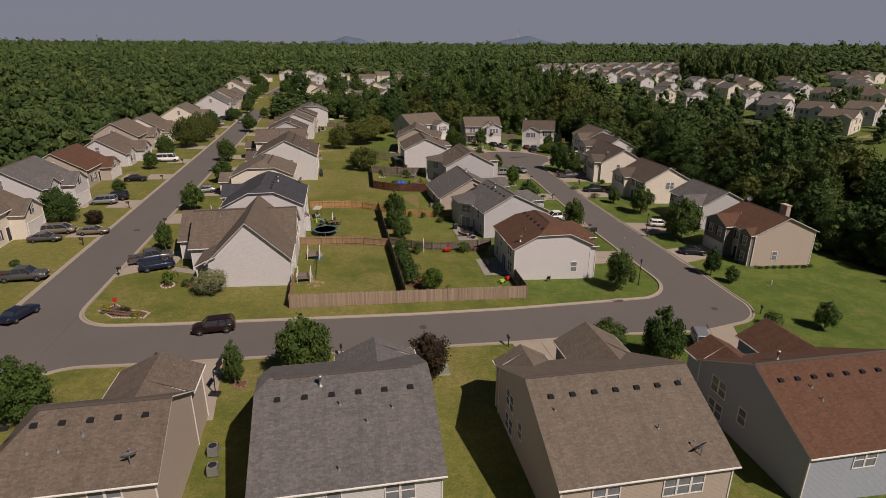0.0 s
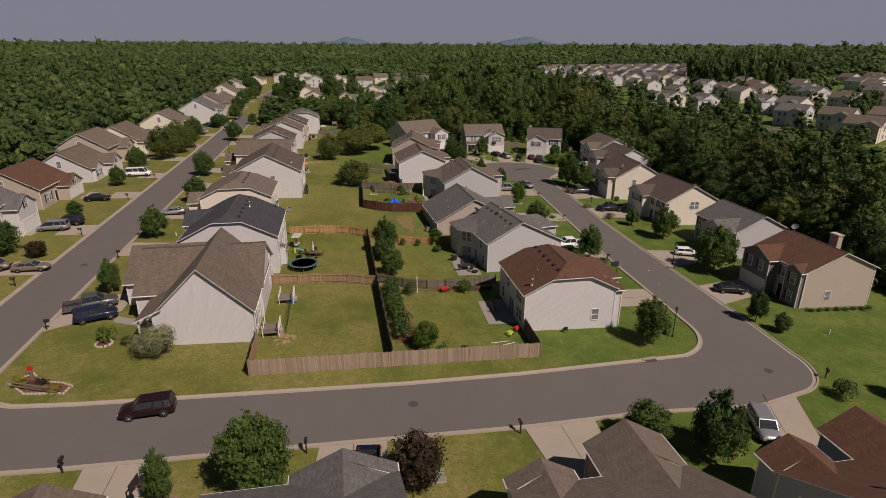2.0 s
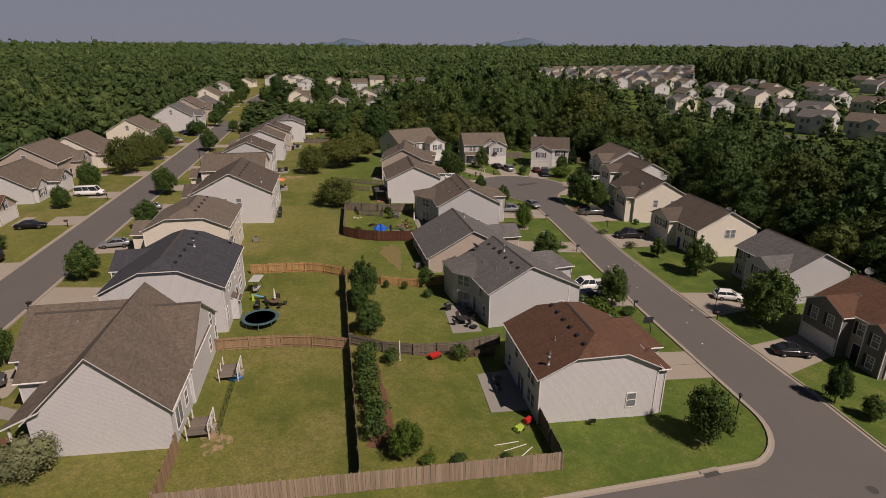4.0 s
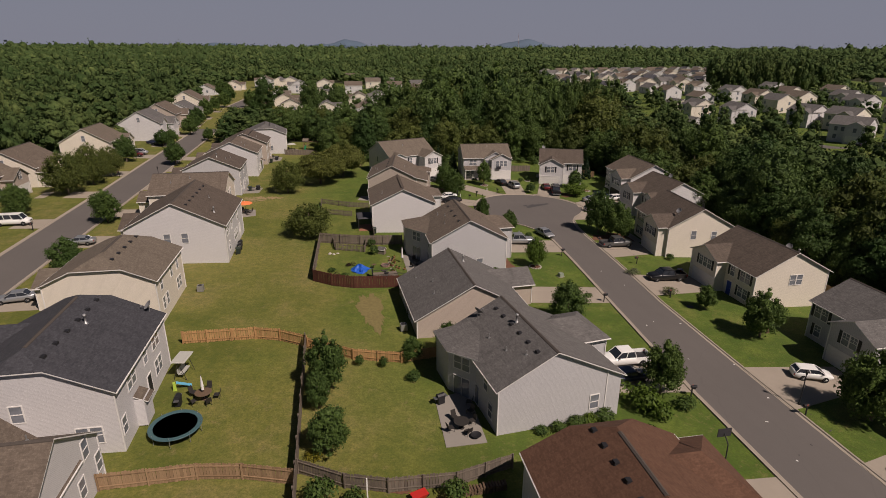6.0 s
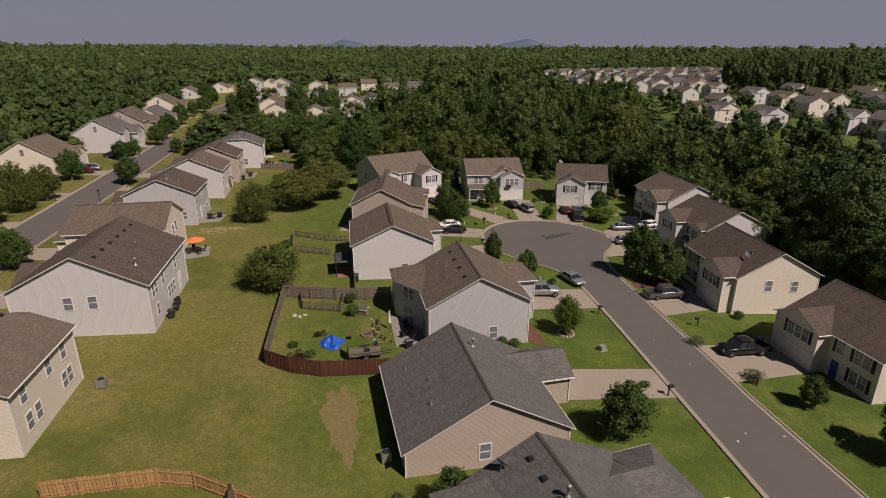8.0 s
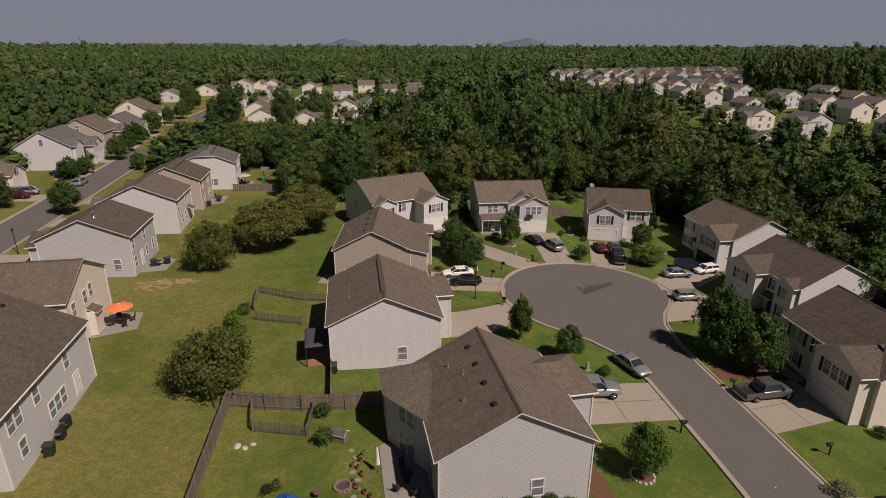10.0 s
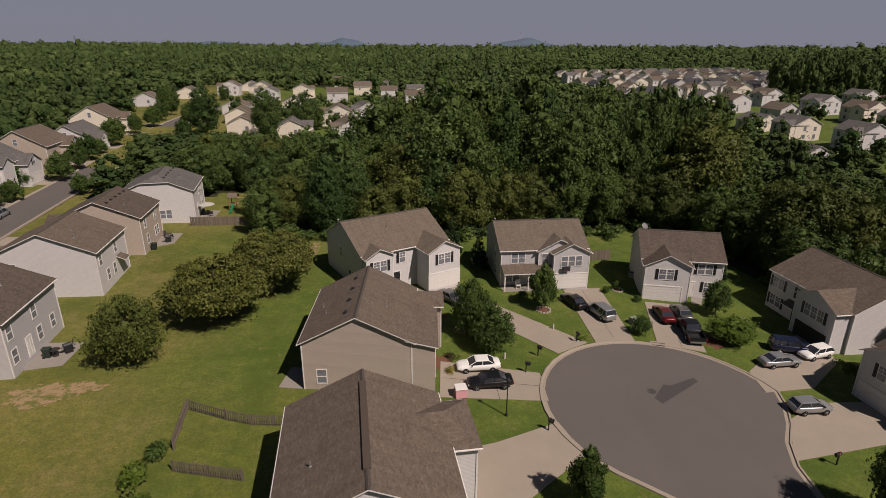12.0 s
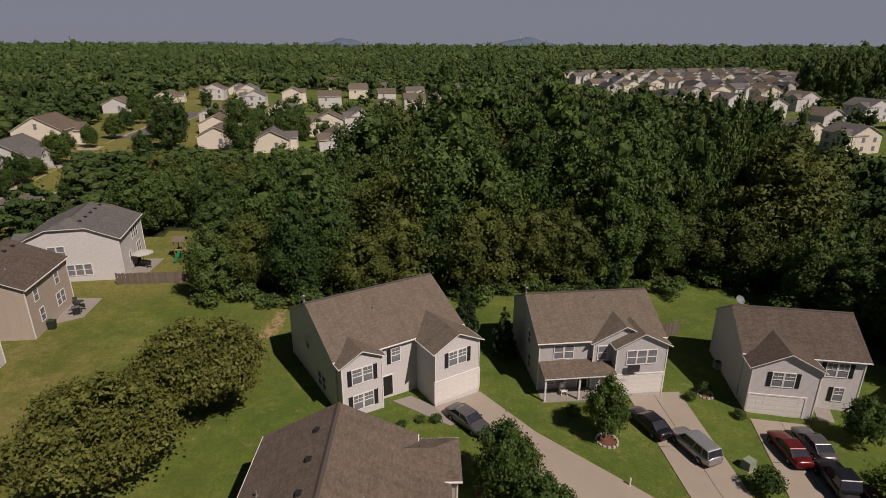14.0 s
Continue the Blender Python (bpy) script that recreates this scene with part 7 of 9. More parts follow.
def car(kind, colour, x, y, rz, label, lift=0.06):
    L, W, stations, (bf, br, rf, rr, top) = CARS[kind]
    ob = empty({"pickup": "pickup_truck"}.get(kind, kind), pose(x, y, gz(x, y) + lift, 0, 0, rz) @ Matrix.Scale(1.0 if kind == "pickup" else 0.94, 4), label, "car", "parked vehicles")
    hw = W / 2
    key = (kind, colour)
    if key not in CAR_MESHES:
        mat = PAINT[colour]
        body = Shape()
        rings = []
        for sx, zt in stations:
            end = min(1.0, 0.80 + 0.5 * (1 - abs(sx) / (L / 2)) * 2)
            w = hw * end
            zb = 0.30 if abs(sx) < L / 2 - 0.2 else 0.38
            rings.append([(sx, -w * 0.86, zb), (sx, -w * 0.97, zb + 0.1), (sx, -w, (zb + zt) * 0.5), (sx, -w * 0.965, zt - 0.1), (sx, -w * 0.86, zt - 0.015), (sx, -w * 0.4, zt + 0.02),
                          (sx, w * 0.4, zt + 0.02), (sx, w * 0.86, zt - 0.015), (sx, w * 0.965, zt - 0.1), (sx, w, (zb + zt) * 0.5), (sx, w * 0.97, zb + 0.1), (sx, w * 0.86, zb)])
        body.loft(rings)
        body.f = [f[::-1] for f in body.f]
        belt = stations[3][1] - 0.03
        glass_s, roof_s = Shape(), Shape()
        b0, b1 = hw * 0.93, hw * 0.76
        glass_s.loft([[(bf, -b0 * 0.92, belt), (bf, b0 * 0.92, belt), (br, b0 * 0.94, belt), (br, -b0 * 0.94, belt)], [(rf, -b1, top - 0.07), (rf, b1, top - 0.07), (rr, b1, top - 0.07), (rr, -b1, top - 0.07)]])
        m = b1 + 0.02
        roof_s.loft([[(rf + 0.05, -m, top - 0.08), (rf + 0.05, m, top - 0.08), (rr - 0.04, m, top - 0.08), (rr - 0.04, -m, top - 0.08)],
                     [(rf - 0.02, -m * 0.98, top - 0.03), (rf - 0.02, m * 0.98, top - 0.03), (rr + 0.03, m * 0.98, top - 0.03), (rr + 0.03, -m * 0.98, top - 0.03)],
                     [(rf - 0.22, -m * 0.8, top), (rf - 0.22, m * 0.8, top), (rr + 0.2, m * 0.8, top), (rr + 0.2, -m * 0.8, top)]])
        mids = [(bf, rf), (br, rr)] + [(bf * (1 - t) + br * t, rf * (1 - t) + rr * t) for t in ((0.5,) if kind != "van" else (0.35, 0.62))]
        if kind in ("suv", "minivan"):
            mids.append((bf * 0.22 + br * 0.78, rf * 0.22 + rr * 0.78))
        posts = [Shape().tube((px, e * b0 * 0.95, belt), (qx, e * (b1 + 0.008), top - 0.06), 0.045, 0.04, 6).mesh("pillar", [mat]) for px, qx in mids for e in (-1, 1)]
        if kind == "van":
            posts.append(Shape().box(br + 0.02, bf - 1.6, -b0 * 0.99, b0 * 0.99, belt, belt + 0.12).mesh("side_panel", [mat]))
        CAR_MESHES[key] = (body.mesh("body", [mat], soft=True), glass_s.mesh("cabin_glass", [M["car_glass"]]), roof_s.mesh("roof", [mat]), posts)
    bm_, gm_, rm_, posts = CAR_MESHES[key]
    ob_from("body", bm_, None, ob)
    ob_from("cabin_glass", gm_, None, ob)
    ob_from("roof", rm_, None, ob)
    for post in posts:
        ob_from(post.name.split(".")[0], post, None, ob)
    if kind == "pickup":
        mat = PAINT[colour]
        for s in (-1, 1):
            ob_from("bed_side", Shape().box(-2.85, -0.95, min(s * 0.86, s * 0.97), max(s * 0.86, s * 0.97), 0.42, 1.08, top=0.02), mat, ob)
        ob_from("tailgate", Shape().box(-2.87, -2.78, -0.93, 0.93, 0.5, 1.08, top=0.01), mat, ob)
        ob_from("bed_floor", Shape().box(-2.8, -0.97, -0.87, 0.87, 0.5, 0.66), M["black"], ob)
        ob_from("rear_bumper", Shape().box(-2.98, -2.86, -0.9, 0.9, 0.42, 0.6, top=0.02), M["steel"], ob)
    tyre, rim = wheel_meshes()
    fx, rx = (L / 2 - 0.92, -L / 2 + (1.15 if kind == "pickup" else 0.95))
    scale = 1.12 if kind in ("suv", "pickup", "van") else 1.0
    for wx in (fx, rx):
        for s in (-1, 1):
            wheel = ob_from("wheel", tyre, None, ob, pose(wx, s * (hw - 0.08), 0.335 * scale, -90 * s) @ Matrix.Diagonal((scale, scale, 1, 1)))
            ob_from("rim", rim, None, wheel)
    zf, zr = stations[1][1] - 0.12, stations[-2][1] - 0.12
    back = L / 2
    for s in (-1, 1):
        ob_from("headlight", fixed_mesh("headlight", lambda: Shape().box(-0.14, 0.06, -0.17, 0.17, -0.07, 0.07, top=0.02), [LAMP_CLEAR]), None, ob, pose(L / 2 - 0.10, s * hw * 0.62, zf))
        ob_from("tail_light", fixed_mesh("tail_light", lambda: Shape().box(-0.05, 0.09, -0.14, 0.14, -0.1, 0.1, top=0.02), [LAMP_RED]), None, ob, pose(-back + 0.05, s * hw * (0.66 if kind != "pickup" else 0.9), zr if kind != "pickup" else 0.85))
        ob_from("mirror", fixed_mesh("mirror", lambda: Shape().box(-0.06, 0.06, -0.11, 0.11, -0.06, 0.06, top=0.02), [M["black"]]), None, ob, pose(bf - 0.35, s * (hw + 0.02), stations[3][1] + 0.08))
    ob_from("grille", fixed_mesh("grille_" + kind, lambda: Shape().box(-0.03, 0.03, -0.45, 0.45, -0.1, 0.1), [M["black"]]), None, ob, pose(L / 2 - 0.03, 0, zf - 0.12))
    return ob


car("suv", "maroon", -15.0, 59.2, 186, "dark maroon sport utility car on the road")
car("sedan", "tan", -39.8, 94.2, 3, "tan saloon parked on a drive")
car("minivan", "silver", -44.6, 112.3, 184, "silver minivan parked on a drive")
car("suv", "black", -43.4, 115.2, 184, "black car parked on a drive")
car("pickup", "grey", -27.6, 81.4, 20, "grey pickup truck on a drive")
car("suv", "navy", -26.0, 78.3, 22, "dark blue sport utility car on a drive")
car("pickup", "grey", -41.4, 75.6, 3, "grey pickup truck on a drive")
car("minivan", "tan", -45.0, 94.8, 5, "tan minivan on a drive")
car("sedan", "grey", -45.4, 91.0, 3, "grey saloon on a drive")
car("sedan", "black", -44.6, 131.0, 8, "black saloon on a drive")
car("van", "white", -43.6, 152.8, 3, "white panel van on a drive")
car("sedan", "silver", -28.4, 121.0, 190, "silver saloon on a drive")
car("sedan", "navy", -36.6, 64.4, 72, "dark blue saloon at the roadside")
car("pickup", "grey", 58.4, 137.1, 0, "dark grey pickup truck on a drive")
car("pickup", "black", 59.0, 121.9, 177, "black pickup truck on a drive")
car("hatch", "white", 59.7, 94.6, 340, "white sport utility car on a drive")
car("pickup", "silver", 41.0, 139.4, 352, "silver pickup truck on a drive")
car("pickup", "white", 40.6, 99.6, 180, "white pickup truck on a drive")
car("sedan", "navy", 39.6, 96.4, 4, "blue saloon on a drive")
car("sedan", "black", 57.2, 79.6, 345, "black saloon on a drive")
car("suv", "silver", 39.2, 50.4, 250, "silver-blue sport utility car on a drive")
car("pickup", "navy", 3.4, 48.6, 262, "blue pickup truck on a drive")
car("sedan", "silver", 47.4, 143.4, 284, "silver saloon parked at the kerb")
car("sedan", "white", 34.2, 170.0, 176, "white saloon on a drive")
car("sedan", "black", 34.6, 166.9, 176, "black saloon on a drive")
car("sedan", "black", 50.6, 184.2, 102, "black saloon on a drive")
car("suv", "silver", 52.8, 180.7, 100, "silver sport utility car on a drive")
car("sedan", "red", 60.8, 179.4, 80, "dark red saloon on a drive")
car("sedan", "grey", 63.4, 179.6, 79, "dark grey saloon on a drive")
car("pickup", "black", 61.6, 174.8, 74, "black pickup truck on a drive")
car("suv", "navy", 71.2, 169.9, 336, "dark blue sport utility car on a drive")
car("sedan", "silver", 67.6, 167.3, 358, "silver saloon on a drive")
car("hatch", "white", 73.2, 168.4, 186, "white hatchback at a garage")
car("hatch", "silver", 64.2, 159.3, 355, "silver blue hatchback on a drive")
car("sedan", "grey", 34.6, 186.6, 300, "dark grey saloon at a garage")
car("sedan", "silver", -29.4, 142.0, 184, "silver saloon on a drive")
car("sedan", "navy", -44.2, 235.6, 3, "dark blue saloon on a drive")
car("sedan", "black", -42.4, 233.4, 183, "black saloon on a drive")
car("suv", "red", -43.6, 215.0, 3, "red sport utility car on a drive")
car("minivan", "silver", -43.4, 218.0, 3, "silver minivan on a drive")
car("suv", "silver", -36.6, 226.0, 92, "silver car at the roadside")
car("sedan", "red", -42.6, 272.4, 3, "red saloon on a drive")
car("sedan", "black", -43.4, 254.2, 3, "black saloon on a drive")

# ---- garden and street things ----
def thing(name, x, y, rz, label, category, group="", lift=0.0):
    return empty(name, pose(x, y, gz(x, y) + lift, 0, 0, rz), label, category, group)


def mailbox(x, y, rz):
    ob = thing("mailbox", x, y, rz, "black mailbox on a post at the kerb", "mailbox", "mailboxes")
    ob_from("post", fixed_mesh("mailbox_post", lambda: Shape().box(-0.05, 0.05, -0.05, 0.05, -0.2, 1.05).box(-0.05, 0.05, -0.4, -0.05, 0.9, 0.98), [M["black"]]), None, ob)
    ob_from("box", fixed_mesh("mailbox_box", lambda: Shape().loft([[(-0.12, yy, 1.05), (0.12, yy, 1.05), (0.12, yy, 1.2), (0.07, yy, 1.28), (-0.07, yy, 1.28), (-0.12, yy, 1.2)] for yy in (-0.45, 0.12)]), [M["black"]]), None, ob)
    ob_from("flag", fixed_mesh("mailbox_flag", lambda: Shape().box(0.12, 0.135, -0.2, -0.05, 1.12, 1.32), [M["mast_red"]]), None, ob)


for x, y, rz in ((-30.3, 76.2, 90), (-19.1, 52.4, 180), (-1.2, 52.4, 180), (17.0, 52.7, 180), (52.6, 57.6, -30), (-39.3, 109.4, -90), (-39.3, 88.8, -90), (55.9, 115.6, -90), (57.8, 128.6, -90), (56.0, 138.6, -90), (39.0, 168.9, 60), (41.4, 172.0, 40), (47.0, 174.6, 10), (60.6, 152.4, -80)):
    mailbox(x, y, rz)
for x, y, rz in ((38.0, 159.6, 60), (45.6, 115.0, 90), (46.6, 132.9, 90), (44.4, 92.9, 90), (53.9, 88.8, -90), (-30.3, 98.4, 90), (-30.3, 117.0, 90), (-39.3, 131.6, -90), (-39.3, 149.6, -90), (-30.3, 139.4, 90), (-30.3, 156.0, 90), (-39.3, 190.0, -90)):
    mailbox(x, y, rz)


def street_lamp(x, y, h=3.9):
    ob = thing("street_lamp", x, y, 0, "slim black garden-style street lamp post", "lamp", "street lamps")
    ob_from("post", fixed_mesh("lamp_post", lambda: Shape().turned([(0.14, -0.2), (0.12, 0.25), (0.06, 0.35), (0.045, h - 0.45), (0.09, h - 0.42), (0.0, h - 0.4)], 10), [M["black"]]), None, ob)
    ob_from("lantern", fixed_mesh("lantern", lambda: Shape().turned([(0.09, h - 0.42), (0.16, h - 0.1), (0.19, h - 0.08), (0.06, h + 0.08), (0.0, h + 0.12)], 8), [M["black"]]), None, ob)


for x, y in ((34.9, 162.1), (40.9, 67.9), (-28.7, 183.0), (54.6, 90.4), (-29.2, 112.4)):
    street_lamp(x, y)


def utility_box(x, y, rz, w=0.9, h=0.8):
    ob = thing("utility_box", x, y, rz, "pale green metal utility box on a pad", "utility box", "utility boxes")
    ob_from("cabinet", Shape().box(-w / 2, w / 2, -w * 0.4, w * 0.4, 0.05, h, top=0.05), M["box_green"], ob)
    ob_from("pad", Shape().box(-w / 2 - 0.1, w / 2 + 0.1, -w * 0.4 - 0.1, w * 0.4 + 0.1, -0.2, 0.06), M["concrete"], ob)


utility_box(42.6, 143.7, 0, 0.4, 0.9)
utility_box(56.1, 178.3, 20, 1.0, 0.85)
utility_box(8.9, 48.2, 0, 1.0, 0.85)
utility_box(43.0, 124.2, 20, 0.8, 0.6)
for x, y in ((37.6, 171.8), (45.4, 177.8), (61.6, 66.6), (-24.8, 108.6), (-25.6, 90.4)):
    ob = thing("cable_marker", x, y, 0, "short pale plastic cable marker post", "marker", "marker posts")
    ob_from("tube", fixed_mesh("marker_tube", lambda: Shape().turned([(0.08, -0.1), (0.08, 0.6), (0.06, 0.7), (0.0, 0.72)], 8), [M["trim"]]), None, ob)


def hoop(x, y, rz):
    ob = thing("basketball_hoop", x, y, rz, "portable basketball hoop with black post and base", "basketball hoop", "basketball hoops")
    ob_from("base", Shape().box(-0.4, 0.4, -0.2, 0.8, 0.0, 0.2, top=0.06), M["black"], ob)
    ob_from("pole", Shape().tube((0, 0.2, 0.1), (0, 0.1, 2.6), 0.05).tube((0, 0.1, 2.6), (0, -0.5, 3.2), 0.05), M["black"], ob)
    ob_from("backboard", Shape().box(-0.6, 0.6, -0.56, -0.5, 2.9, 3.65), M["board_dark"], ob)
    ring = Shape()
    for i in range(12):
        a, b = 2 * math.pi * i / 12, 2 * math.pi * (i + 1) / 12
        ring.tube((0.23 * math.cos(a), -0.82 + 0.23 * math.sin(a), 3.05), (0.23 * math.cos(b), -0.82 + 0.23 * math.sin(b), 3.05), 0.014, None, 5)
    ob_from("ring", ring, M["mast_red"], ob)


hoop(-12.4, 46.8, 80)
hoop(40.8, 83.0, 180)
hoop(51.2, 189.2, -4)


def stick_set(parent, name, mat, segs, r=0.02):
    """Thin rods that together make one frame."""
    s = Shape()
    for p, q in segs:
        s.tube(p, q, r, None, 5)
    return ob_from(name, s, M[mat], parent)


def trampoline(x, y):
    ob = thing("trampoline", x, y, 0, "round trampoline with black mat and blue-green rim", "trampoline")
    ob_from("mat", Shape().turned([(1.75, 0.70), (1.75, 0.80), (0.9, 0.775), (0.0, 0.77)], 36), M["mat_black"], ob)
    ob_from("rim_pad", Shape().turned([(1.72, 0.80), (1.74, 0.85), (2.10, 0.85), (2.13, 0.80)], 36), M["pad_teal"], ob)
    for i in range(8):
        a = 2 * math.pi * i / 8
        c, s = math.cos(a), math.sin(a)
        ob_from("leg", Shape().tube((2.0 * c, 2.0 * s, 0.0), (2.0 * c, 2.0 * s, 0.82), 0.025).tube((2.0 * c, 2.0 * s, 0.8), (2.06 * c, 2.06 * s, 1.05), 0.02), M["galv"], ob)


trampoline(-3.4, 93.0)


def bin_(x, y, rz, mat="bin_green"):
    ob = thing("wheelie_bin", x, y, rz, "dark green wheeled refuse bin", "bin", "refuse bins")
    ob_from("body", fixed_mesh("bin_body_" + mat, lambda: Shape().loft([[(-0.24, -0.28, 0.05), (0.24, -0.28, 0.05), (0.24, 0.24, 0.05), (-0.24, 0.24, 0.05)], [(-0.31, -0.38, 0.98), (0.31, -0.38, 0.98), (0.31, 0.32, 0.98), (-0.31, 0.32, 0.98)]]), [M[mat]]), None, ob)
    ob_from("lid", fixed_mesh("bin_lid_" + mat, lambda: Shape().loft([[(-0.34, -0.42, 0.98), (0.34, -0.42, 0.98), (0.34, 0.38, 0.98), (-0.34, 0.38, 0.98)], [(-0.28, -0.34, 1.08), (0.28, -0.34, 1.08), (0.28, 0.36, 1.1), (-0.28, 0.36, 1.1)]]), [M[mat]]), None, ob)
    for s in (-1, 1):
        ob_from("wheel", fixed_mesh("bin_wheel", lambda: Shape().tube((-0.03, 0, 0), (0.03, 0, 0), 0.13, None, 12), [M["rubber"]]), None, ob, pose(s * 0.3, 0.26, 0.13))


bin_(-5.0, 136.6, 90)
bin_(-8.7, 153.4, 90)
bin_(-7.3, 208.6, 80)
bin_(-8.6, 176.8, 90)
bin_(62.2, 123.4, 90, "bin_blue")
bin_(16.6, 146.0, 0)


def grill(x, y, rz, label="black gas barbecue with closed lid"):
    ob = thing("barbecue", x, y, rz, label, "barbecue", "barbecues")
    ob_from("cart", Shape().box(-0.35, 0.35, -0.25, 0.25, 0.1, 0.75), M["black"], ob)
    ob_from("lid", Shape().loft([[(-0.38, yy, 0.75 + hh) for yy, hh in ((-0.27, 0), (0.27, 0), (0.25, 0.22), (0.1, 0.36), (-0.12, 0.36), (-0.26, 0.2))], [(0.38, yy, 0.75 + hh) for yy, hh in ((-0.27, 0), (0.27, 0), (0.25, 0.22), (0.1, 0.36), (-0.12, 0.36), (-0.26, 0.2))]]), M["black"], ob)
    for s in (-1, 1):
        ob_from("side_shelf", Shape().box(min(s * 0.38, s * 0.7), max(s * 0.38, s * 0.7), -0.22, 0.22, 0.74, 0.79), M["steel"], ob)


grill(-5.0, 138.6, 90)
grill(-5.2, 140.0, 80, "round black kettle barbecue with cover")
grill(19.4, 94.6, 20, "steel gas barbecue on the patio's edge")
grill(21.6, 126.9, 10, "black barbecue at the patio's edge")
grill(-4.2, 97.0, 90, "brown covered barbecue near the wall")
grill(-7.0, 177.6, 40, "covered barbecue on a small patio")
grill(-6.2, 212.0, 30, "black covered barbecue on a patio")


def chair(x, y, rz, label="dark metal garden chair with curved back", lift=0.0):
    ob = thing("garden_chair", x, y, rz, label, "chair", "garden chairs", lift)
    ob_from("seat", fixed_mesh("gc_seat", lambda: Shape().box(-0.26, 0.26, -0.26, 0.26, 0.40, 0.45, top=0.02), [M["iron"]]), None, ob)
    ob_from("backrest", fixed_mesh("gc_back", lambda: Shape().loft([[(-0.26, 0.24, 0.45), (0.26, 0.24, 0.45), (0.26, 0.28, 0.45), (-0.26, 0.28, 0.45)], [(-0.22, 0.38, 0.95), (0.22, 0.38, 0.95), (0.22, 0.42, 0.95), (-0.22, 0.42, 0.95)]]), [M["iron"]]), None, ob)
    for px in (-0.23, 0.23):
        for py in (-0.23, 0.23):
            ob_from("leg", fixed_mesh("gc_leg", lambda: Shape().tube((0, 0, 0), (0, 0, 0.41), 0.018, None, 5), [M["iron"]]), None, ob, pose(px, py, 0))


def round_table(x, y, r=0.6, mat="iron", label="round dark metal garden table", lift=0.0):
    ob = thing("garden_table", x, y, 0, label, "table", "garden tables", lift)
    ob_from("tabletop", Shape().turned([(r, 0.70), (r, 0.73), (0, 0.735)], 20), M[mat], ob)
    ob_from("pedestal", Shape().turned([(0.3, 0), (0.28, 0.04), (0.05, 0.08), (0.05, 0.7), (0.0, 0.7)], 10), M[mat], ob)


def parasol(x, y, mat, r=1.45, label="open orange garden parasol", lift=0.0):
    ob = thing("parasol", x, y, 0, label, "parasol", "", lift)
    ob_from("pole", Shape().tube((0, 0, 0), (0, 0, 2.45), 0.03), M["iron"], ob)
    s = Shape()
    top = (0, 0, 2.45)
    ring = [(r * math.cos(2 * math.pi * i / 8), r * math.sin(2 * math.pi * i / 8), 2.0) for i in range(8)]
    mid = [(r * 0.5 * math.cos(2 * math.pi * i / 8), r * 0.5 * math.sin(2 * math.pi * i / 8), 2.29) for i in range(8)]
    skin(s, [top] + mid + ring, [(0, 1 + i, 1 + (i + 1) % 8) for i in range(8)] + [(1 + i, 9 + i, 9 + (i + 1) % 8, 1 + (i + 1) % 8) for i in range(8)], 0.02, 0, 0)
    ob_from("canopy", s, M[mat], ob)
    for i in range(8):
        ob_from("rib", Shape().tube(top, ring[i], 0.012, None, 4), M["trim"], ob)


parasol(-7.0, 158.9, "canvas_orange", lift=0.05)
round_table(-7.0, 158.9, lift=0.05)
for k in range(4):
    a = 90 * k + 30
    chair(-7.0 + 1.05 * math.cos(radians(a)), 158.9 + 1.05 * math.sin(radians(a)), a - 90, lift=0.05)
parasol(-3.2, 227.0, "canvas_grey", 1.5, "open grey garden parasol", 0.05)
round_table(-3.2, 227.0, lift=0.05)
chair(-2.4, 226.4, 200, lift=0.05)
chair(-4.0, 227.8, 20, lift=0.05)
round_table(20.6, 90.8, 0.7, lift=0.05)
for k in range(4):
    a = 90 * k + 20
    chair(20.6 + 1.1 * math.cos(radians(a)), 90.8 + 1.1 * math.sin(radians(a)), a - 90, lift=0.05)
chair(21.8, 92.6, 300, "pale canvas garden chair on the patio", 0.05)
chair(22.0, 94.0, 250, "pale canvas garden chair on the patio", 0.05)
round_table(22.0, 130.2, 0.5, lift=0.05)
chair(21.2, 129.2, 140, lift=0.05)
chair(22.4, 128.6, 200, lift=0.05)
chair(21.8, 131.4, 10, lift=0.05)
round_table(-6.6, 214.0, 0.5, lift=0.05)
chair(-6.0, 213.2, 210, lift=0.05)
chair(-7.2, 214.6, 40, lift=0.05)
round_table(-8.0, 177.0, 0.5, lift=0.05)
chair(-7.2, 178.4, 300, "pale metal garden chair", 0.05)
chair(21.0, 76.0, 100, "dark garden chair in the shade", 0.05)
round_table(21.2, 77.4, 0.5, lift=0.05)
chair(28.1, 70.2, 170, "small grey garden chair on the lawn")
ob = thing("fire_pit", 21.6, 89.4, 0, "small round black fire bowl on the patio", "fire pit", "", 0.05)
ob_from("bowl", Shape().turned([(0.2, 0.0), (0.45, 0.25), (0.48, 0.27), (0.4, 0.22), (0.0, 0.12)], 16), M["black"], ob)
ob = thing("wading_pool", -4.4, 81.4, 0, "shallow blue plastic wading pool on the lawn", "pool")
ob_from("basin", Shape().turned([(0.62, 0.0), (0.72, 0.26), (0.76, 0.28), (0.68, 0.27), (0.6, 0.06), (0.0, 0.05)], 24), M["plastic_blue"], ob)


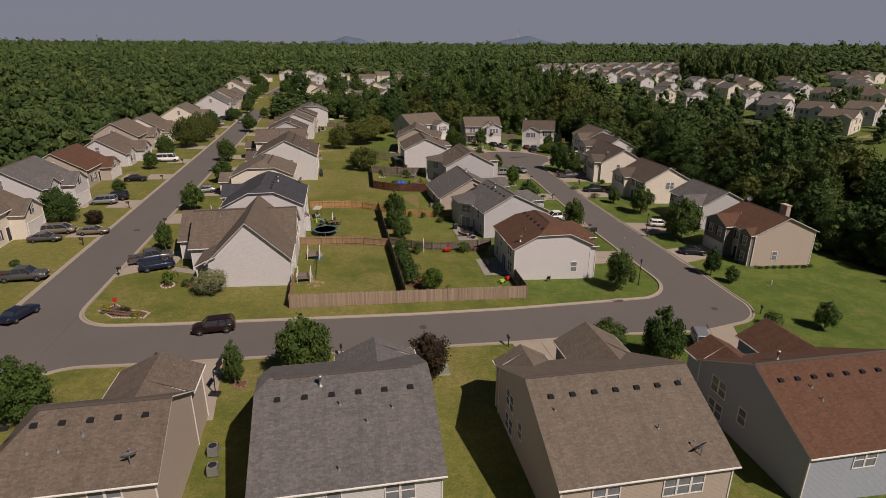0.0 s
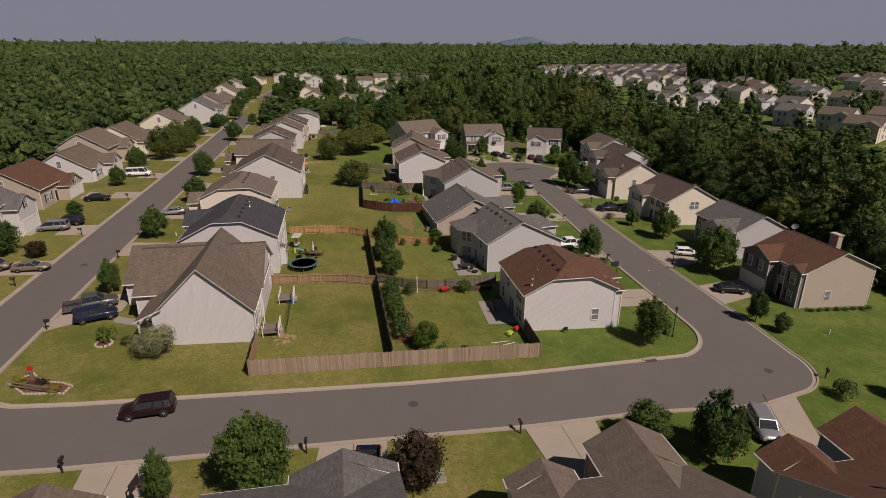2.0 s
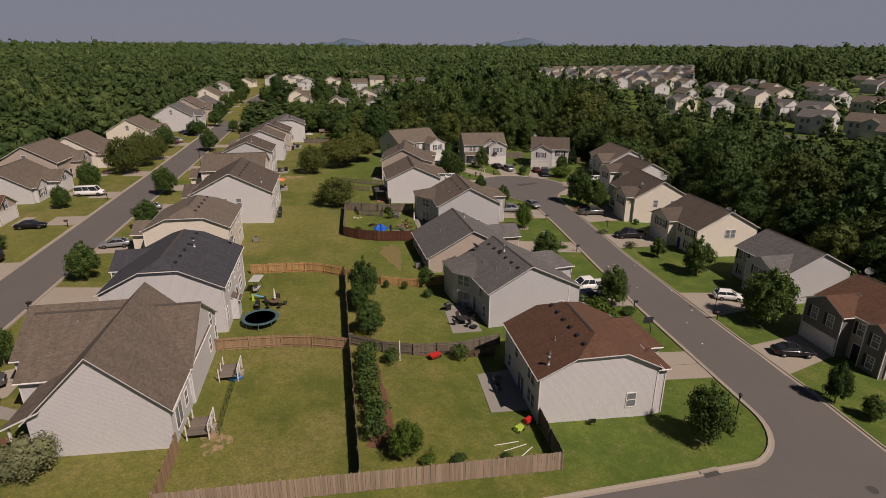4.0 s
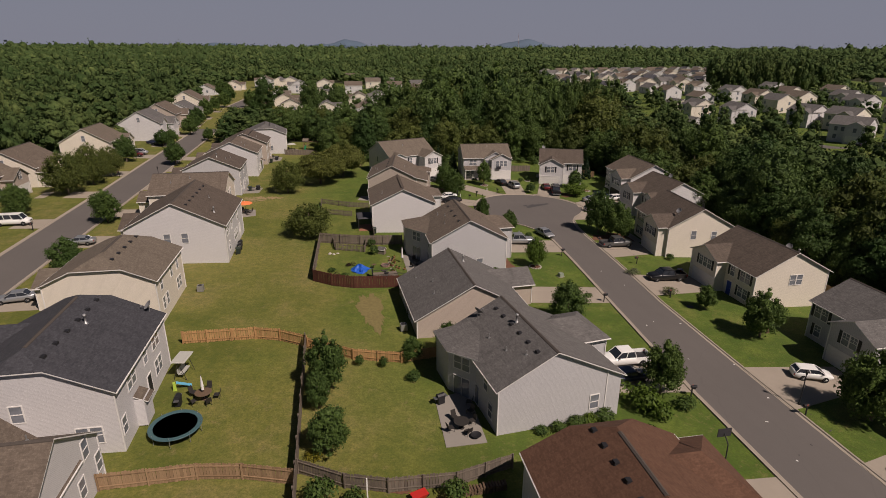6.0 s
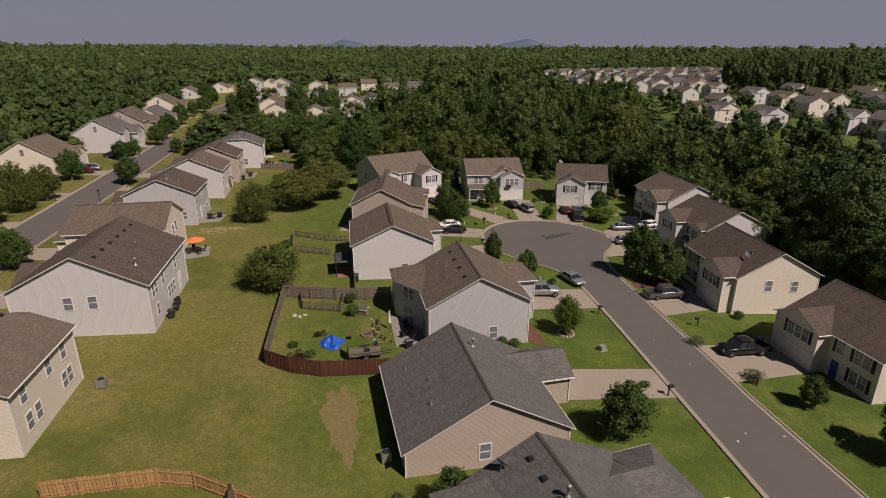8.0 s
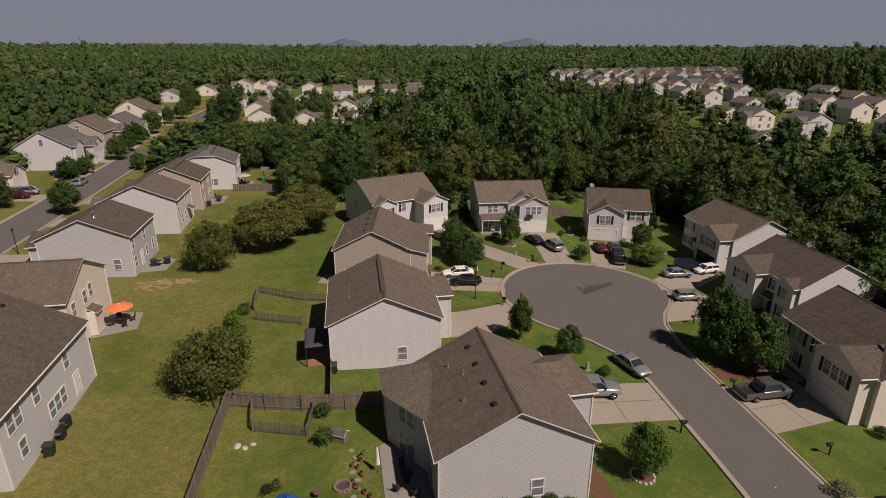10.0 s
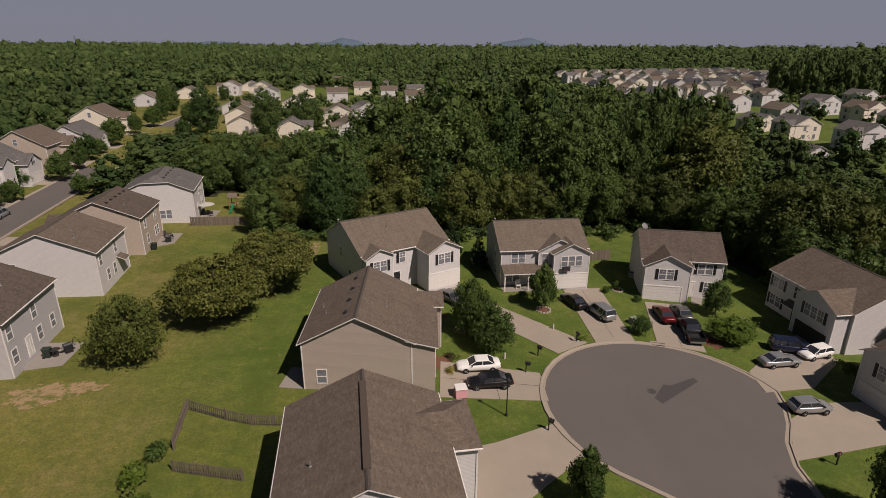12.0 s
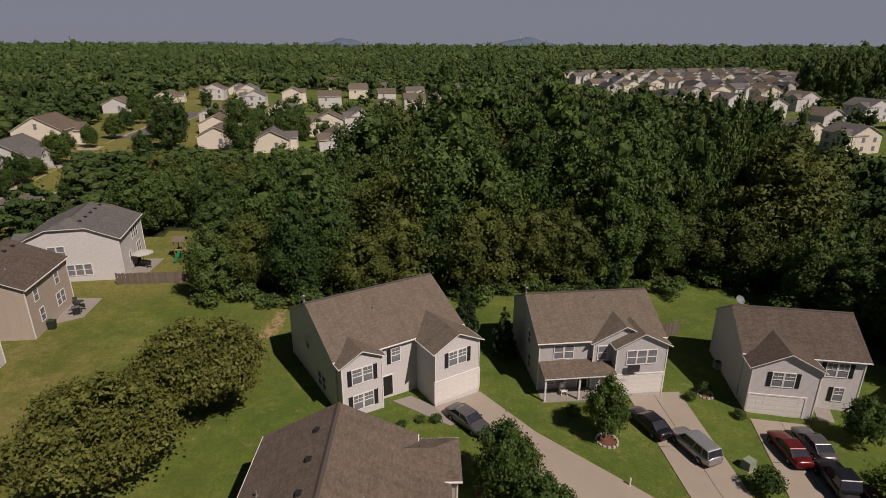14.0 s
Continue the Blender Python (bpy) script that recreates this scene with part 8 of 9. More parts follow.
# swing seat with canopy, slide, table in the garden with the trampoline
ob = thing("swing_seat", -4.9, 102.2, 80, "garden swing seat under a pale canopy", "swing seat")
stick_set(ob, "frame", "iron", [((-0.95, -0.6, 0), (-0.95, 0, 1.9)), ((-0.95, 0.6, 0), (-0.95, 0, 1.9)), ((0.95, -0.6, 0), (0.95, 0, 1.9)), ((0.95, 0.6, 0), (0.95, 0, 1.9)), ((-0.95, 0, 1.9), (0.95, 0, 1.9))], 0.03)
ob_from("canopy", Shape().box(-1.1, 1.1, -0.7, 0.7, 1.92, 2.04, top=0.1), M["canvas_grey"], ob)
ob_from("seat", Shape().box(-0.8, 0.8, -0.25, 0.25, 0.45, 0.55), M["canvas_grey"], ob)
ob_from("backrest", Shape().box(-0.8, 0.8, 0.2, 0.3, 0.55, 1.0), M["canvas_grey"], ob)
ob = thing("toy_slide", -4.4, 99.8, 20, "small blue plastic slide for children", "slide")
ob_from("chute", Shape().loft([[(-0.6, -0.2, 0.75), (-0.6, 0.2, 0.75), (-0.6, 0.2, 0.82), (-0.6, -0.2, 0.82)], [(0.7, -0.2, 0.1), (0.7, 0.2, 0.1), (0.7, 0.2, 0.17), (0.7, -0.2, 0.17)]]), M["plastic_sky"], ob)
ob_from("ladder", Shape().box(-0.95, -0.62, -0.2, 0.2, 0, 0.82, top=0.05), M["plastic_lime"], ob)
round_table(-2.2, 97.8, 0.75, "wood_brown", "round wooden garden table with folded parasol")
ob = thing("parasol", -2.2, 97.8, 0, "closed pale garden parasol above a table", "parasol")
ob_from("pole", Shape().tube((0, 0, 0), (0, 0, 2.5), 0.025), M["iron"], ob)
ob_from("folded_canopy", Shape().turned([(0.0, 0.95), (0.14, 1.0), (0.11, 1.3), (0.15, 1.35), (0.08, 2.0), (0.03, 2.45), (0.0, 2.45)], 9), M["trim"], ob)
for a in (0, 80, 150, 230, 300):
    chair(-2.2 + 1.15 * math.cos(radians(a)), 97.8 + 1.15 * math.sin(radians(a)), a - 90, "wooden garden chair round the table")

# back steps of the white gabled house
for yy, w in ((73.4, 2.4), (82.0, 2.2)):
    ob = thing("deck", -6.0 if yy < 75 else -5.0, yy, 90, "small wooden back deck with rails", "deck", "back decks")
    for k in range(9):
        ob_from("plank", fixed_mesh("deck_plank", lambda: Shape().box(-0.13, 0.13, -0.9, 0.9, 0.5, 0.54), [M["fence_old"]]), None, ob, pose(-1.1 + k * 0.28, 0, 0))
    for px in (-1.2, 0.0, 1.2):
        for py in (-0.9, 0.85):
            ob_from("post", fixed_mesh("deck_post", lambda: Shape().box(-0.045, 0.045, -0.045, 0.045, -0.3, 1.45), [M["trim"]]), None, ob, pose(px, py, 0))
    ob_from("rail", Shape().box(-1.2, 1.2, -0.93, -0.87, 1.38, 1.45), M["trim"], ob)
    for k in range(9):
        ob_from("baluster", fixed_mesh("baluster", lambda: Shape().box(-0.015, 0.015, -0.015, 0.015, 0.55, 1.4), [M["trim"]]), None, ob, pose(-1.1 + k * 0.275, -0.9, 0))
    ob_from("step", Shape().box(-0.5, 0.5, -1.25, -0.92, -0.2, 0.28), M["concrete"], ob)
ob = thing("dog_run", -4.4, 76.6, 90, "low dark green wire mesh fence", "wire fence")
for k in range(8):
    ob_from("stake", fixed_mesh("wire_stake", lambda: Shape().tube((0, 0, -0.2), (0, 0, 1.1), 0.02, None, 5), [M["mesh_green"]]), None, ob, pose(-4.0 + k * 1.3, 0, 0))
stick_set(ob, "wire", "mesh_green", [((-4.0, 0, z), (5.1, 0, z)) for z in (0.15, 0.4, 0.65, 0.9, 1.08)], 0.012)


# the yard with the red fence
def tarp(x, y):
    g = np.random.default_rng(4)
    s = Shape()
    n, rings = 22, []
    for i, (r, z) in enumerate(((1.35, 0.02), (1.2, 0.16), (0.95, 0.42), (0.7, 0.58), (0.4, 0.78), (0.12, 0.9))):
        rings.append([(r * (1 + 0.16 * math.sin(3 * a + i) + 0.08 * g.normal()) * math.cos(a), r * (1 + 0.16 * math.sin(4 * a) + 0.08 * g.normal()) * math.sin(a), z * (1 + 0.2 * math.sin(5 * a + 1))) for a in [2 * math.pi * k / n for k in range(n)]])
    s.loft(rings)
    tagged(ob_from("tarpaulin", s, M["tarp_blue"], None, pose(x, y, gz(x, y)), soft=False), "crumpled bright blue tarpaulin over a heap", "tarpaulin")


tarp(13.3, 128.6)
ob = thing("trailer", 16.8, 125.6, 2, "open utility trailer with wooden floor", "trailer")
for k in range(9):
    ob_from("plank", fixed_mesh("trailer_plank", lambda: Shape().box(-1.7, 1.7, -0.085, 0.085, 0.52, 0.56), [M["fence_old"]]), None, ob, pose(0, -0.76 + k * 0.19, 0))
stick_set(ob, "frame", "iron", [((-1.75, -0.9, 0.5), (1.75, -0.9, 0.5)), ((-1.75, 0.9, 0.5), (1.75, 0.9, 0.5)), ((-1.75, -0.9, 0.5), (-1.75, 0.9, 0.5)), ((1.75, -0.9, 0.5), (1.75, 0.9, 0.5)), ((-1.75, 0.9, 0.85), (1.75, 0.9, 0.85)), ((-1.75, -0.9, 0.85), (1.75, -0.9, 0.85)), ((1.75, 0.3, 0.5), (2.9, 0, 0.45)), ((1.75, -0.3, 0.5), (2.9, 0, 0.45))], 0.035)
ob_from("ramp_gate", Shape().box(-1.85, -1.8, -0.85, 0.85, 0.5, 1.7), M["iron"], ob)
for s_ in (-1, 1):
    w = ob_from("wheel", wheel_meshes()[0], None, ob, pose(0, s_ * 1.0, 0.34, -90 * s_))
    ob_from("rim", wheel_meshes()[1], None, w)
    ob_from("mudguard", Shape().box(-0.5, 0.5, s_ * 1.0 - 0.13, s_ * 1.0 + 0.13, 0.7, 0.75, top=0.03), M["iron"], ob)
ob = thing("spare_tyre", 17.0, 125.8, 0, "old tyre lying on the trailer", "tyre", "", 0.57)
ob_from("tyre_ring", Shape().turned([(0.2, 0.0), (0.33, 0.02), (0.34, 0.12), (0.2, 0.16)], 18), M["rubber"], ob)
ob = thing("stone_fire_ring", 17.2, 130.2, 0, "ring of brown stones round a fire pit", "fire pit")
for k in range(14):
    a = 2 * math.pi * k / 14
    ob_from("stone", fixed_mesh("ring_stone", lambda: Shape().box(-0.12, 0.12, -0.14, 0.14, -0.05, 0.24, top=0.03), [M["stone_brown"]]), None, ob, pose(0.6 * math.cos(a), 0.6 * math.sin(a), 0, 0, 0, math.degrees(a)))
ob_from("ash", Shape().turned([(0.52, 0.0), (0.5, 0.06), (0.0, 0.05)], 16), M["tar"], ob)
ob = thing("dog_kennel", 17.1, 135.6, 60, "small grey wooden dog kennel", "kennel")
ws, rs, _ = gable(-0.4, 0.4, -0.55, 0.55, -0.05, 0.7, 0.9, "y", 0.08)
ob_from("wall", ws, M["fence_old"], ob)
ob_from("roof", rs, [M["roof_grey"], M["trim"]], ob, uv=True)
ob = thing("bird_bath", 15.4, 129.4, 0, "small round garden table with a plant pot", "table")
ob_from("tabletop", Shape().turned([(0.32, 0.55), (0.32, 0.6), (0, 0.6)], 14), M["wood_brown"], ob)
ob_from("pedestal", Shape().tube((0, 0, 0), (0, 0, 0.56), 0.06), M["wood_brown"], ob)
ob = thing("closed_parasol", 19.9, 131.4, 0, "closed white garden parasol", "parasol")
ob_from("pole", Shape().tube((0, 0, 0), (0, 0, 2.6), 0.025), M["iron"], ob)
ob_from("folded_canopy", Shape().turned([(0.0, 0.8), (0.2, 0.85), (0.14, 1.5), (0.1, 2.2), (0.0, 2.55)], 9), M["trim"], ob)
r = random.Random(8)
for k in range(16):
    x, y = 18.8 + r.uniform(-0.9, 1.1), 127.2 + k * 0.42 + r.uniform(-0.2, 0.2)
    ob = thing("flower_pot", x, y, 0, "small clay pot with a green plant", "flower pot", "flower pots")
    ob_from("pot", fixed_mesh("pot", lambda: Shape().turned([(0.11, 0), (0.16, 0.24), (0.17, 0.26), (0.13, 0.25), (0, 0.22)], 12), [M["clay"]]), None, ob)
    ob_from("plant", SHRUBS["green" if k % 3 else "gold"], None, ob, pose(0, 0, 0.2) @ Matrix.Diagonal((0.2, 0.2, 0.25, 1)))
for k in range(9):
    x, y = 18.2 + 0.25 * math.sin(k * 2.2), 127.4 + k * 0.85
    s = Shape().turned([(0.26, -0.05), (0.27, 0.03), (0.0, 0.035)], 9)
    tagged(ob_from("stepping_stone", s, M["patio"], None, pose(x, y, gz(x, y), 0, 0, k * 40) @ Matrix.Diagonal((1.0, 0.8, 1, 1))), "flat pale stepping stone in the grass", "stone", "stepping stones")
for x, y, s_ in ((8.9, 135.8, 0.5), (9.5, 135.5, 0.4), (10.1, 135.9, 0.35)):
    sh = Shape().turned([(0.5, -0.1), (0.62, 0.12), (0.45, 0.35), (0.2, 0.45), (0, 0.46)], 9)
    tagged(ob_from("rock", sh, M["stone_pale"], None, pose(x, y, gz(x, y), 0, 0, x * 60) @ Matrix.Diagonal((s_, s_ * 1.3, s_, 1))), "pale garden rock lying on the grass", "rock", "garden rocks")

# gazebo beside the white house
ob = thing("gazebo", 15.2, 149.4, 3, "dark metal gazebo frame with an awning", "gazebo")
for px in (-1.4, 1.2):
    for py in (-2.0, 2.0):
        ob_from("post", fixed_mesh("gazebo_post", lambda: Shape().box(-0.04, 0.04, -0.04, 0.04, -0.2, 2.3), [M["iron"]]), None, ob, pose(px, py, 0))
ob_from("canopy", Shape().box(-1.5, 1.3, -2.1, 2.1, 2.3, 2.42, top=0.25), M["canvas_dark"], ob)
ob_from("floor_mat", Shape().box(-1.3, 1.1, -1.9, 1.9, 0.0, 0.06), M["clay"], ob)

# play set behind the far white house
ob = thing("play_set", 1.0, 230.6, -10, "wooden play tower with green slide and swings", "play set")
for px in (-0.7, 0.7):
    for py in (-0.7, 0.7):
        ob_from("post", fixed_mesh("play_post", lambda: Shape().box(-0.06, 0.06, -0.06, 0.06, -0.2, 2.6), [M["fence_mid"]]), None, ob, pose(px, py, 0))
ob_from("floor_deck", Shape().box(-0.75, 0.75, -0.75, 0.75, 1.2, 1.28), M["fence_mid"], ob)
ws, rs, _ = gable(-0.75, 0.75, -0.75, 0.75, 2.55, 2.6, 0.8, "x", 0.15)
ob_from("roof", rs, [M["fence_old"], M["fence_old"]], ob)
ob_from("slide", Shape().loft([[(-0.25, -0.75, 1.2), (0.25, -0.75, 1.2), (0.25, -0.75, 1.32), (-0.25, -0.75, 1.32)], [(-0.25, -1.6, 0.6), (0.25, -1.6, 0.6), (0.25, -1.6, 0.7), (-0.25, -1.6, 0.7)], [(-0.25, -2.6, 0.12), (0.25, -2.6, 0.12), (0.25, -2.6, 0.22), (-0.25, -2.6, 0.22)]]), M["slide_green"], ob)
ob_from("swing_beam", Shape().tube((0.7, 0, 2.4), (3.6, 0, 2.4), 0.06).tube((3.6, 0, 2.4), (3.9, -0.9, 0), 0.05).tube((3.6, 0, 2.4), (3.9, 0.9, 0), 0.05), M["fence_mid"], ob)

# corner bed with split rail and the stop sign
ob = thing("stop_sign", -27.4, 66.4, 10, "red octagonal stop sign on a wooden post", "sign")
ob_from("post", Shape().box(-0.05, 0.05, -0.05, 0.05, -0.2, 1.1), M["galv"], ob)
n8 = [(0.36 * math.cos(radians(22.5 + 45 * i)), 0.36 * math.sin(radians(22.5 + 45 * i))) for i in range(8)]
ob_from("plate", Shape().loft([[(0.8 * c, -0.08, 0.98 + 0.8 * s_) for c, s_ in n8], [(0.8 * c, -0.06, 0.98 + 0.8 * s_) for c, s_ in n8]]), M["sign_red"], ob)
slab("corner_bed", [(-28.9, 65.4), (-26.8, 63.5), (-23.4, 63.2), (-23.2, 64.4), (-24.2, 65.0), (-26.0, 65.4), (-27.6, 67.0)], "mulch", 0.03, "mulched corner bed edged with stones", "garden bed")
ob = thing("split_rail", -26.2, 63.9, -4, "grey split-rail fence in the corner bed", "fence")
stick_set(ob, "rail", "fence_old", [((-2.3, 0.6, 0.7), (2.6, -0.4, 0.4)), ((-2.3, 0.6, 0.4), (2.4, -0.6, 0.1))], 0.06)
stick_set(ob, "post", "fence_old", [((-0.6, 0.2, -0.2), (-0.6, 0.2, 0.95))], 0.08)
edge = ((-28.9, 65.4), (-26.8, 63.5), (-23.4, 63.2), (-23.2, 64.4), (-24.2, 65.0), (-26.0, 65.4), (-27.6, 67.0), (-28.9, 65.4))
for (x0, y0), (x1, y1) in zip(edge, edge[1:]):
    n = max(1, int(math.hypot(x1 - x0, y1 - y0) / 0.32))
    for i in range(n):
        x, y = x0 + (x1 - x0) * i / n, y0 + (y1 - y0) * i / n
        tagged(ob_from("edging_stone", fixed_mesh("edging_stone", lambda: Shape().box(-0.15, 0.15, -0.09, 0.09, -0.1, 0.12, top=0.03), [M["stone_pale"]]), None, None, pose(x, y, gz(x, y) + 0.02, 0, 0, math.degrees(math.atan2(y1 - y0, x1 - x0)))), "pale concrete edging stone of a garden bed", "edging stone", "edging stones")

# rings of stones round trees
for cx, cy, rr, mat in ((40.4, 128.3, 0.9, "stone_pale"), (-23.2, 72.4, 0.8, "stone_pale"), (34.2, 178.6, 0.8, "stone_brown"), (46.0, 182.9, 0.9, "stone_pale"), (70.6, 177.4, 0.9, "stone_pale"), (59.0, 188.2, 0.7, "stone_pale"), (-10.6, 48.2, 0.6, "stone_brown")):
    ob = thing("tree_ring", cx, cy, 0, "ring of edging stones round a planted bed", "edging", "tree rings")
    n = int(rr * 16)
    for k in range(n):
        a = 2 * math.pi * k / n
        ob_from("stone", fixed_mesh("ring_stone_" + mat, lambda: Shape().box(-0.1, 0.1, -0.15, 0.15, -0.1, 0.16, top=0.03), [M[mat]]), None, ob, pose(rr * math.cos(a), rr * math.sin(a), 0, 0, 0, math.degrees(a)))
    ob_from("mulch_bed", Shape().turned([(rr - 0.05, -0.1), (rr - 0.08, 0.05), (0.0, 0.08)], 20), M["mulch"], ob)

# air conditioners, wood pile, wheelbarrow, odds and ends by the walls
for x, y, rz in ((-10.8, 36.4, 0), (63.4, 192.6, -16), (17.6, 109.4, 8), (-7.6, 122.6, 0), (35.6, 86.0, 0), (-11.2, 38.6, 0), (84.0, 162.6, 0)):
    ob = thing("air_conditioner", x, y, rz, "grey box-shaped outdoor air conditioner unit", "air conditioner", "air conditioners")
    ob_from("casing", fixed_mesh("ac_case", lambda: Shape().box(-0.4, 0.4, -0.4, 0.4, 0.08, 0.85, top=0.03), [M["galv"]]), None, ob)
    ob_from("fan_grille", fixed_mesh("ac_fan", lambda: Shape().turned([(0.32, 0.85), (0.3, 0.88), (0.1, 0.89), (0.0, 0.89)], 14), [M["black"]]), None, ob)
ob = thing("wood_pile", 20.6, 83.2, 2, "stack of split firewood along a fence", "wood pile")
r = random.Random(2)
for k in range(48):
    lx, lz = -1.8 + (k % 16) * 0.24 + r.uniform(-0.03, 0.03), 0.1 + (k // 16) * 0.2
    ob_from("log", fixed_mesh("log", lambda: Shape().tube((0, -0.3, 0), (0, 0.3, 0), 0.11, 0.1, 7), [M["wood_brown"]]), None, ob, pose(lx, r.uniform(-0.06, 0.06), lz, 0, 0, r.uniform(-6, 6)))
ob = thing("wheelbarrow", 15.8, 83.0, 20, "red wheelbarrow tipped beside a fence", "wheelbarrow")
ob_from("tray", Shape().loft([[(-0.5, -0.3, 0.25), (0.4, -0.25, 0.25), (0.4, 0.25, 0.25), (-0.5, 0.3, 0.25)], [(-0.65, -0.4, 0.6), (0.6, -0.36, 0.6), (0.6, 0.36, 0.6), (-0.65, 0.4, 0.6)]]), M["sign_red"], ob)
ob_from("wheel", Shape().tube((0.6, -0.05, 0.2), (0.6, 0.05, 0.2), 0.2, None, 12), M["rubber"], ob)
ob = thing("clothes_post", 12.0, 83.0, 0, "white post standing in the garden", "post")
ob_from("pole", Shape().box(-0.05, 0.05, -0.05, 0.05, -0.2, 2.4), M["trim"], ob)
ob = thing("packing_crate", 31.4, 165.6, 0, "pink and white plastic play crate", "crate")
ob_from("body", Shape().box(-0.55, 0.55, -0.5, 0.5, 0.05, 1.0, top=0.02), M["plastic_pink"], ob)
ob_from("lid", Shape().box(-0.6, 0.6, -0.55, 0.55, 1.0, 1.08, top=0.05), M["trim"], ob)
for x, y, mat, lab in ((22.4, 71.2, "sign_red", "red toy ride-on car by a fence"), (21.2, 70.2, "plastic_lime", "lime green toy car by a fence")):
    ob = thing("toy_car", x, y, 30, lab, "toy", "toys")
    ob_from("body", Shape().box(-0.45, 0.45, -0.28, 0.28, 0.12, 0.5, top=0.08), M[mat], ob)
    for px in (-0.3, 0.3):
        for py in (-0.28, 0.28):
            ob_from("wheel", fixed_mesh("toy_wheel", lambda: Shape().tube((0, -0.04, 0), (0, 0.04, 0), 0.13, None, 10), [M["rubber"]]), None, ob, pose(px, py, 0.13))
for k, (x, y, a) in enumerate(((19.6, 68.6, 4), (20.2, 68.0, 14), (20.8, 67.2, 38))):
    s = Shape().box(-1.1, 1.1, -0.03, 0.03, 0.0, 0.05)
    tagged(ob_from("timber", s, M["trim"], None, pose(x, y, gz(x, y) + 0.02, 0, 0, a)), "long white timber lying on the grass", "timber", "loose timbers")
ob = thing("garden_bench", 62.4, 105.2, 100, "wooden bench on a shaded lawn", "bench")
ob_from("seat", Shape().box(-0.8, 0.8, -0.25, 0.25, 0.4, 0.46), M["wood_brown"], ob)
ob_from("backrest", Shape().box(-0.8, 0.8, 0.22, 0.3, 0.5, 0.95), M["wood_brown"], ob)
for px in (-0.7, 0.7):
    ob_from("leg", Shape().box(px - 0.05, px + 0.05, -0.25, 0.3, 0, 0.5), M["wood_brown"], ob)
ob = thing("doormat_chairs", 44.8, 189.9, 0, "white rocking chair on a porch", "chair", "", 0.1)
ob_from("seat", Shape().box(-0.3, 0.3, -0.3, 0.3, 0.4, 0.46), M["trim"], ob)
ob_from("backrest", Shape().box(-0.3, 0.3, 0.25, 0.31, 0.46, 1.15), M["trim"], ob)
for px in (-0.28, 0.28):
    ob_from("rocker", Shape().box(px - 0.03, px + 0.03, -0.45, 0.5, 0.0, 0.06).box(px - 0.03, px + 0.03, -0.28, -0.22, 0.06, 0.62).box(px - 0.03, px + 0.03, 0.22, 0.28, 0.06, 0.62), M["trim"], ob)
r = random.Random(12)
for k in range(22):
    x, y = r.choice((r.uniform(47, 56), r.uniform(48, 58))), r.uniform(82, 130)
    s = Shape().turned([(0.10, 0.0), (0.08, 0.012), (0.0, 0.014)], 6)
    tagged(ob_from("litter", s, M["trim"] if k % 2 else M["tar"], None, pose(x, y, gz(x, y) + 0.027, 0, 0, k * 50) @ Matrix.Diagonal((r.uniform(0.6, 2.0), r.uniform(0.5, 1.0), 1, 1))), "small scrap lying on the road", "scrap", "scraps on the road")

# ---- far estate ----
FAR_KINDS = {}


def far_house(x, y, rz, wall, roof, tall=5.4, wide=11.0, deep=9.6, near=False):
    key = (wall, roof, tall, near)
    FAR_HOMES.append((x, y))
    if key in FAR_KINDS:
        return copy_thing(FAR_KINDS[key], pose(x, y, gz(x, y) + 0.1, 0, 0, rz))
    ob = empty("far_house", pose(x, y, gz(x, y) + 0.1, 0, 0, rz), "distant two-storey house with pale siding and a shingle roof" if tall > 4 else "distant low house with pale siding and a shingle roof", "house", "houses of the far estate")
    ws, rs, _ = gable(-wide / 2, wide / 2, -deep / 2, deep / 2, -2.0, tall, 0.5, "x")
    ob_from("wall", ws, M[wall], ob)
    ob_from("roof", rs, [M[roof], M["trim"]], ob, uv=True)
    ws, rs, _ = gable(-0.2, wide / 2 - 0.1, -deep / 2 - 1.8, 0, -2.0, tall - 0.2, 0.5, "y")
    ob_from("wall", ws, M[wall], ob)
    ob_from("roof", rs, [M[roof], M["trim"]], ob, uv=True)
    pane = fixed_mesh("far_window", lambda: Shape().box(-0.5, 0.5, -0.05, 0.01, 0, 1.35), [M["glass"]])
    spots = [("f", deep / 2, -3.4, 1), ("f", deep / 2 + 1.8, 2.6, 1), ("b", deep / 2, -2.0, 1), ("l", wide / 2, 1.4, 1), ("r", wide / 2, -1.2, 1)]
    if near:
        spots += [("f", deep / 2, -1.4, 1), ("f", deep / 2, -3.4, 0), ("l", wide / 2, -2.0, 0), ("r", wide / 2, 2.6, 1), ("r", wide / 2, -1.2, 0), ("r", wide / 2, 2.6, 0)]
    for side, plane, u, upper in spots:
        if upper or tall > 4.5:
            ob_from("window", pane, None, ob, at_side(side, plane, u, tall - 2.1 if upper else 0.8))
    ob_from("garage_door", fixed_mesh("far_garage", lambda: Shape().box(-2.3, 2.3, -0.05, 0.01, 0, 2.1), [M["trim"]]), None, ob, at_side("f", deep / 2 + 1.8, 2.6, 0))
    FAR_KINDS[key] = ob
    return ob


FAR_WALLS = (("white_siding", "roof_brown"), ("cream_siding", "roof_grey"), ("white_siding", "roof_tan"), ("cream_siding", "roof_brown"), ("white_siding", "roof_grey"), ("cream_siding", "roof_tan"), ("grey_siding", "roof_char"))
r = random.Random(3)
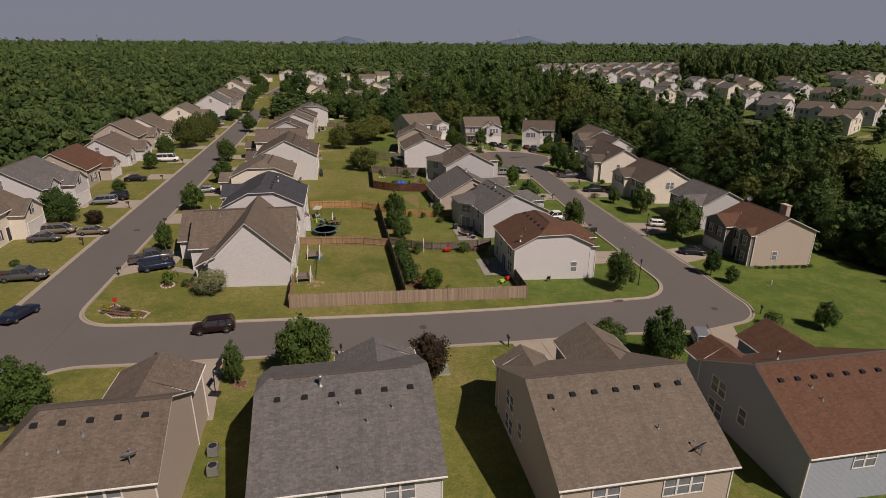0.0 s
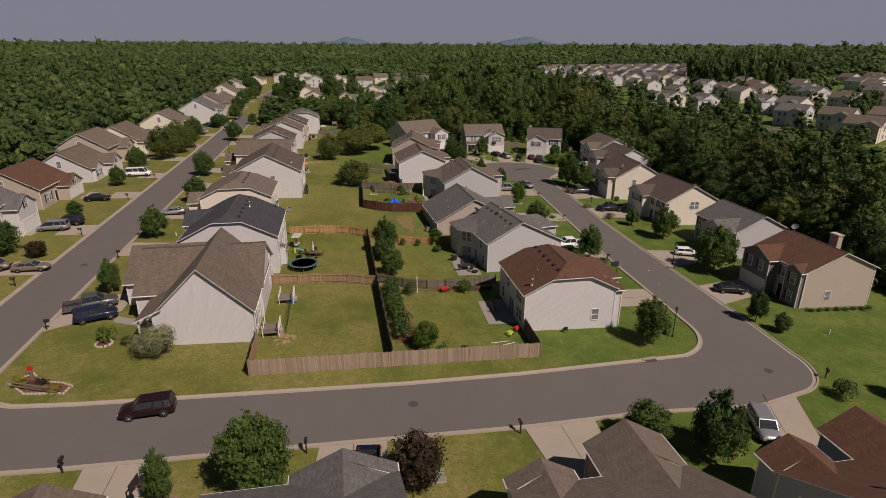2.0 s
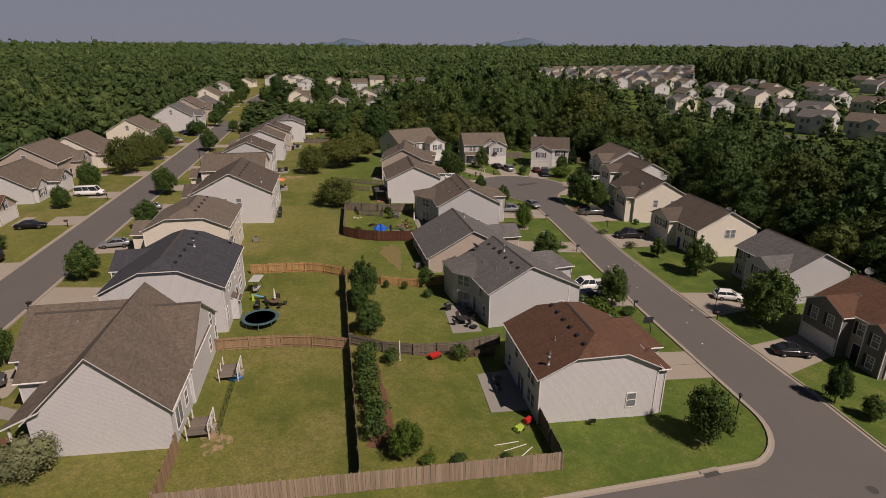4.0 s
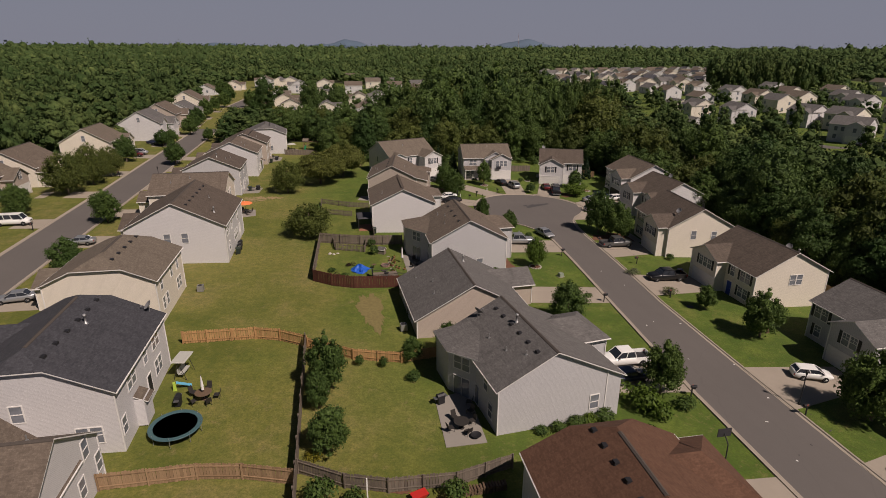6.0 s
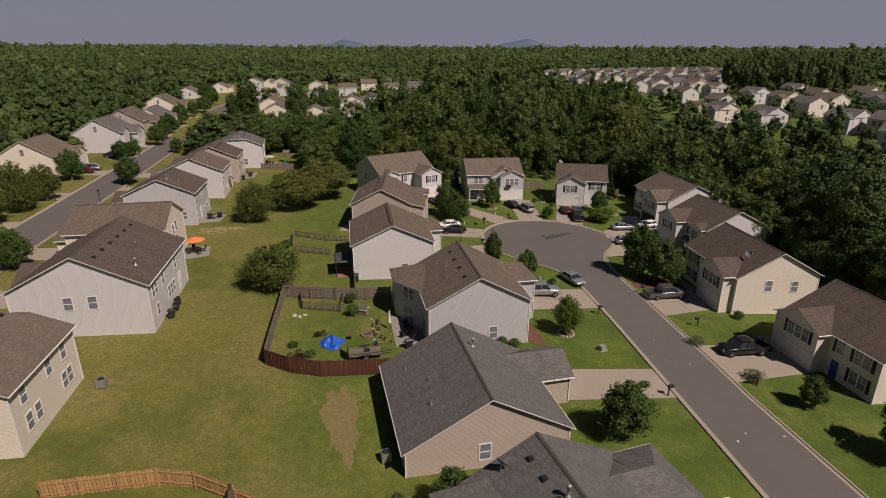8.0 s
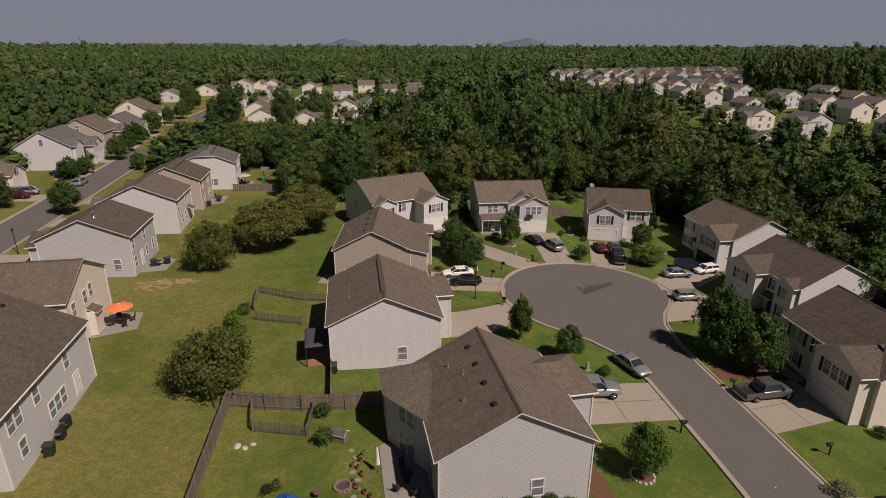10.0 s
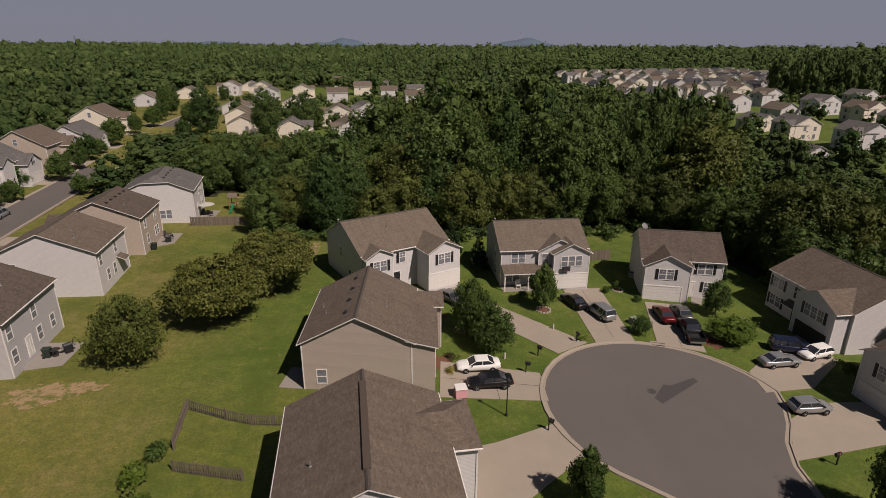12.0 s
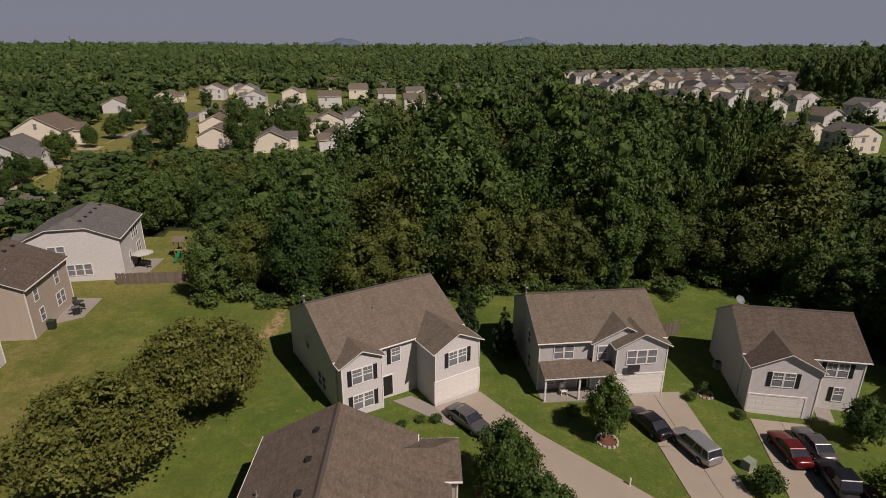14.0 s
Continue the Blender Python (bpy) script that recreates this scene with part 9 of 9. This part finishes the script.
# houses beyond the wood, in the middle distance: place, turn, storeys
for k, (x, y, a, two) in enumerate(((-36.0, 463.0, -90, 1), (-20.0, 468.0, -90, 1), (-20.0, 374.0, 90, 0), (-9.0, 319.0, 90, 0), (-12.0, 429.0, -90, 1), (3.0, 455.0, 90, 1), (22.0, 437.0, 180, 1), (6.5, 314.0, 90, 0), (25.0, 318.0, -80, 0), (22.0, 344.0, -90, 1),
                                (33.0, 358.0, -80, 1), (38.0, 492.0, 180, 1), (55.0, 500.0, 180, 0), (72.0, 497.0, 0, 1), (86.0, 478.0, 90, 1), (25.0, 560.0, 0, 1), (62.0, 562.0, 0, 0), (80.0, 558.0, 90, 0), (98.0, 506.0, 0, 1), (2.0, 396.0, 90, 0), (-62.0, 402.0, 90, 0),
                                (-53.0, 440.0, 90, 0), (40.0, 540.0, 0, 0), (48.0, 425.0, 90, 0), (64.0, 440.0, 180, 1), (-30.0, 498.0, 90, 0), (104.0, 545.0, 10, 1), (-14.0, 345.0, 90, 0))):
    w, ro = FAR_WALLS[k % 6]
    far_house(x, y, a, w, ro, 5.4 if two else 3.4, near=True)
# the estate beyond the wooded dip, ridges running north and south
for x, y, a, two in ((172.5, 288.0, -90, 1), (177.0, 267.0, -90, 1), (149.5, 258.0, -88, 0), (175.0, 309.0, -88, 0), (223.5, 366.0, -88, 1), (220.0, 330.0, -85, 1), (216.0, 305.0, -85, 1), (232.0, 398.0, -90, 1), (262.0, 352.0, -85, 1), (177.0, 418.0, -88, 1),
                     (181.0, 214.0, -62, 1), (186.0, 198.0, -62, 1), (178.0, 178.0, -62, 1), (198.0, 188.0, -62, 1), (192.0, 246.0, -80, 1), (208.0, 282.0, 92, 1), (196.0, 232.0, -75, 1), (226.0, 290.0, 92, 1), (244.0, 318.0, 92, 1), (238.0, 268.0, -85, 1),
                     (254.0, 292.0, -85, 1), (228.0, 238.0, -75, 1), (244.0, 226.0, -70, 1), (262.0, 250.0, 100, 1), (278.0, 270.0, 100, 1), (296.0, 290.0, -85, 1), (324.0, 316.0, -85, 1), (342.0, 304.0, -85, 1), (334.0, 338.0, 95, 1), (374.0, 386.0, 95, 1),
                     (392.0, 372.0, 95, 1), (360.0, 352.0, -85, 1), (278.0, 324.0, 95, 1), (410.0, 400.0, -85, 1), (425.0, 380.0, -85, 1), (208.0, 392.0, 95, 0), (196.0, 352.0, 92, 1), (200.0, 328.0, 92, 0)):
    w, ro = FAR_WALLS[r.randrange(6)]
    far_house(x, y, a, w, ro, 5.4 if two else 3.4, near=True)
for row in range(7):
    base = 404.0 + row * 30.0
    for k in range(13):
        x = 170.0 + row * 7.0 + k * 15.5 + r.uniform(-1.5, 1.5)
        y = base + 0.22 * (x - 170.0) + r.uniform(-2, 2)
        if r.random() < 0.14 or x > 400 or ((x - 290) / 52) ** 2 + ((y - 392) / 36) ** 2 < 1:
            continue
        w, ro = FAR_WALLS[r.randrange(7)]
        far_house(x, y, r.choice((-90, -84, -90, 94, 8)), w, ro)
for row in range(3):
    y0 = 352.0 + row * 72.0
    sheet("far_street", [(160, y0 + 10), (460, y0 + 76), (460, y0 + 84), (160, y0 + 18)], "asphalt", 0.03, "grey street of the far estate", "road")
for x, y, a, kind, col in ((157.0, 205.0, 30, "sedan", "white"), (152.0, 212.0, 30, "suv", "silver"), (148.0, 216.0, 30, "van", "white"), (176.0, 205.0, 30, "sedan", "black")):
    car(kind, col, x, y, a, "parked car near the far houses")
sheet("far_street", [(140, 226), (190, 190), (192, 197), (142, 233)], "asphalt", 0.03, "grey street of the far estate", "road")
patch(196, 158, 22, 7, "dirt", "bare earth building plot", 31, -20)
patch(-16, 612, 46, 30, "dirt", "dry bare field beyond the street", 32, 0)
sheet("far_street", [(-16, 556), (-8, 556), (-3, 650), (10, 720), (2, 720), (-11, 650)], "asphalt", 0.03, "grey street running up to the woods", "road")
far_woods()


# ---- hills and mast on the horizon ----
def hill(x, y, wide, high, label, seed):
    g = random.Random(seed)
    n = 24
    s = Shape()
    rings = []
    for i in range(n + 1):
        t = i / n
        h = high * (math.sin(math.pi * t) ** 0.6) * (0.80 + 0.20 * math.sin(t * 8 + seed * 2)) * (0.93 + 0.07 * math.sin(t * 23 + seed)) + g.uniform(-2, 2)
        px = x + (t - 0.5) * wide
        rings.append([(px, y - 120, 0), (px, y - 40, h * 0.7), (px, y, max(1.0, h)), (px, y + 120, 0)])
    s.loft(rings)
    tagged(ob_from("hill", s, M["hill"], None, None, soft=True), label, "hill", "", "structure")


hill(30.0, 4450.0, 560.0, 98.0, "wooded hill on the horizon, haze painted blue-grey", 1)
hill(1390.0, 4250.0, 760.0, 94.0, "long ridge on the horizon, haze painted blue-grey", 2)
hill(-680.0, 4450.0, 620.0, 72.0, "low hill on the horizon, haze painted blue-grey", 3)
mast = empty("radio_mast", pose(800.0, 2560.0, 10), "thin red and white radio mast above the woods", "mast")
for k in range(5):
    ob_from("mast_section", Shape().tube((0, 0, k * 16.0), (0, 0, k * 16.0 + 16.0), 0.5, 0.5, 6), M["trim"] if k % 2 else M["mast_red"], mast)
